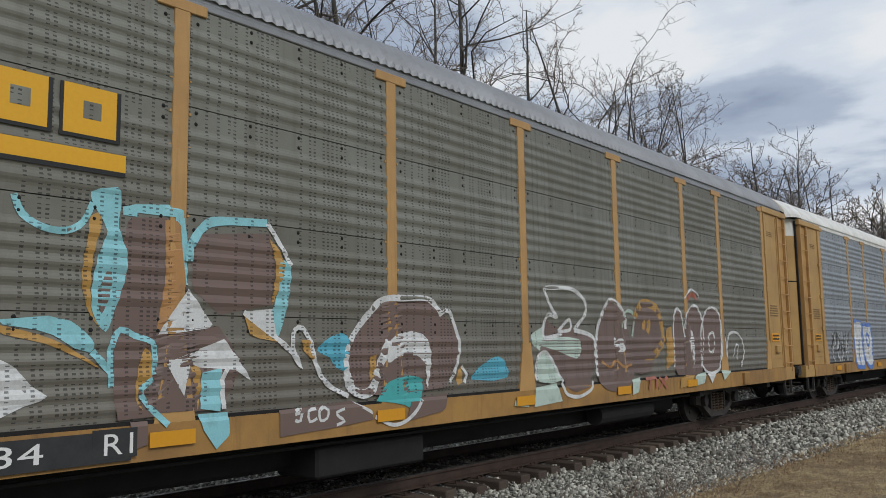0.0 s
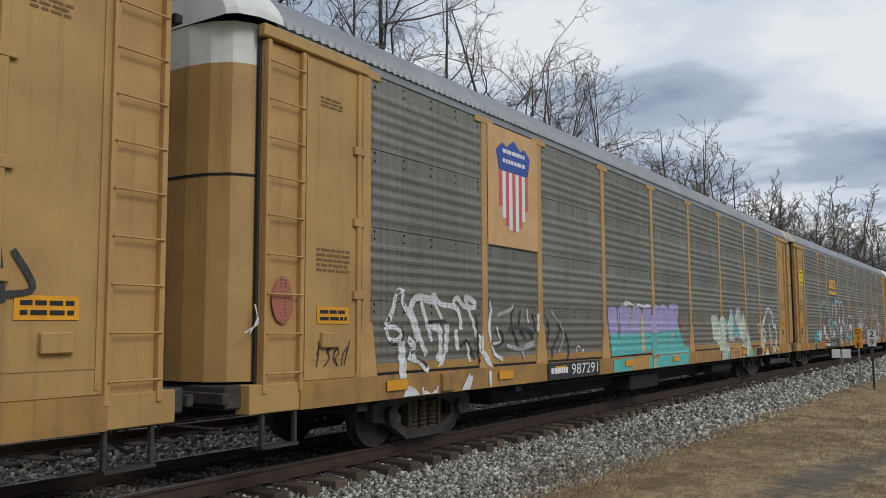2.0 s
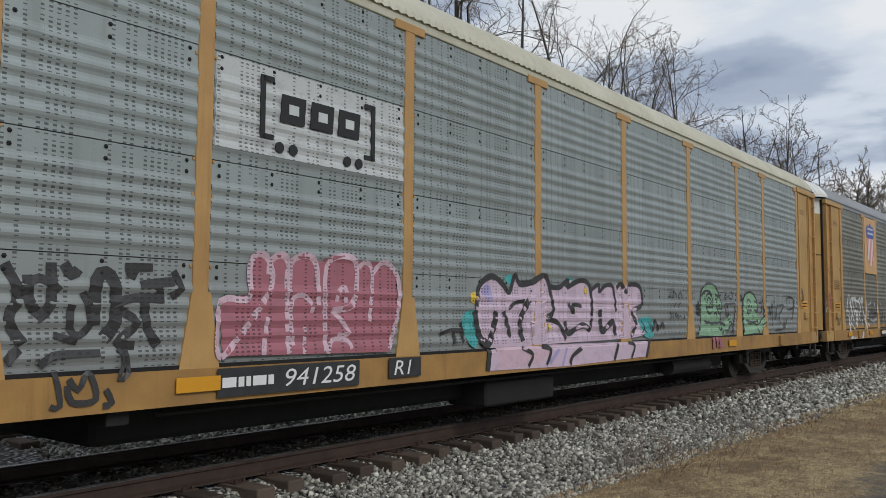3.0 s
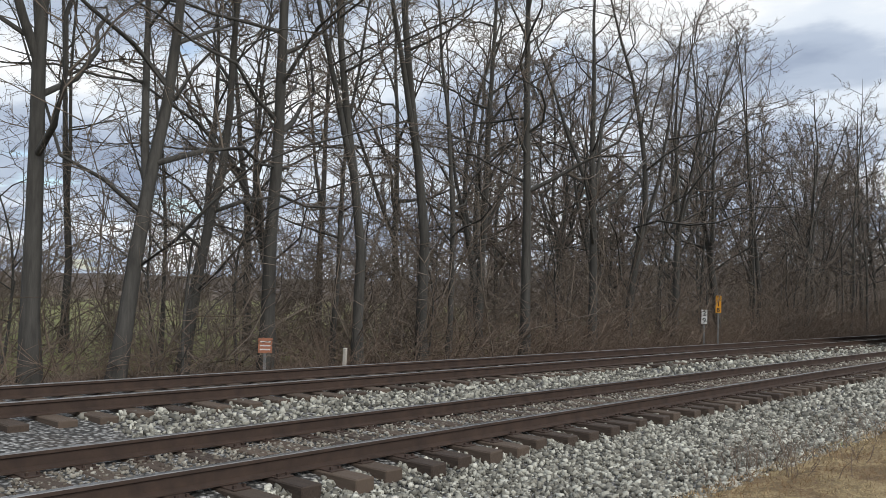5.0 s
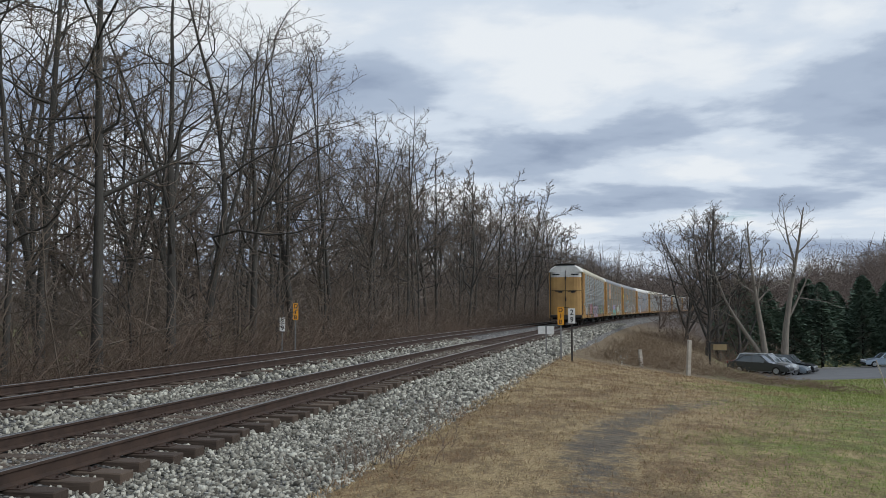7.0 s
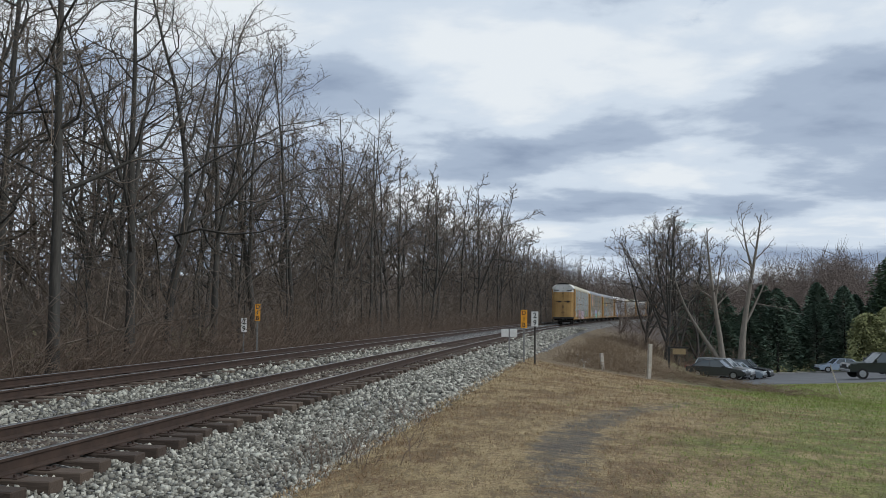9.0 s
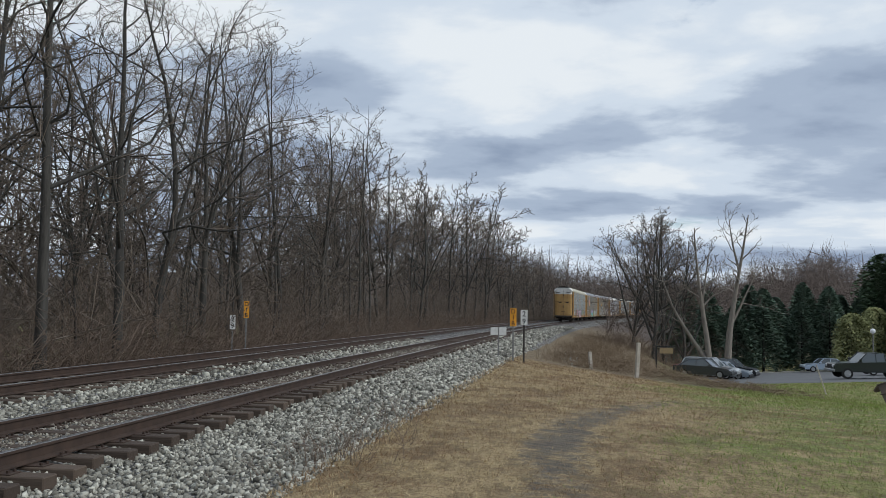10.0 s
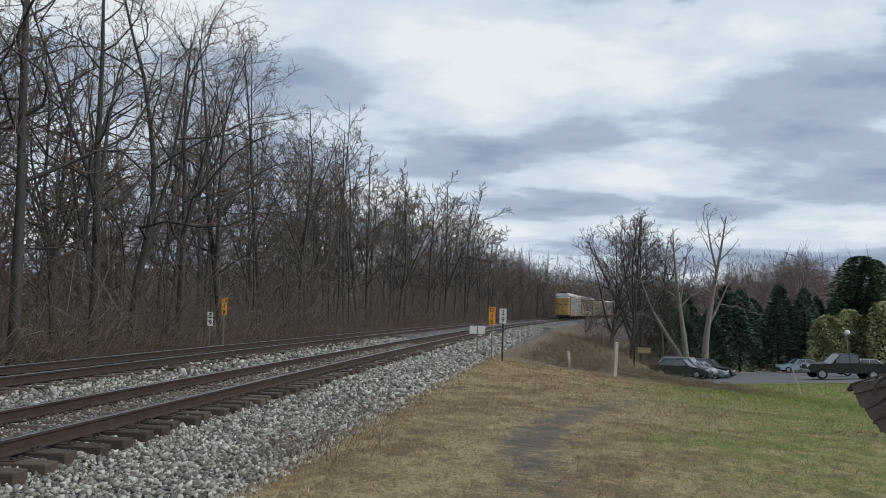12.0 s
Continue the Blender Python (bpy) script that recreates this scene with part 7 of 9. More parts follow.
    draw("black", 0.12, (-8.18, 1.44), (-8.16, 1.79), (-8.08, 1.86), (-8, 1.77), (-7.99, 1.47), (-8.09, 1.33))
    draw("black", 0.08, (-7.91, 1.91), (-7.65, 1.92))
    draw("black", 0.09, (-7.88, 1.88), (-7.8, 1.84))
    draw("black", 0.08, (-8.04, 1.6), (-7.83, 1.66), (-7.54, 1.66))
    draw("black", 0.08, (-7.95, 1.56), (-7.79, 1.45), (-7.97, 1.3), (-7.81, 1.27))
    draw("black", 0.09, (-7.73, 1.63), (-7.69, 1.41), (-7.59, 1.26))
    draw("black", 0.08, (-7.77, 1.77), (-7.44, 1.81))
    draw("black", 0.07, (-7.45, 1.9), (-7.37, 1.75), (-7.47, 1.68))
    draw("black", 0.06, (-7.61, 1.81), (-7.57, 1.69))
    draw("black", 0.06, (-8.6, 1.14), (-8.5, 1.21), (-8.31, 1.22), (-8.11, 1.22))
    draw("black", 0.06, (-8.5, 1.37), (-8.31, 1.31))
    draw("black", 0.05, (-8.49, 1.09), (-8.44, 0.83), (-8.52, 0.83))
    draw("black", 0.06, (-8.38, 1.03), (-8.3, 0.94), (-8.22, 1.07), (-8.15, 0.86), (-8.35, 0.85), (-8.39, 0.98))
    draw("black", 0.06, (-8.07, 0.93), (-8.01, 0.82), (-8.09, 0.8))
    draw("black", 0.04, (-7.96, 1.25), (-7.9, 1.16), (-7.96, 1), (-7.87, 1.05), (-7.89, 1.24))
    fill("red", (-6.96, 1.61), (-6.86, 1.69), (-6.63, 1.68), (-6.62, 2), (-6.54, 2.08), (-6.41, 2.04), (-6.27, 2.1), (-6.13, 2.02), (-5.96, 2.13), (-5.77, 2.04), (-5.55, 2.14), (-5.22, 2.1), (-4.9, 2.1), (-4.73, 2.12), (-4.52, 1.98), (-4.5, 1.56), (-4.65, 1.11), (-6.92, 1.12))
    loop_("pink", 0.07, (-6.94, 1.14), (-6.97, 1.57), (-6.89, 1.67), (-6.63, 1.68), (-6.62, 1.98), (-6.54, 2.1), (-6.39, 2.04), (-6.38, 1.75))
    draw("pink", 0.07, (-6.39, 1.91), (-6.37, 2.04), (-6.24, 2.11), (-6.13, 2.02), (-6.13, 1.75))
    draw("pink", 0.07, (-6.13, 1.14), (-6.15, 1.92), (-5.98, 2.11), (-5.77, 2.04), (-5.73, 1.62))
    draw("pink", 0.06, (-6.07, 1.22), (-6.11, 1.62), (-5.97, 1.72), (-5.83, 1.64), (-5.82, 1.54))
    draw("pink", 0.06, (-6.45, 1.14), (-6.4, 1.5))
    draw("pink", 0.05, (-5.93, 1.13), (-5.91, 1.4))
    draw("pink", 0.07, (-5.63, 1.14), (-5.64, 1.87), (-5.55, 2.1), (-5.25, 2.13), (-5.16, 1.96), (-5.24, 1.63), (-5.54, 1.57))
    draw("pink", 0.06, (-5.47, 1.66), (-5.44, 1.77), (-5.34, 1.81), (-5.34, 1.65))
    draw("pink", 0.06, (-5.54, 1.57), (-5.28, 1.34), (-5.46, 1.31))
    draw("pink", 0.06, (-5.6, 1.12), (-5.53, 1.26), (-5.3, 1.25), (-5.25, 1.16))
    draw("pink", 0.06, (-5.14, 2.03), (-5.03, 2.09), (-4.92, 1.97), (-4.97, 1.45))
    draw("pink", 0.07, (-4.92, 1.97), (-4.73, 2.11), (-4.49, 1.94), (-4.49, 1.56), (-4.65, 1.14))
    p.done("red and black sprayed letters")
    p = Paint(car)
    fill, blob, draw, loop_ = brushes(p)
    blob("teal", (-3.25, 1.49), (-2.98, 1.57), (-2.93, 1.13), (-3.11, 1.16))
    blob("teal", (-2.28, 2.03), (-2.12, 2.08), (-2.01, 1.95), (-2.17, 1.92))
    blob("teal", (1.92, 1.44), (2.46, 1.47), (2.54, 1.16), (2.17, 1.13))
    blob("teal", (-0.64, 2.09), (-0.38, 2.07), (-0.44, 1.93))
    blob("yellow", (-3.07, 1.79), (-2.93, 1.83), (-2.91, 1.69), (-3.05, 1.66))
    blob("pinkpale", (-2.95, 1.49), (-2.88, 1.9), (-2.59, 2.02), (-2.33, 1.94), (-2.15, 1.83), (-2.04, 2.07), (-1.88, 1.96), (-1.62, 1.96), (-1.27, 2.08), (-1.09, 1.92), (-0.71, 1.93), (-0.54, 2.06), (-0.31, 2), (0.04, 2.05), (0.21, 1.92), (0.4, 1.97), (0.93, 1.99), (1.17, 2.05), (1.33, 2.02), (1.67, 2.04), (2.02, 1.96), (2.06, 1.74), (1.83, 1.58), (2, 1.32), (2.18, 1.21), (1.82, 1.14), (0.84, 1.11), (-0.58, 1.11), (-2.33, 1.11), (-2.78, 1.12))
    fill("pinkpale", (-2.71, 1.09), (-1.9, 1.1), (2.31, 1.09), (2.16, 0.78), (-0.59, 0.76), (-2.73, 0.78))
    blob("violet", (-2.83, 1.82), (-2.64, 1.93), (-2.58, 1.65))
    fill("pink", (-2.53, 1.09), (-1.9, 1.09), (-1.09, 1.01), (-1.45, 0.81), (-2.43, 0.8))
    draw("violet", 0.07, (-1.15, 0.83), (-0.84, 1.04))
    draw("violet", 0.06, (-0.78, 0.78), (-0.65, 1.03))
    draw("black", 0.09, (-2.95, 1.49), (-2.88, 1.87), (-2.59, 2.03), (-2.33, 1.94), (-2.16, 1.83), (-2.02, 2.07), (-1.9, 1.95), (-1.59, 1.98))
    draw("black", 0.10, (-1.59, 1.97), (-1.33, 2.08), (-1.15, 2.04), (-1.06, 1.82), (-1, 1.57), (-1.21, 1.47))
    draw("black", 0.09, (-1.06, 1.93), (-0.8, 1.93), (-0.54, 2.05), (-0.58, 1.92))
    draw("black", 0.09, (-0.58, 1.93), (-0.17, 2.05), (0.14, 1.98), (0.21, 1.58), (0.13, 1.28))
    draw("black", 0.08, (0.21, 1.92), (0.47, 2.01), (0.47, 1.89), (0.7, 2), (0.97, 1.97), (1.04, 1.58))
    draw("black", 0.09, (1.09, 1.97), (1.25, 2.04), (1.42, 1.91), (1.59, 2.04), (2.02, 2), (2.05, 1.7), (1.66, 1.58), (1.83, 1.36), (1.57, 1.15))
    draw("black", 0.12, (-2.98, 1.57), (-2.88, 1.26), (-2.68, 1.15), (-2.54, 1.4), (-2.49, 1.57))
    draw("black", 0.08, (-2.31, 1.57), (-2.23, 1.4), (-2.15, 1.22))
    draw("black", 0.06, (-2.2, 1.6), (-2.01, 1.69), (-1.79, 1.71))
    draw("black", 0.12, (-1.85, 1.16), (-1.9, 1.45), (-1.65, 1.75))
    draw("black", 0.08, (-1.21, 1.47), (-0.84, 1.39), (-0.65, 1.16))
    draw("black", 0.07, (-0.55, 1.69), (-0.38, 1.54), (-0.41, 1.67), (-0.14, 1.66))
    draw("black", 0.10, (-0.65, 1.43), (-0.58, 1.25), (-0.11, 1.36), (0.13, 1.28))
    draw("black", 0.12, (0.47, 1.61), (0.54, 1.27), (0.92, 1.41), (1, 1.19))
    draw("black", 0.07, (-1.9, 1.07), (-1.62, 0.97), (-1.74, 0.81))
    draw("black", 0.07, (-1.36, 1.08), (-1.12, 1.02), (-1.24, 0.81))
    draw("black", 0.08, (-0.18, 1.02), (-0.49, 0.9), (-0.56, 0.76))
    draw("black", 0.08, (1.07, 1.05), (0.91, 0.78))
    draw("black", 0.06, (1.44, 1.06), (1.69, 1), (1.56, 0.8))
    draw("black", 0.10, (-2.68, 1.07), (-2.73, 0.79))
    draw("black", 0.09, (2.31, 1.09), (2.16, 0.78))
    blob("yellow", (-0.07, 1.94), (0.07, 1.95), (0.03, 1.83))
    blob("yellow", (-1.18, 1.39), (-1.09, 1.39), (-1.12, 1.26))
    draw("black", 0.05, (-3.71, 1.29), (-3.48, 1.34), (-3.25, 1.33))
    draw("black", 0.05, (-3.41, 1.17), (-3.43, 1.33))
    draw("black", 0.05, (-3.23, 1.19), (-3.28, 1.43))
    draw("black", 0.05, (2.54, 1.24), (2.6, 1.43), (2.78, 1.24))
    draw("black", 0.05, (2.83, 1.28), (2.93, 1.39), (3.02, 1.27))
    p.done("pale pink sprayed letters with black rims")
    p = Paint(car)
    fill, blob, draw, loop_ = brushes(p)
    fill("green", (4.62, 1.12), (4.81, 1.23), (4.89, 1.4), (4.86, 1.53), (4.86, 1.78), (4.94, 2), (5.14, 2.13), (5.46, 2.17), (5.74, 2.1), (5.9, 2), (6.04, 1.87), (6.08, 1.69), (6.01, 1.44), (6.1, 1.33), (6.36, 1.47), (6.59, 1.54), (6.71, 1.46), (6.69, 1.35), (6.5, 1.21), (6.19, 1.12), (5.98, 1.08), (4.62, 1.11))
    draw("black", 0.06, (4.85, 1.38), (4.86, 1.78), (4.94, 2), (5.14, 2.14), (5.46, 2.17), (5.74, 2.1), (5.95, 1.97))
    draw("black", 0.05, (4.85, 1.41), (4.81, 1.23), (4.65, 1.13))
    loop_("black", 0.05, (5.17, 1.72), (5.21, 1.91), (5.36, 1.96), (5.53, 1.89), (5.57, 1.72), (5.48, 1.57), (5.34, 1.55), (5.21, 1.62))
    draw("black", 0.045, (5.24, 1.75), (5.31, 1.88), (5.44, 1.85), (5.54, 1.72))
    draw("black", 0.045, (5.33, 1.72), (5.4, 1.78), (5.46, 1.72))
    draw("black", 0.045, (5.17, 1.68), (5.57, 1.68))
    draw("black", 0.06, (4.94, 1.9), (5.11, 2), (5.36, 2.01), (5.55, 1.92))
    loop_("black", 0.045, (5.77, 1.72), (5.83, 1.88), (5.97, 1.9), (6.07, 1.76), (6.04, 1.58), (5.92, 1.55), (5.81, 1.62))
    draw("black", 0.045, (5.78, 1.66), (6.09, 1.65))
    draw("black", 0.045, (5.87, 1.7), (5.93, 1.74), (5.96, 1.69))
    draw("black", 0.05, (5.72, 1.93), (6.08, 1.94))
    draw("black", 0.05, (5.06, 1.4), (5.45, 1.36), (6.05, 1.37))
    draw("black", 0.045, (5.1, 1.37), (5.2, 1.35), (5.32, 1.39), (5.46, 1.33), (5.61, 1.37), (5.76, 1.33))
    draw("black", 0.045, (5.62, 1.53), (5.7, 1.58), (5.78, 1.52), (5.72, 1.45))
    draw("black", 0.05, (6, 1.58), (5.97, 1.34), (6.1, 1.35), (6.23, 1.29))
    draw("black", 0.05, (5.89, 1.27), (5.97, 1.2), (6.06, 1.25), (6.12, 1.17), (6.06, 1.12))
    draw("black", 0.04, (6.36, 1.47), (6.59, 1.54), (6.59, 1.45), (6.45, 1.41))
    draw("black", 0.04, (6.5, 1.36), (6.69, 1.37), (6.5, 1.25))
    draw("black", 0.04, (6.19, 1.19), (6.46, 1.21), (6.69, 1.35))
    draw("black", 0.04, (6.22, 1.69), (6.28, 1.76), (6.49, 1.76), (6.9, 1.78))
    draw("black", 0.05, (6.31, 1.69), (6.33, 1.53), (6.45, 1.51), (6.47, 1.65), (6.4, 1.73))
    draw("black", 0.03, (6.27, 1.94), (6.35, 1.85), (6.39, 1.97))
    draw("black", 0.03, (6.48, 1.88), (6.51, 1.95), (6.58, 1.88))
    draw("black", 0.03, (6.67, 2.03), (6.8, 2), (6.75, 1.88), (6.63, 1.88))
    draw("black", 0.05, (6.88, 1.77), (6.93, 1.69), (6.7, 1.09))
    draw("black", 0.05, (4.63, 1.74), (4.65, 1.53))
    draw("black", 0.05, (4.72, 1.8), (4.72, 1.5))
    draw("black", 0.06, (4.8, 1.74), (4.78, 1.5))
    fill("green", (7.43, 1.09), (7.45, 1.37), (7.42, 1.61), (7.47, 1.84), (7.7, 2.01), (8.07, 2.04), (8.37, 1.92), (8.47, 1.74), (8.48, 1.48), (8.83, 1.42), (9.01, 1.51), (9.05, 1.35), (8.69, 1.11), (7.43, 1.08))
    draw("black", 0.06, (7.49, 1.12), (7.42, 1.61), (7.47, 1.84), (7.7, 2.01), (8.07, 2.04), (8.37, 1.92), (8.47, 1.81))
    loop_("black", 0.045, (7.7, 1.72), (7.8, 1.87), (7.98, 1.83), (8.02, 1.68), (7.86, 1.55), (7.72, 1.59))
    loop_("black", 0.045, (8.19, 1.72), (8.3, 1.85), (8.47, 1.74), (8.44, 1.59), (8.28, 1.61))
    draw("black", 0.045, (7.7, 1.63), (8.03, 1.63))
    draw("black", 0.045, (7.78, 1.7), (7.84, 1.76), (7.9, 1.7))
    draw("black", 0.045, (8.18, 1.63), (8.49, 1.63))
    draw("black", 0.045, (7.66, 1.41), (8.02, 1.36), (8.48, 1.38))
    draw("black", 0.04, (7.72, 1.34), (7.9, 1.32), (8.15, 1.33), (8.41, 1.28))
    draw("black", 0.04, (8.08, 1.52), (8.15, 1.48), (8.08, 1.43))
    draw("black", 0.045, (8.48, 1.43), (8.41, 1.3), (8.69, 1.38), (8.98, 1.52))
    draw("black", 0.04, (8.41, 1.21), (8.55, 1.12))
    draw("black", 0.04, (8.83, 1.29), (9.09, 1.35), (9.05, 1.23))
    draw("black", 0.05, (7.41, 1.98), (7.33, 1.86), (7.47, 1.9))
    draw("black", 0.045, (8.61, 1.79), (8.75, 1.82), (8.79, 1.66), (8.62, 1.56))
    draw("black", 0.04, (8.86, 1.93), (8.94, 1.56))
    draw("black", 0.05, (9.36, 1.75), (9.44, 1.51), (9.6, 1.8), (9.6, 1.26))
    draw("black", 0.045, (9.81, 1.91), (9.85, 1.41), (10.03, 1.81))
    draw("black", 0.045, (10.11, 1.76), (10.58, 1.76), (10.16, 1.5), (10.3, 1.3))
    draw("black", 0.045, (10.58, 1.45), (10.58, 1.18), (10.87, 1.44))
    draw("black", 0.05, (10.87, 1.76), (10.97, 1.98), (11.49, 1.94), (11.38, 1.71), (10.97, 1.66))
    draw("black", 0.05, (11.6, 1.91), (11.28, 1.38))
    draw("black", 0.04, (9.86, 1.16), (10.39, 1.16))
    draw("black", 0.06, (12.16, 2.43), (12.23, 1.84))
    draw("black", 0.06, (12.3, 2.26), (12.48, 1.96), (12.23, 1.9))
    draw("red", 0.10, (5.39, 1.01), (5.55, 1.02))
    draw("red", 0.10, (5.47, 1.01), (5.44, 0.83))
    draw("red", 0.10, (5.6, 1.02), (5.75, 1.02))
    draw("red", 0.10, (5.68, 1.02), (5.66, 0.85))
    draw("red", 0.10, (5.79, 1.02), (5.96, 0.85))
    draw("red", 0.10, (5.98, 1.01), (5.78, 0.85))
    p.done("green rounded sprayed shapes with black lines")
    for y0, y1, z0, z1, n, seed in ((3.25, 4.0, 1.84, 1.98, 5, 60), (3.5, 3.85, 1.66, 1.77, 2, 65), (3.25, 4.05, 1.44, 1.58, 6, 61), (2.0, 2.9, 1.15, 1.42, 3, 62)):
        p = Paint(car)
        scrawl(p, y0, y1, z0, z1, n, "black", 0.03, seed, 0.0, 1)
        p.done("small black scribbled tag")
    p = Paint(car)
    p.fill("patch", [(-7.06, 3.06), (-4.42, 3.06), (-4.42, 3.93), (-7.06, 3.93)])
    p.done("pale repainted patch with a dark mark")
    # a dark bracketed mark, as plain shapes
    bm = bmesh.new()
    for y, d in ((-6.52, 1), (-4.95, -1)):
        box(bm, SKIN + 0.022, SKIN + 0.032, y - 0.03, y + 0.03, 3.22, 3.84)
        for z in (3.22, 3.79):
            box(bm, SKIN + 0.022, SKIN + 0.032, min(y, y + d * 0.14), max(y, y + d * 0.14), z, z + 0.05)
    part("mark", bm, M_BLACK, car, "dark brackets of a painted mark")
    for y in (-6.3, -5.9, -5.5):
        bm = bmesh.new()
        prism(bm, [(y, 3.42), (y + 0.32, 3.42), (y + 0.34, 3.70), (y + 0.02, 3.70)], 0, SKIN + 0.022, SKIN + 0.032)
        part("mark", bm, M_BLACK, car, "dark block of a painted mark")
        plate(car, y + 0.11, y + 0.24, 3.51, 3.61, M_PATCH, "", SKIN + 0.0345, "mark_gap")
    for y in (-6.3, -6.12, -5.35, -5.17):
        bm = bmesh.new()
        tube(bm, (SKIN + 0.022, y, 3.16), (SKIN + 0.032, y, 3.16), 0.055, n=14)
        part("mark_dot", bm, M_BLACK, car)
    plate(car, -7.0, -5.16, 0.78, 1.04, M_PLATE, "black number board", SILL_X + 0.030, "number_board")
    bars(car, -6.95, -6.35, 0.82, 1.0, 1, M_LETW, SILL_X + 0.031, 22)
    lettering("941258", -6.2, 0.83, 0.17, 0.98, M_LETW, car, "white car number", SILL_X + 0.033, 0.2)
    plate(car, -4.68, -4.12, 0.82, 1.04, M_PLATE, "black number board", SILL_X + 0.030, "number_board")
    lettering("R1", -4.6, 0.85, 0.16, 0.3, M_LETW, car, "white letters", SILL_X + 0.035, 0.2)


def decorate_d():
    p = Paint(CAR_D)
    rng = random.Random(74)
    bubbles(p, -9.0, -6.8, 0.9, 2.4, 2, ("white",), "blue", 0.14, 81, "blue")
    scrawl(p, -11.6, -9.6, 1.1, 1.95, 4, "black", 0.07, 82)
    scrawl(p, -11.6, -9.6, 1.1, 1.95, 4, "white", 0.04, 83)
    p.done("blue and white sprayed graffiti")


decorate_a()
decorate_b()
decorate_c()
decorate_d()
for k, car in CARS[:4]:
    end_details(car, k + 1)

# ------------------------------------------------------------ signs and posts
def text_mesh(text, height, mat):
    cu = bpy.data.curves.new("letters", "FONT")
    cu.body, cu.size, cu.extrude, cu.resolution_u, cu.offset = text, 1.0, 0.004, 3, 0.012
    tmp = bpy.data.objects.new("letters", cu)
    scene.collection.objects.link(tmp)
    me = bpy.data.meshes.new_from_object(tmp.evaluated_get(bpy.context.evaluated_depsgraph_get()))
    bpy.data.objects.remove(tmp)
    me.materials.clear()
    me.materials.append(mat)
    xs, ys = [v.co.x for v in me.vertices], [v.co.y for v in me.vertices]
    k = height / (max(ys) - min(ys))
    cx, cy = (max(xs) + min(xs)) / 2, (max(ys) + min(ys)) / 2
    for v in me.vertices:
        v.co = Vector(((v.co.x - cx) * k, -v.co.z * 0.5 - 0.002, (v.co.y - cy) * k))
    return me


def track_sign(x, y, top, text, w, h, board_mat, ink, label, post_r=0.03, post_mat=None):
    """A post with an upright board whose characters stand one above another."""
    z = ground_z(x, y)
    turn = math.degrees(math.atan2(x, y)) * -1
    s = thing("track_sign", label, "sign", pose(x, y, z, 0, 0, turn), "signs beside the track")
    bm = bmesh.new()
    box(bm, -post_r, post_r, 0.01, 0.01 + post_r * 1.6, -0.3, top - z - 0.03, 0.004)
    part("post", bm, post_mat or M_POST, s)
    bm = bmesh.new()
    box(bm, -w / 2, w / 2, -0.006, 0.008, top - z - h, top - z, 0.003)
    board = part("board", bm, board_mat, s)
    n = len(text)
    for i, ch in enumerate(text):
        part("character", text_mesh(ch, h / n * 0.72, ink), None, board, at=Matrix.Translation((0, -0.008, top - z - h * (i + 0.5) / n)))
    return s


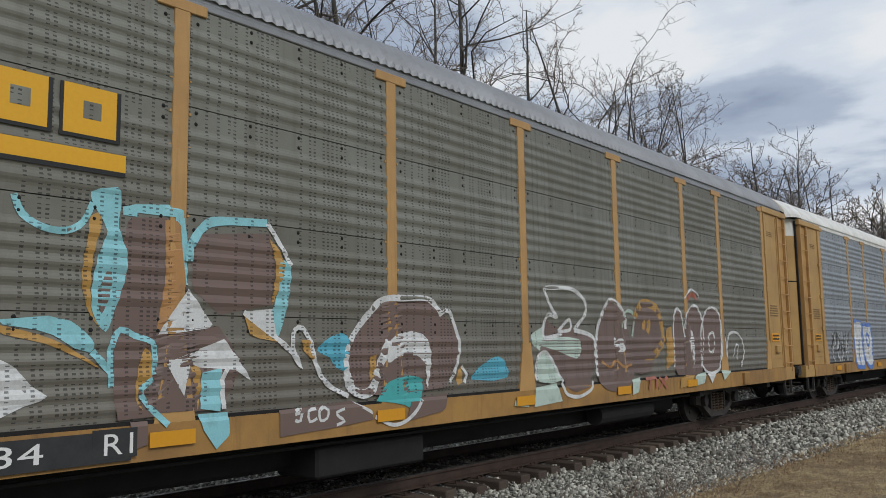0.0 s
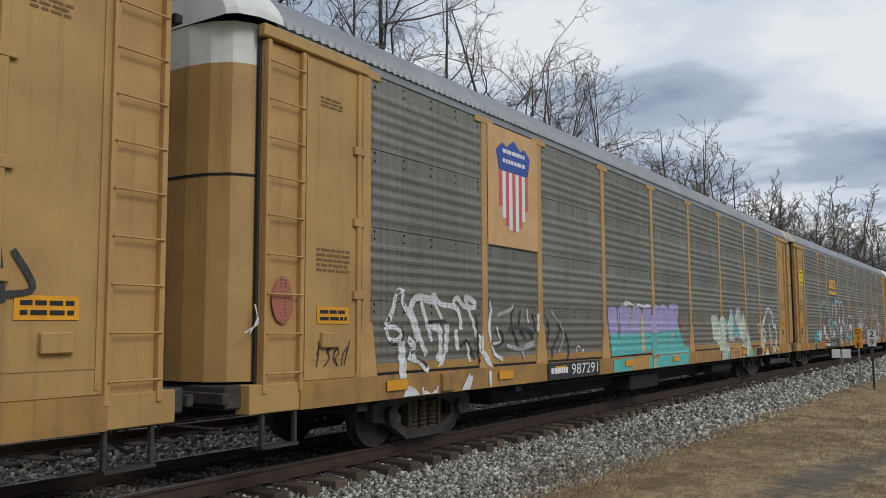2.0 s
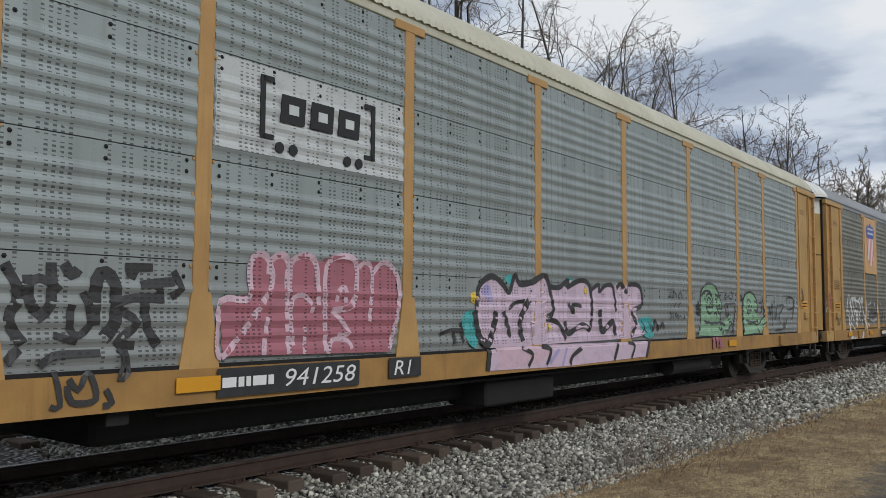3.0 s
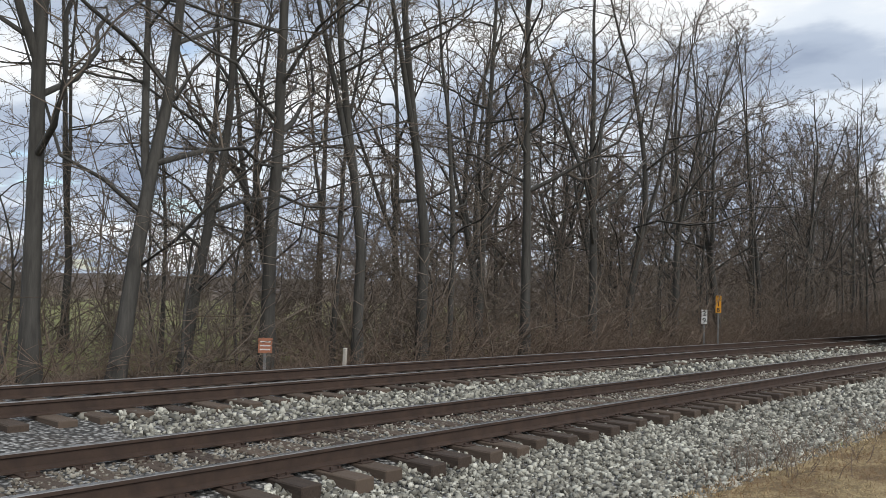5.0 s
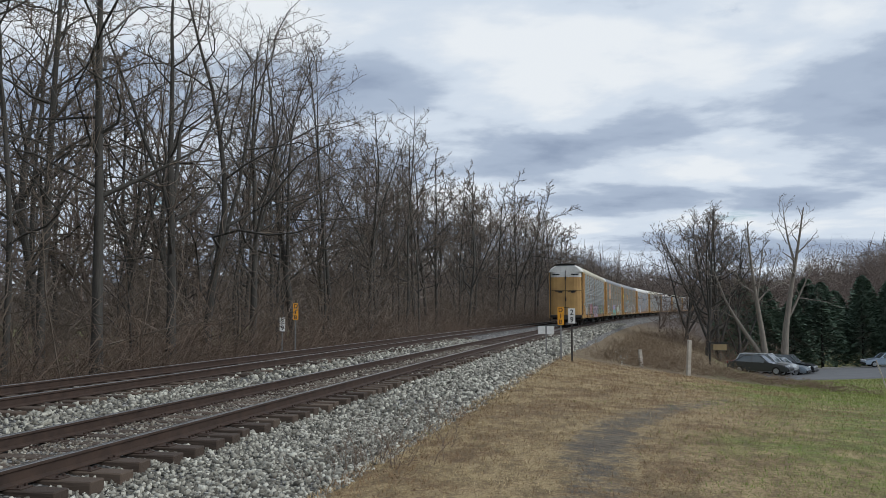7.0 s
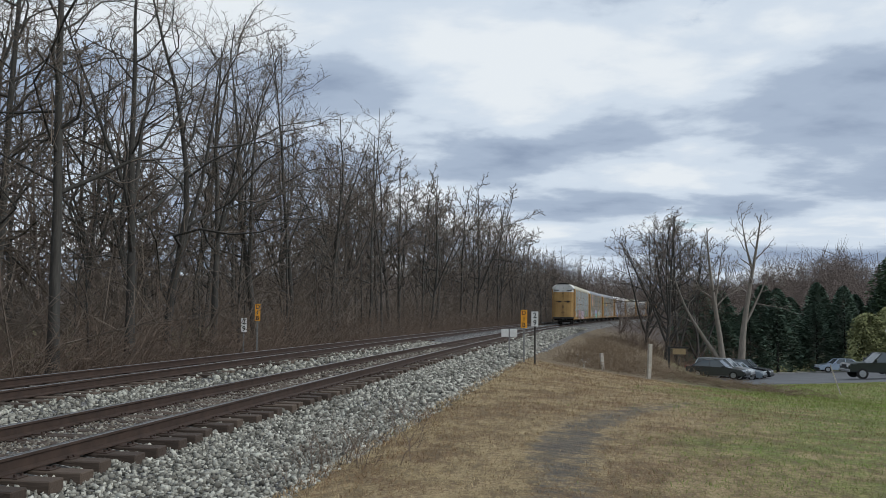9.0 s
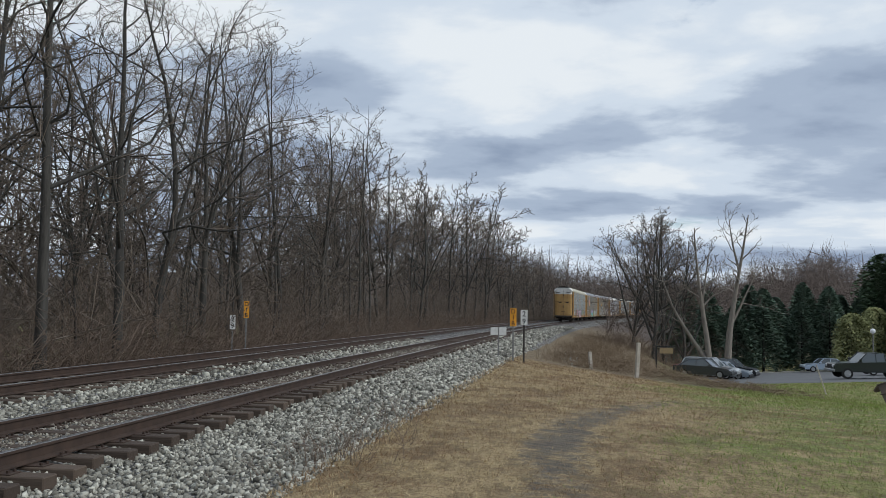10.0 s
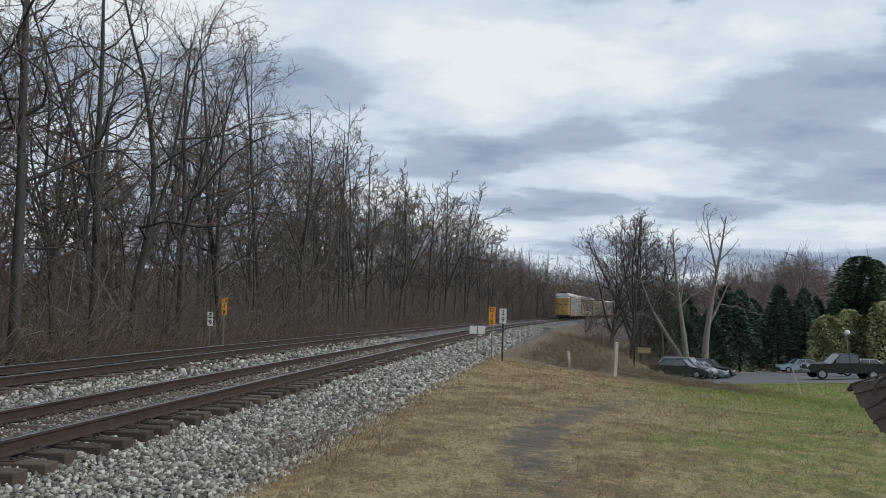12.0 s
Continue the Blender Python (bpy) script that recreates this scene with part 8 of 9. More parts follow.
def make_signs():
    track_sign(-1.89, 33.2, 1.40, "29", 0.27, 0.58, M_SIGNW, M_BLACK, "white milepost sign 29 on a dark post", 0.035, M_TRUCK)
    track_sign(-2.31, 33.15, 1.46, "D1B", 0.25, 0.70, M_SIGNO, M_BLACK, "orange sign D1B on a grey steel post")
    track_sign(-14.05, 33.7, 1.0, "29", 0.23, 0.58, M_SIGNW, M_BLACK, "white milepost sign 29 beside the wood")
    track_sign(-13.5, 33.8, 1.6, "D1B", 0.22, 0.70, M_SIGNO, M_BLACK, "orange sign D1B beside the wood")
    x, y = -2.88, 33.1
    z = ground_z(x, y)
    s = thing("blank_sign", "two small white blank boards on a grey post", "sign", pose(x, y, z, 0, 0, 5), "signs beside the track")
    bm = bmesh.new()
    box(bm, -0.025, 0.025, 0.0, 0.04, -0.3, 0.72 - z, 0.003)
    part("post", bm, M_POST, s)
    for a in (-0.31, 0.03):
        bm = bmesh.new()
        box(bm, a, a + 0.28, -0.012, 0.0, 0.40 - z, 0.71 - z, 0.004)
        part("board", bm, M_SIGNW, s)
    m = worn("weathered pale wood", (0.52, 0.48, 0.42), (0.34, 0.30, 0.25), 0.85, 7.0)
    for x, y, h, lean, lab in ((2.75, 36.8, 1.48, 2, "pale weathered wooden marker post"), (0.9, 38.6, 0.75, -4, "short pale wooden marker post"), (-12.3, 11.8, 0.95, 3, "thin white stake beside the far track")):
        r = 0.075 if h > 1 else 0.07 if x > 0 else 0.035
        bm = bmesh.new()
        box(bm, -r, r, -r, r, -0.3, h, 0.012)
        ob = new("marker_post", mesh_of("marker_post", bm, m))
        ob.matrix_basis = pose(x, y, ground_z(x, y), lean, lean, 20)
        tagged(ob, lab, "post")
    x, y = -15.6, 12.4
    s = thing("notice_sign", "small faded orange-brown notice on a post", "sign", pose(x, y, ground_z(x, y), 0, 0, 50))
    bm = bmesh.new()
    box(bm, -0.03, 0.03, 0.01, 0.06, -0.2, 1.05)
    part("post", bm, M_POST, s)
    bm = bmesh.new()
    box(bm, -0.16, 0.16, -0.01, 0.01, 0.75, 1.1, 0.004)
    part("board", bm, worn("faded orange board", (0.42, 0.17, 0.09), (0.30, 0.12, 0.07), 0.7), s)
    bm = bmesh.new()
    for i in range(3):
        box(bm, -0.12, 0.12, -0.013, -0.01, 0.82 + i * 0.09, 0.85 + i * 0.09)
    part("lines", bm, M_SIGNW, s, "pale unreadable lines")
    x, y = 6.25, 61.5
    s = thing("hanging_sign", "tan board hanging from a black bracket post", "sign", pose(x, y, ground_z(x, y)))
    bm = bmesh.new()
    box(bm, -0.06, 0.06, -0.06, 0.06, -0.3, 1.55, 0.01)
    box(bm, 0.0, 1.35, -0.03, 0.03, 1.45, 1.53)
    part("post", bm, M_BLACK, s)
    bm = bmesh.new()
    box(bm, 0.25, 1.15, -0.02, 0.02, 1.0, 1.40, 0.01)
    part("board", bm, worn("tan board", (0.34, 0.25, 0.13), (0.24, 0.18, 0.10), 0.7), s)
    bm = bmesh.new()
    tube(bm, (0, 0, -0.2), (-0.55, 0, 1.55), 0.035, 0.03, 7)
    ob = new("leaning_stake", mesh_of("leaning_stake", bm, m))
    ob.matrix_basis = pose(13.5, 47.2, ground_z(13.5, 47.2))
    tagged(ob, "thin pale stake leaning out of the grass", "stake")


make_signs()

# ------------------------------------------------------------ parking lot and vehicles
M_ASPHALT = worn("asphalt", (0.15, 0.153, 0.158), (0.11, 0.112, 0.116), 0.85, 1.0, grain=30.0)
M_TYRE, M_RIM = plain("tyre rubber", (0.018, 0.018, 0.018), 0.8), plain("alloy rim", (0.45, 0.46, 0.47), 0.3, 0.8)
M_LAMP_W, M_LAMP_R = plain("headlight lens", (0.7, 0.72, 0.74), 0.15), plain("tail light", (0.35, 0.02, 0.02), 0.2)


def glass_mat():
    n = Nodes("dark car glass", 0.06, 0.0, 0.6)
    n.color((0.09, 0.105, 0.115))
    return n.m


def car_paint(name, c):
    if name in MATS:
        return MATS[name]
    n = Nodes(name, 0.28, 0.3, 0.6)
    f = n.noise(2.0, 4.0)
    n.color(n.mix(n.math("MULTIPLY", f, 0.3), c, tuple(v * 0.7 for v in c)))
    n.b.inputs["Coat Weight"].default_value = 0.6
    MATS[name] = n.m
    return n.m


M_GLASS = glass_mat()


def make_lot():
    xs, ys = np.linspace(10.0, 120, 90), np.linspace(60.8, 99, 40)
    verts, faces = [], []
    for j, y in enumerate(ys):
        for i, x in enumerate(xs):
            edge = 2.5 * math.sin(i * 0.4) * 0.2 if j == 0 else 0.0
            verts.append((x, y + edge, ground_z(x, y + edge) + (0.06 if 0 < j < len(ys) - 1 and i else -0.12)))
    w = len(xs)
    faces = [(j * w + i, j * w + i + 1, (j + 1) * w + i + 1, (j + 1) * w + i) for j in range(len(ys) - 1) for i in range(w - 1)]
    tagged(new("parking_lot", raw_mesh("parking_lot", verts, faces, M_ASPHALT, True)), "grey asphalt parking lot behind the lawn", "parking lot", kind="structure")
    bm = bmesh.new()
    for x in range(14, 70, 2):
        box(bm, x, x + 1.98, 98.9, 99.1, ground_z(x, 99) - 0.1, ground_z(x, 99) + 0.2, 0.02)
    tagged(new("kerb", mesh_of("kerb", bm, worn("kerb concrete", (0.42, 0.40, 0.37), (0.3, 0.29, 0.27), 0.85))), "pale concrete kerb at the lot's far edge", "kerb", kind="structure")


def vehicle(kind, x, y, heading, paint, label):
    """A parked car; its nose points along +y in its own space."""
    L, W, H, wr = {"sedan": (4.6, 1.8, 1.44, 0.32), "suv": (4.6, 1.86, 1.68, 0.35), "pickup": (5.9, 2.0, 1.92, 0.40)}[kind]
    car = thing("pickup_truck" if kind == "pickup" else "parked_car", label, "pickup truck" if kind == "pickup" else "car",
                pose(x, y, ground_z(x, y) + 0.07, 0, 0, heading), "parked vehicles")
    h = L / 2
    low = 0.28 if kind != "pickup" else 0.50
    belt = {"sedan": 0.92, "suv": 1.05, "pickup": 1.22}[kind]
    if kind == "sedan":
        body = [(-h, 0.5), (-h + 0.05, 0.9), (-h + 0.7, 1.0), (h - 1.35, belt), (h - 0.3, 0.74), (h, 0.55), (h - 0.02, low), (-h + 0.05, low)]
        cabin = [(-h + 0.55, 0.97), (-h + 1.2, H - 0.04), (-h + 1.7, H), (0.25, H), (h - 1.45, belt)]
    elif kind == "suv":
        body = [(-h, 0.5), (-h + 0.02, 1.05), (h - 1.3, belt), (h - 0.25, 0.9), (h, 0.65), (h - 0.03, low), (-h + 0.05, low)]
        cabin = [(-h + 0.05, 1.03), (-h + 0.35, H - 0.06), (-h + 0.9, H), (0.3, H), (h - 1.35, belt)]
    else:
        body = [(-h, 0.62), (-h, 1.25), (-0.75, 1.25), (-0.75, belt), (1.2, belt), (h - 0.15, 1.12), (h, 0.95), (h, 0.55), (h - 0.1, low), (-h + 0.1, low)]
        cabin = [(-0.8, belt - 0.02), (-0.72, H - 0.05), (-0.4, H), (0.55, H), (1.25, belt)]
    bm = bmesh.new()
    prism(bm, body, 0, -W / 2, W / 2)
    bmesh.ops.bevel(bm, geom=[e for e in bm.edges if abs(e.verts[0].co.x - e.verts[1].co.x) < 0.01], offset=0.07, segments=2, affect="EDGES")
    part("body", bm, paint, car)
    bm = bmesh.new()
    k = 0.80
    n = len(cabin)
    lo = [bm.verts.new((-W / 2 * (0.97 if z < belt + 0.08 else k), yy, z)) for yy, z in cabin]
    hi = [bm.verts.new((W / 2 * (0.97 if z < belt + 0.08 else k), yy, z)) for yy, z in cabin]
    bm.faces.new(lo)
    bm.faces.new(hi[::-1])
    for i in range(n):
        bm.faces.new((lo[i], hi[i], hi[(i + 1) % n], lo[(i + 1) % n]))
    part("glasshouse", bm, M_GLASS, car, "dark tinted glass")
    tops = [p for p in cabin if p[1] > H - 0.1]
    bm = bmesh.new()
    box(bm, -W / 2 * k, W / 2 * k, tops[0][0] - 0.03, tops[-1][0] + 0.05, H - 0.05, H + 0.015, 0.02)
    part("roof", bm, paint, car)
    for s in (-1, 1):
        for a, b in zip((cabin[0], cabin[-1]), (tops[0], tops[-1])):
            bm = bmesh.new()
            tube(bm, (s * W / 2 * 0.96, a[0], a[1]), (s * W / 2 * k, b[0], b[1] - 0.01), 0.045, n=6)
            part("pillar", bm, paint, car)
        bm = bmesh.new()
        yb = (tops[0][0] + tops[-1][0]) / 2
        tube(bm, (s * W / 2 * 0.965, yb, belt), (s * W / 2 * k * 1.01, yb, H - 0.02), 0.035, n=6)
        part("pillar", bm, paint, car)
        bm = bmesh.new()
        box(bm, s * W / 2 - 0.09 + s * 0.09, s * W / 2 + 0.09 + s * 0.09, h - 1.75 if kind != "pickup" else 1.0, h - 1.6 if kind != "pickup" else 1.16, belt + 0.02, belt + 0.16 + (0.12 if kind == "pickup" else 0), 0.03)
        part("mirror", bm, paint, car)
        bm = bmesh.new()
        box(bm, s * (W / 2 - 0.42) - 0.2, s * (W / 2 - 0.42) + 0.2, h - 0.12, h + 0.01, 0.66 if kind != "pickup" else 0.85, 0.78 if kind != "pickup" else 1.02, 0.02)
        part("headlight", bm, M_LAMP_W, car)
        bm = bmesh.new()
        box(bm, s * (W / 2 - 0.3) - 0.2, s * (W / 2 - 0.3) + 0.2, -h - 0.01, -h + 0.1, 0.78, 0.92, 0.02)
        part("tail_light", bm, M_LAMP_R, car)
        for yy in ((-h + 0.95, h - 0.9) if kind != "pickup" else (-h + 1.2, h - 0.95)):
            bm = bmesh.new()
            tube(bm, (s * (W / 2 - 0.2), yy, wr), (s * (W / 2 + 0.015), yy, wr), wr, n=22)
            wh = part("wheel", bm, M_TYRE, car)
            bm = bmesh.new()
            tube(bm, (s * (W / 2 + 0.005), yy, wr), (s * (W / 2 + 0.025), yy, wr), wr * 0.62, n=18)
            for q in range(5):
                a = q * 1.2566
                tube(bm, (s * (W / 2 + 0.02), yy, wr), (s * (W / 2 + 0.03), yy + math.cos(a) * wr * 0.55, wr + math.sin(a) * wr * 0.55), 0.03, n=5)
            part("rim", bm, M_RIM, wh, "bright alloy rim")
    bm = bmesh.new()
    box(bm, -W / 2 - 0.01, W / 2 + 0.01, h - 0.06, h + 0.05, low + 0.02, low + 0.2, 0.03)
    part("bumper", bm, M_RIM if kind == "pickup" else M_BLACK, car)
    if kind == "pickup":
        bm = bmesh.new()
        box(bm, -0.5, 0.5, h - 0.02, h + 0.02, 0.78, 1.05, 0.02)
        part("grille", bm, M_BLACK, car)
        bm = bmesh.new()
        box(bm, W / 2 - 0.03, W / 2 + 0.10, -0.8, 1.5, 0.46, 0.52, 0.01)
        part("running_board", bm, M_RIM, car, "bright running board")
    return car


make_lot()
vehicle("pickup", 22.6, 67.6, 93, car_paint("dark green car paint", (0.016, 0.022, 0.02)), "dark green pickup truck parked at the lot's edge")
vehicle("sedan", 27.6, 96.0, 92, car_paint("silver blue car paint", (0.36, 0.44, 0.54)), "silver-blue sedan parked in the lot")
vehicle("sedan", 27.0, 76.5, 90, car_paint("pale grey car paint", (0.55, 0.57, 0.58)), "pale grey car parked behind the pickup")
vehicle("sedan", 10.9, 70.0, -112, car_paint("dark grey car paint", (0.05, 0.055, 0.06)), "dark grey car parked beside the brush")
vehicle("suv", 11.9, 72.9, -112, car_paint("silver car paint", (0.42, 0.44, 0.46)), "silver car parked in a row")
vehicle("sedan", 13.4, 75.6, -112, car_paint("light blue grey car paint", (0.32, 0.37, 0.42)), "light blue-grey car parked in a row")
vehicle("suv", 14.6, 78.6, -112, car_paint("charcoal car paint", (0.025, 0.027, 0.032)), "charcoal car parked at the row's end")


def make_lamp():
    x, y = 30.4, 89.5
    s = thing("street_lamp", "slim grey lamp post with a white globe", "street lamp", pose(x, y, ground_z(x, y)))
    top = -0.25 - ground_z(x, y)
    bm = bmesh.new()
    tube(bm, (0, 0, -0.2), (0, 0, top - 0.2), 0.07, 0.05, 10)
    tube(bm, (0, 0, 0), (0, 0, 0.4), 0.12, 0.09, 10)
    tube(bm, (0, 0, top + 0.2), (0, 0, top + 0.7), 0.03, 0.01, 8)
    part("pole", bm, M_POST, s)
    bm = bmesh.new()
    bmesh.ops.create_uvsphere(bm, u_segments=16, v_segments=10, radius=0.26)
    bmesh.ops.translate(bm, verts=bm.verts, vec=(0, 0, top))
    part("globe", bm, plain("white lamp globe", (0.85, 0.85, 0.84), 0.3), s, "white globe", smooth=True)


make_lamp()

# ------------------------------------------------------------ rusty bucket
M_RUST = worn("rusty dark steel", (0.115, 0.085, 0.068), (0.06, 0.046, 0.038), 0.8, 5.0, 0.1, bump=0.5)


def make_bucket():
    x, y = 5.14, 14.66
    s = thing("grapple_bucket", "old rusty steel grapple bucket lying on the lawn", "bucket", pose(x, y, ground_z(x, y) - 0.03, 0, 0, -20) @ Matrix.Scale(0.88, 4))

    def plate_(w, h, bow):
        """A tapered, bowed steel plate; its lower edge comes forward to a point."""
        bm = bmesh.new()
        cols, rows = 8, 6
        grid = {}
        for i in range(cols + 1):
            for j in range(rows + 1):
                u, t = i / cols, j / rows
                px = u * w + 0.16 * t * (1 - u)
                pz = -h * t * (1 - 0.22 * (u - 0.35) ** 2 * 4) + 0.30 * u * w
                py = bow * math.sin(math.pi * (0.2 + 0.6 * u)) - 0.32 * t
                grid[i, j] = [bm.verts.new((px, py + d, pz)) for d in (0.0, 0.03)]
        for i in range(cols):
            for j in range(rows):
                for d in (0, 1):
                    q = [grid[i, j][d], grid[i + 1, j][d], grid[i + 1, j + 1][d], grid[i, j + 1][d]]
                    bm.faces.new(q if d == 0 else q[::-1])
        rim = [(i, 0) for i in range(cols)] + [(cols, j) for j in range(rows)] + [(i, rows) for i in range(cols, 0, -1)] + [(0, j) for j in range(rows, 0, -1)]
        for a, b in zip(rim, rim[1:] + rim[:1]):
            bm.faces.new((grid[a][0], grid[a][1], grid[b][1], grid[b][0]))
        return bm
    # the leaves step down and forward to the ground
    for k in range(4):
        at = Matrix.Translation((-0.50 + 0.13 * k, 0.45 - 0.14 * k, 0.98 - 0.22 * k)) @ Matrix.Rotation(radians(-6 * k), 4, "Y")
        part("shell_plate", plate_(0.62 + 0.06 * k, 0.44 if k < 3 else 0.30, -0.06), M_RUST, s, at=at)
        bm = bmesh.new()
        tube(bm, (-0.02, -0.03, 0.0), (0.85 + 0.06 * k, -0.09, 0.34), 0.02, n=6)
        tube(bm, (0.04, -0.18, -0.16), (0.66, -0.22, 0.06), 0.014, n=6)
        part("rib", bm, M_RUST, s, at=at)
    bm = bmesh.new()
    tube(bm, (-0.55, 0.5, 0.86), (0.62, 0.35, 1.36), 0.03, n=7)
    tube(bm, (-0.55, 0.5, 0.86), (-0.48, 0.46, 0.98), 0.04, n=7)
    part("top_bar", bm, M_RUST, s)
    bm = bmesh.new()
    ring_ = [(0.32 + 0.42 * math.cos(a), 0.05 - 0.15 * math.cos(a), 0.86 + 0.40 * math.sin(a)) for a in (0.35 + i * 0.26 for i in range(23))]
    for p, q in zip(ring_, ring_[1:]):
        tube(bm, p, q, 0.028, n=7)
    part("hoop", bm, M_RUST, s, "bent rusty steel hoop")


make_bucket()

# ------------------------------------------------------------ evergreens and the trees at the lot


def leaf_mat(name, a, b):
    n = Nodes(name, 0.8)
    c = n.ramp(n.island(), (0.0, a), (1.0, b))
    n.color(n.mix(n.math("MULTIPLY", n.random(), 0.35), c, tuple(v * 0.6 for v in a)))
    return n.m


M_FIR = leaf_mat("dark evergreen needles", (0.085, 0.135, 0.095), (0.14, 0.20, 0.135))
M_OLIVE = leaf_mat("olive bamboo leaves", (0.17, 0.19, 0.075), (0.36, 0.36, 0.16))
M_PINE = leaf_mat("pine needles", (0.08, 0.125, 0.07), (0.14, 0.20, 0.105))


def leafy(seed, height, width, count, size, taper, mat, droop=0.5):
    """Small leaf clumps round a stem, thinning to the top, with gaps."""
    rng = np.random.default_rng(seed)
    t = rng.random(count) ** 0.8
    z = height * (0.04 + 0.96 * t)
    a0 = rng.uniform(0, 6.283, count)
    lay = 0.9 + 0.1 * np.sin(t * 30 + a0 * 2)
    rad = width * (1 - t) ** taper * lay * rng.uniform(0.35, 1.05, count) ** 0.5 + 0.05
    a = rng.uniform(0, 6.283, count)
    lob = 1 + 0.22 * np.sin(a * 3 + seed) + 0.15 * np.sin(a * 5 + t * 9)
    c = np.stack([np.cos(a) * rad * lob, np.sin(a) * rad * lob, z], 1)
    out = np.stack([np.cos(a), np.sin(a), -droop * rng.uniform(0.2, 1.2, count)], 1)
    out /= np.linalg.norm(out, axis=1)[:, None]
    side = np.stack([-np.sin(a), np.cos(a), rng.normal(0, 0.4, count)], 1)
    s = size * rng.uniform(0.5, 1.3, count)[:, None]
    up = np.cross(out, side)
    v = np.stack([c - side * s * 0.35, c + out * s * 0.6 + up * s * 0.12, c + side * s * 0.35, c - out * s * 0.5 - up * s * 0.1], 1).reshape(-1, 3)
    f = np.arange(count * 4).reshape(-1, 4)
    me = raw_mesh("foliage", v, f, mat)
    return me


def evergreen(name, label, places, meshes, trunk_h, group):
    bm = bmesh.new()
    tube(bm, (0, 0, -0.3), (0, 0, trunk_h), 0.16, 0.03, 7)
    tm = mesh_of("trunk", bm, M_BARK)
    rng = random.Random(9)
    for i, (x, y, sc) in enumerate(places):
        ob = thing(name, label, "tree", pose(x, y, ground_z(x, y) - 0.1, 0, 0, rng.uniform(0, 360)), group)
        ob.scale = (sc * rng.uniform(0.9, 1.15), sc * rng.uniform(0.9, 1.15), sc)
        part("trunk", tm, None, ob)
        part("foliage", meshes[i % len(meshes)], None, ob)


firs = [leafy(300 + i, 9.6, 3.2, 11000, 0.30, 0.66, M_FIR) for i in range(3)]
evergreen("evergreen_tree", "dense dark green evergreen tree behind the lot", [(12.6 + i * 1.75 + (i % 3) * 0.4, 103.5 + (i % 2) * 3, 0.86 + 0.085 * ((i * 7) % 4)) for i in range(20)], firs, 8.5, "evergreens behind the lot")
oliv = [leafy(320 + i, 6.5, 2.6, 7000, 0.26, 0.35, M_OLIVE, 0.9) for i in range(2)]
evergreen("bamboo_clump", "olive-green leafy clump beside the lot", [(31.5 + i * 3.0, 99 + (i % 2) * 2, 1.0 + 0.1 * (i % 3)) for i in range(6)], oliv, 5.0, "leafy clumps by the lot")
evergreen("pine_tree", "big rounded dark green pine", [(37.0, 104, 1.0), (43.0, 106, 0.95), (39.6, 108, 1.0)], [leafy(340, 13.5, 4.6, 11000, 0.4, 0.4, M_PINE, 0.3)], 11.0, "")


def special_tree(seed, x, y, label, mats, name="bare_tree", **kw):
    t, c = grow(random.Random(seed), **kw)
    t.materials[0], c.materials[0] = mats
    ob = thing(name, label, "tree", pose(x, y, ground_z(x, y) - 0.05), "trees by the lot")
    part("trunk", t, None, ob)
    part("crown", c, None, ob)


special_tree(401, 15.0, 83.0, "pale sycamore with a bare upright trunk", (M_PALE, M_PALE), "sycamore_tree", height=15.8, radius=0.40, first=0.5, stems=1, limbs=9, dense=4, fine=3, reach=0.16, lean=0.03,
             twig=1.6, rise=0.05, tilt=(0.1, 0.0), forks=((0.34, 0.5, 0.1, 0.34, 0.4), (0.66, -0.35, 0.0, 0.36, 0.35)))
special_tree(402, 13.6, 82.0, "pale twin-stemmed sycamore leaning over the lot", (M_PALE, M_PALE), "sycamore_tree", height=14.5, radius=0.34, first=0.45, stems=1, limbs=9, dense=4, fine=3, reach=0.17, lean=0.03,
             twig=1.6, rise=0.05, tilt=(-0.12, 0.0), forks=((0.10, -0.55, 0.0, 0.66, 0.75), (0.5, 0.3, 0.1, 0.4, 0.35)))
for i, (x, y, h) in enumerate(((8.6, 86, 15.0), (10.2, 90, 16.0), (7.2, 93, 14.5), (10.8, 97, 16.0), (12.8, 95, 14.5))):
    special_tree(410 + i, x, y, "dense dark bare tree beside the lot", (M_BARK, M_TWIG), height=h, radius=0.22, first=0.15, stems=2, limbs=13, dense=5, fine=3, reach=0.25, lean=0.04, twig=1.8, rise=0.06,
                 forks=((0.10, 0.45, 0.0, 0.78, 0.6), (0.12, -0.5, 0.1, 0.78, 0.6), (0.2, 0.1, 0.4, 0.7, 0.5), (0.25, -0.15, -0.4, 0.7, 0.5)))


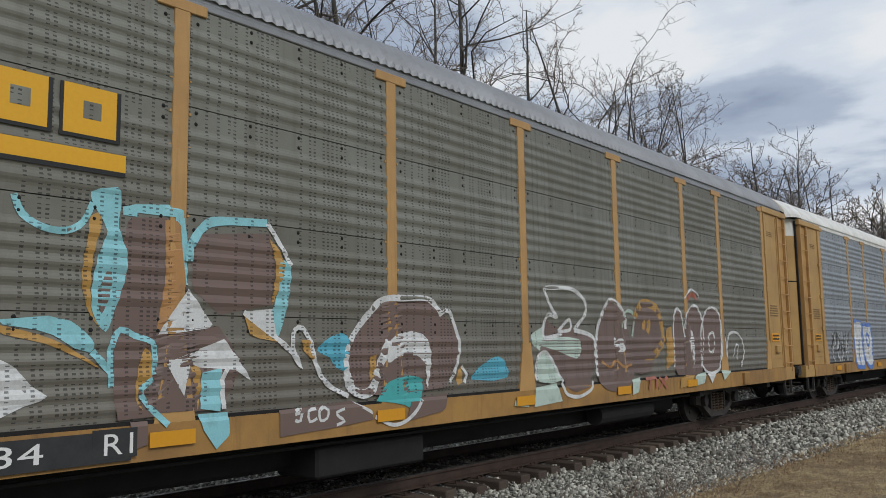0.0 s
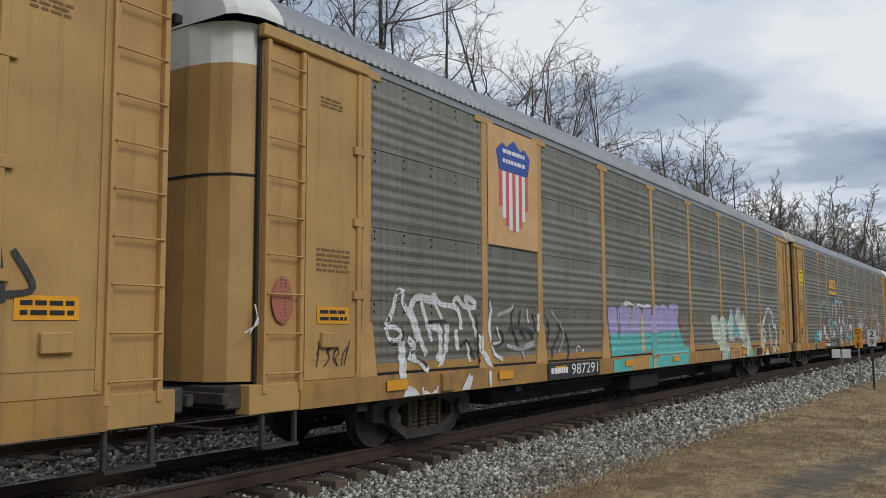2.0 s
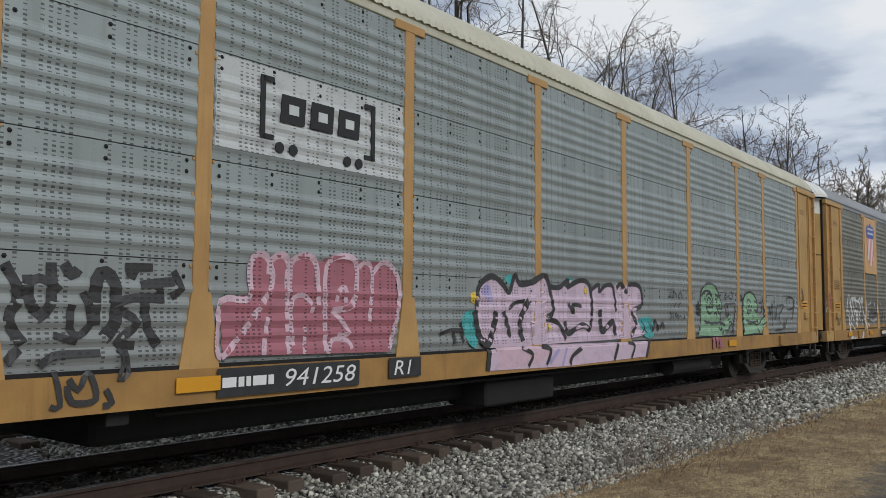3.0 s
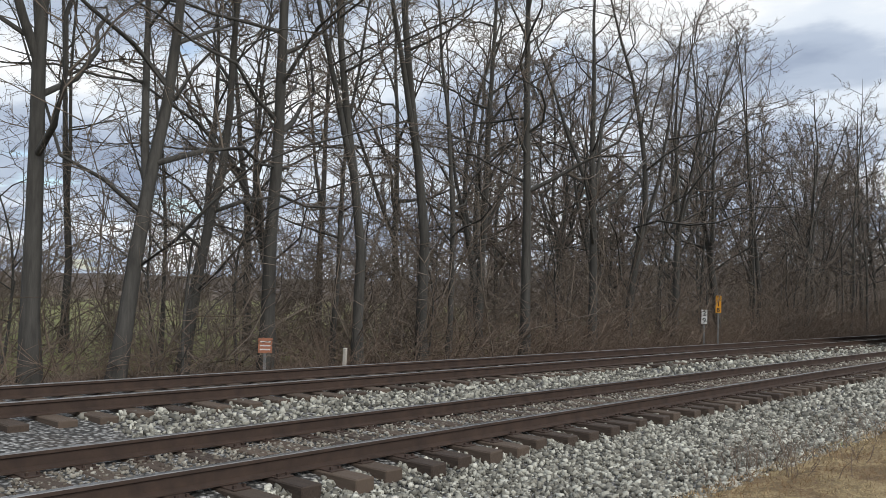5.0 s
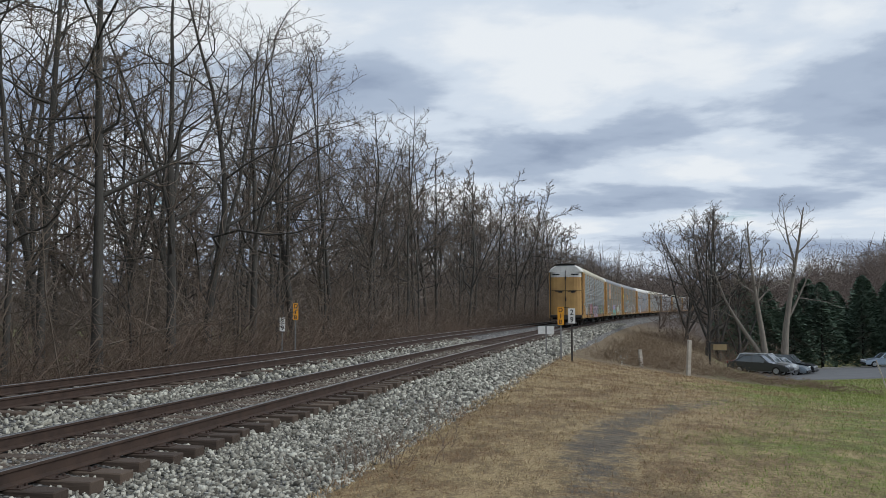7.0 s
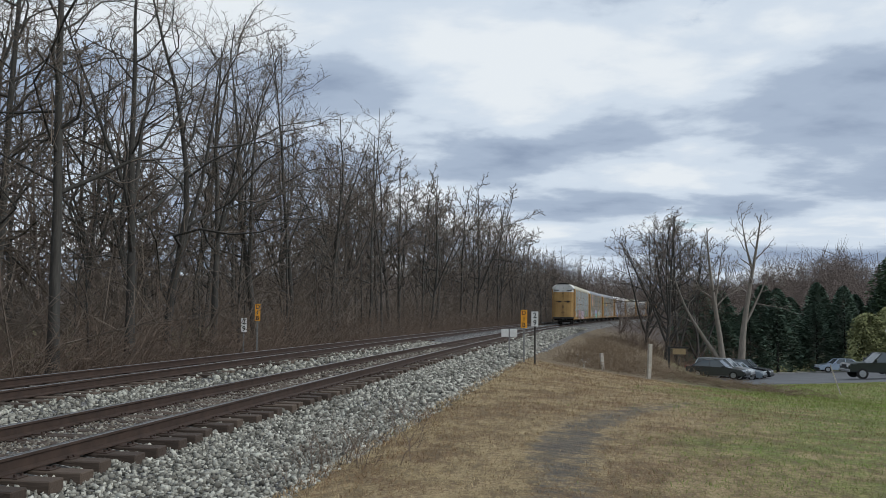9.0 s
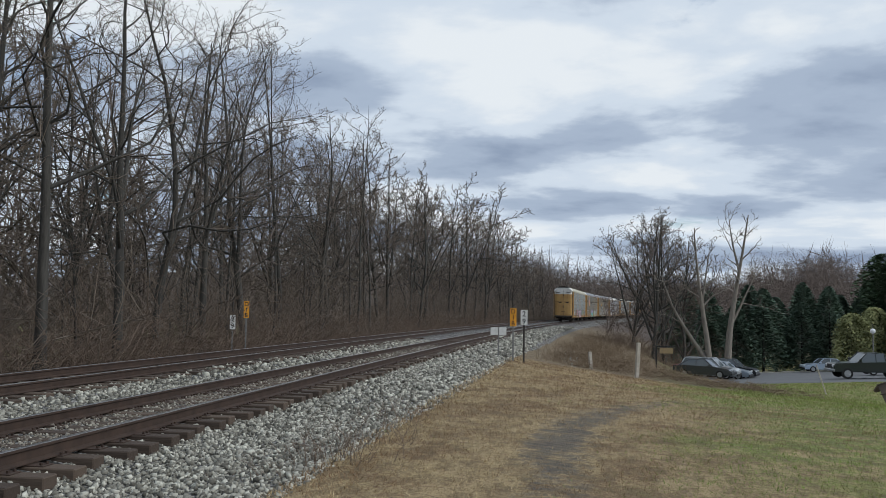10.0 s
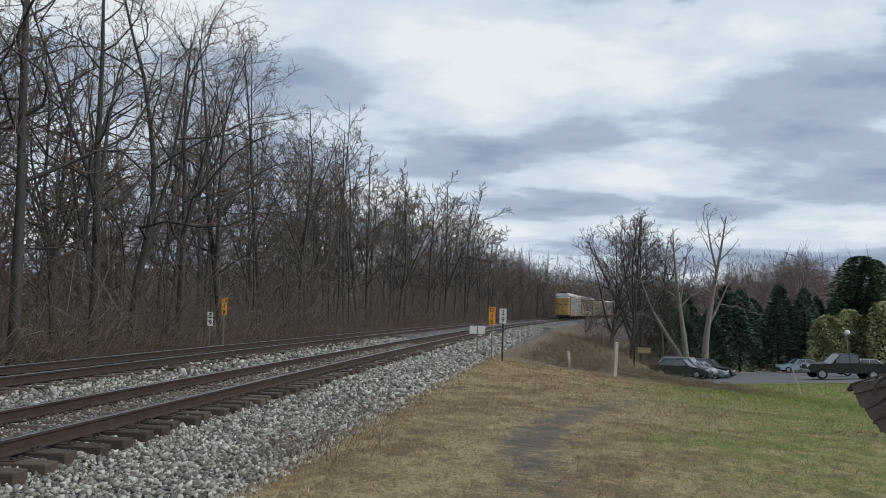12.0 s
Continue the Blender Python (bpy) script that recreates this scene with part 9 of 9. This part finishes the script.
# ------------------------------------------------------------ grass
def make_grass():
    rng = np.random.default_rng(12)
    n = 250000
    y = 2.5 + 58 * rng.random(n) ** 2.1
    x = -3.25 + (14.0 + y * 0.5) * rng.random(n) ** 1.15
    h = rng.uniform(0.015, 0.05, n) * (1 + y / 40)
    w = 0.0022 * (1 + y / 7)
    a = rng.uniform(0, 6.283, n)
    z = np.array([ground_z(float(p), float(q)) for p, q in zip(x, y)])
    lean = rng.normal(0, 0.7, (n, 2)) * h[:, None]
    base = np.stack([x, y, z - 0.01], 1)
    s = np.stack([np.cos(a) * w, np.sin(a) * w, np.zeros(n)], 1)
    tip = base + np.concatenate([lean, h[:, None]], 1)
    v = np.stack([base - s, base + s, tip], 1)
    green = (np.array([noise.noise((float(p) * 0.3, float(q) * 0.3, 5)) for p, q in zip(x, y)]) * 2.2 + (x - 0.09 * y - 0.9) * 0.5 + rng.normal(0, 0.45, n)) > 0.2
    bare = (np.abs(x + 0.52 - 0.026 * np.maximum(y - 10.5, 0) ** 2) < 0.45) & (np.abs(y - 11.8) < 1.7) & (rng.random(n) < 0.9)
    bare |= (np.abs(x + 0.52 - 0.026 * np.maximum(y - 10.5, 0) ** 2) < 0.5) & (np.abs(y - 13) < 7) & (rng.random(n) < 0.55)
    bare |= (y > 36) & (x < 7)
    v, green = v[~bare], green[~bare]
    for mask, mat, lab in ((~green, M_STRAW, "short dry straw-coloured grass blades"), (green, M_GREEN, "short green grass blades in the lawn")):
        q = v[mask].reshape(-1, 3)
        tagged(new("grass", raw_mesh("grass", q, np.arange(len(q)).reshape(-1, 3), mat)), lab, "grass", kind="stuff")


def blade_mat(name, a, b, dead):
    n = Nodes(name, 0.85)
    w = n.coords((1, 1, 1), "World")
    c = n.ramp(n.island(), (0.0, a), (1.0, b))
    c = n.mix(n.ramp(n.noise(0.8, 5.0, 0.6, w, 0.5), (0.46, 0.0), (0.56, 0.85)), c, n.mix(n.island(), dead, a))
    c = n.mix(n.ramp(n.noise(0.33, 4.0, 0.6, w, 0.4), (0.54, 0.0), (0.62, 0.5)), c, n.mix(n.island(), a, (0.42, 0.33, 0.17)))
    c = n.mix(n.ramp(n.noise(3.5, 5.0, 0.7, w), (0.5, 0.0), (0.62, 0.5)), c, dead)
    n.color(c)
    return n.m


M_STRAW = blade_mat("dry grass", (0.16, 0.105, 0.05), (0.70, 0.55, 0.32), (0.25, 0.14, 0.07))
M_GREEN = blade_mat("green grass", (0.10, 0.17, 0.028), (0.30, 0.40, 0.08), (0.30, 0.235, 0.10))
make_grass()

# ------------------------------------------------------------ what moves


def motions():
    for index, car in CARS:
        rows = []
        for i in range(25):
            t = i * 0.5
            rows.append((t, car_pose(REAR0 + SPEED * t + CAR * index + CAR / 2)))
        walk(car, rows)
    turn = SPEED / 0.457 / FPS
    for index, car in CARS:
        if index > 2:
            continue
        for tr in [o for o in car.children if o.name.startswith("truck")]:
            for wh in [o for o in tr.children if o.name.startswith("wheelset")]:
                at = wh.matrix_basis.translation.copy()
                walk(wh, [(f / FPS, Matrix.Translation(at) @ Matrix.Rotation(-turn * f, 4, "X")) for f in range(361)])


motions()
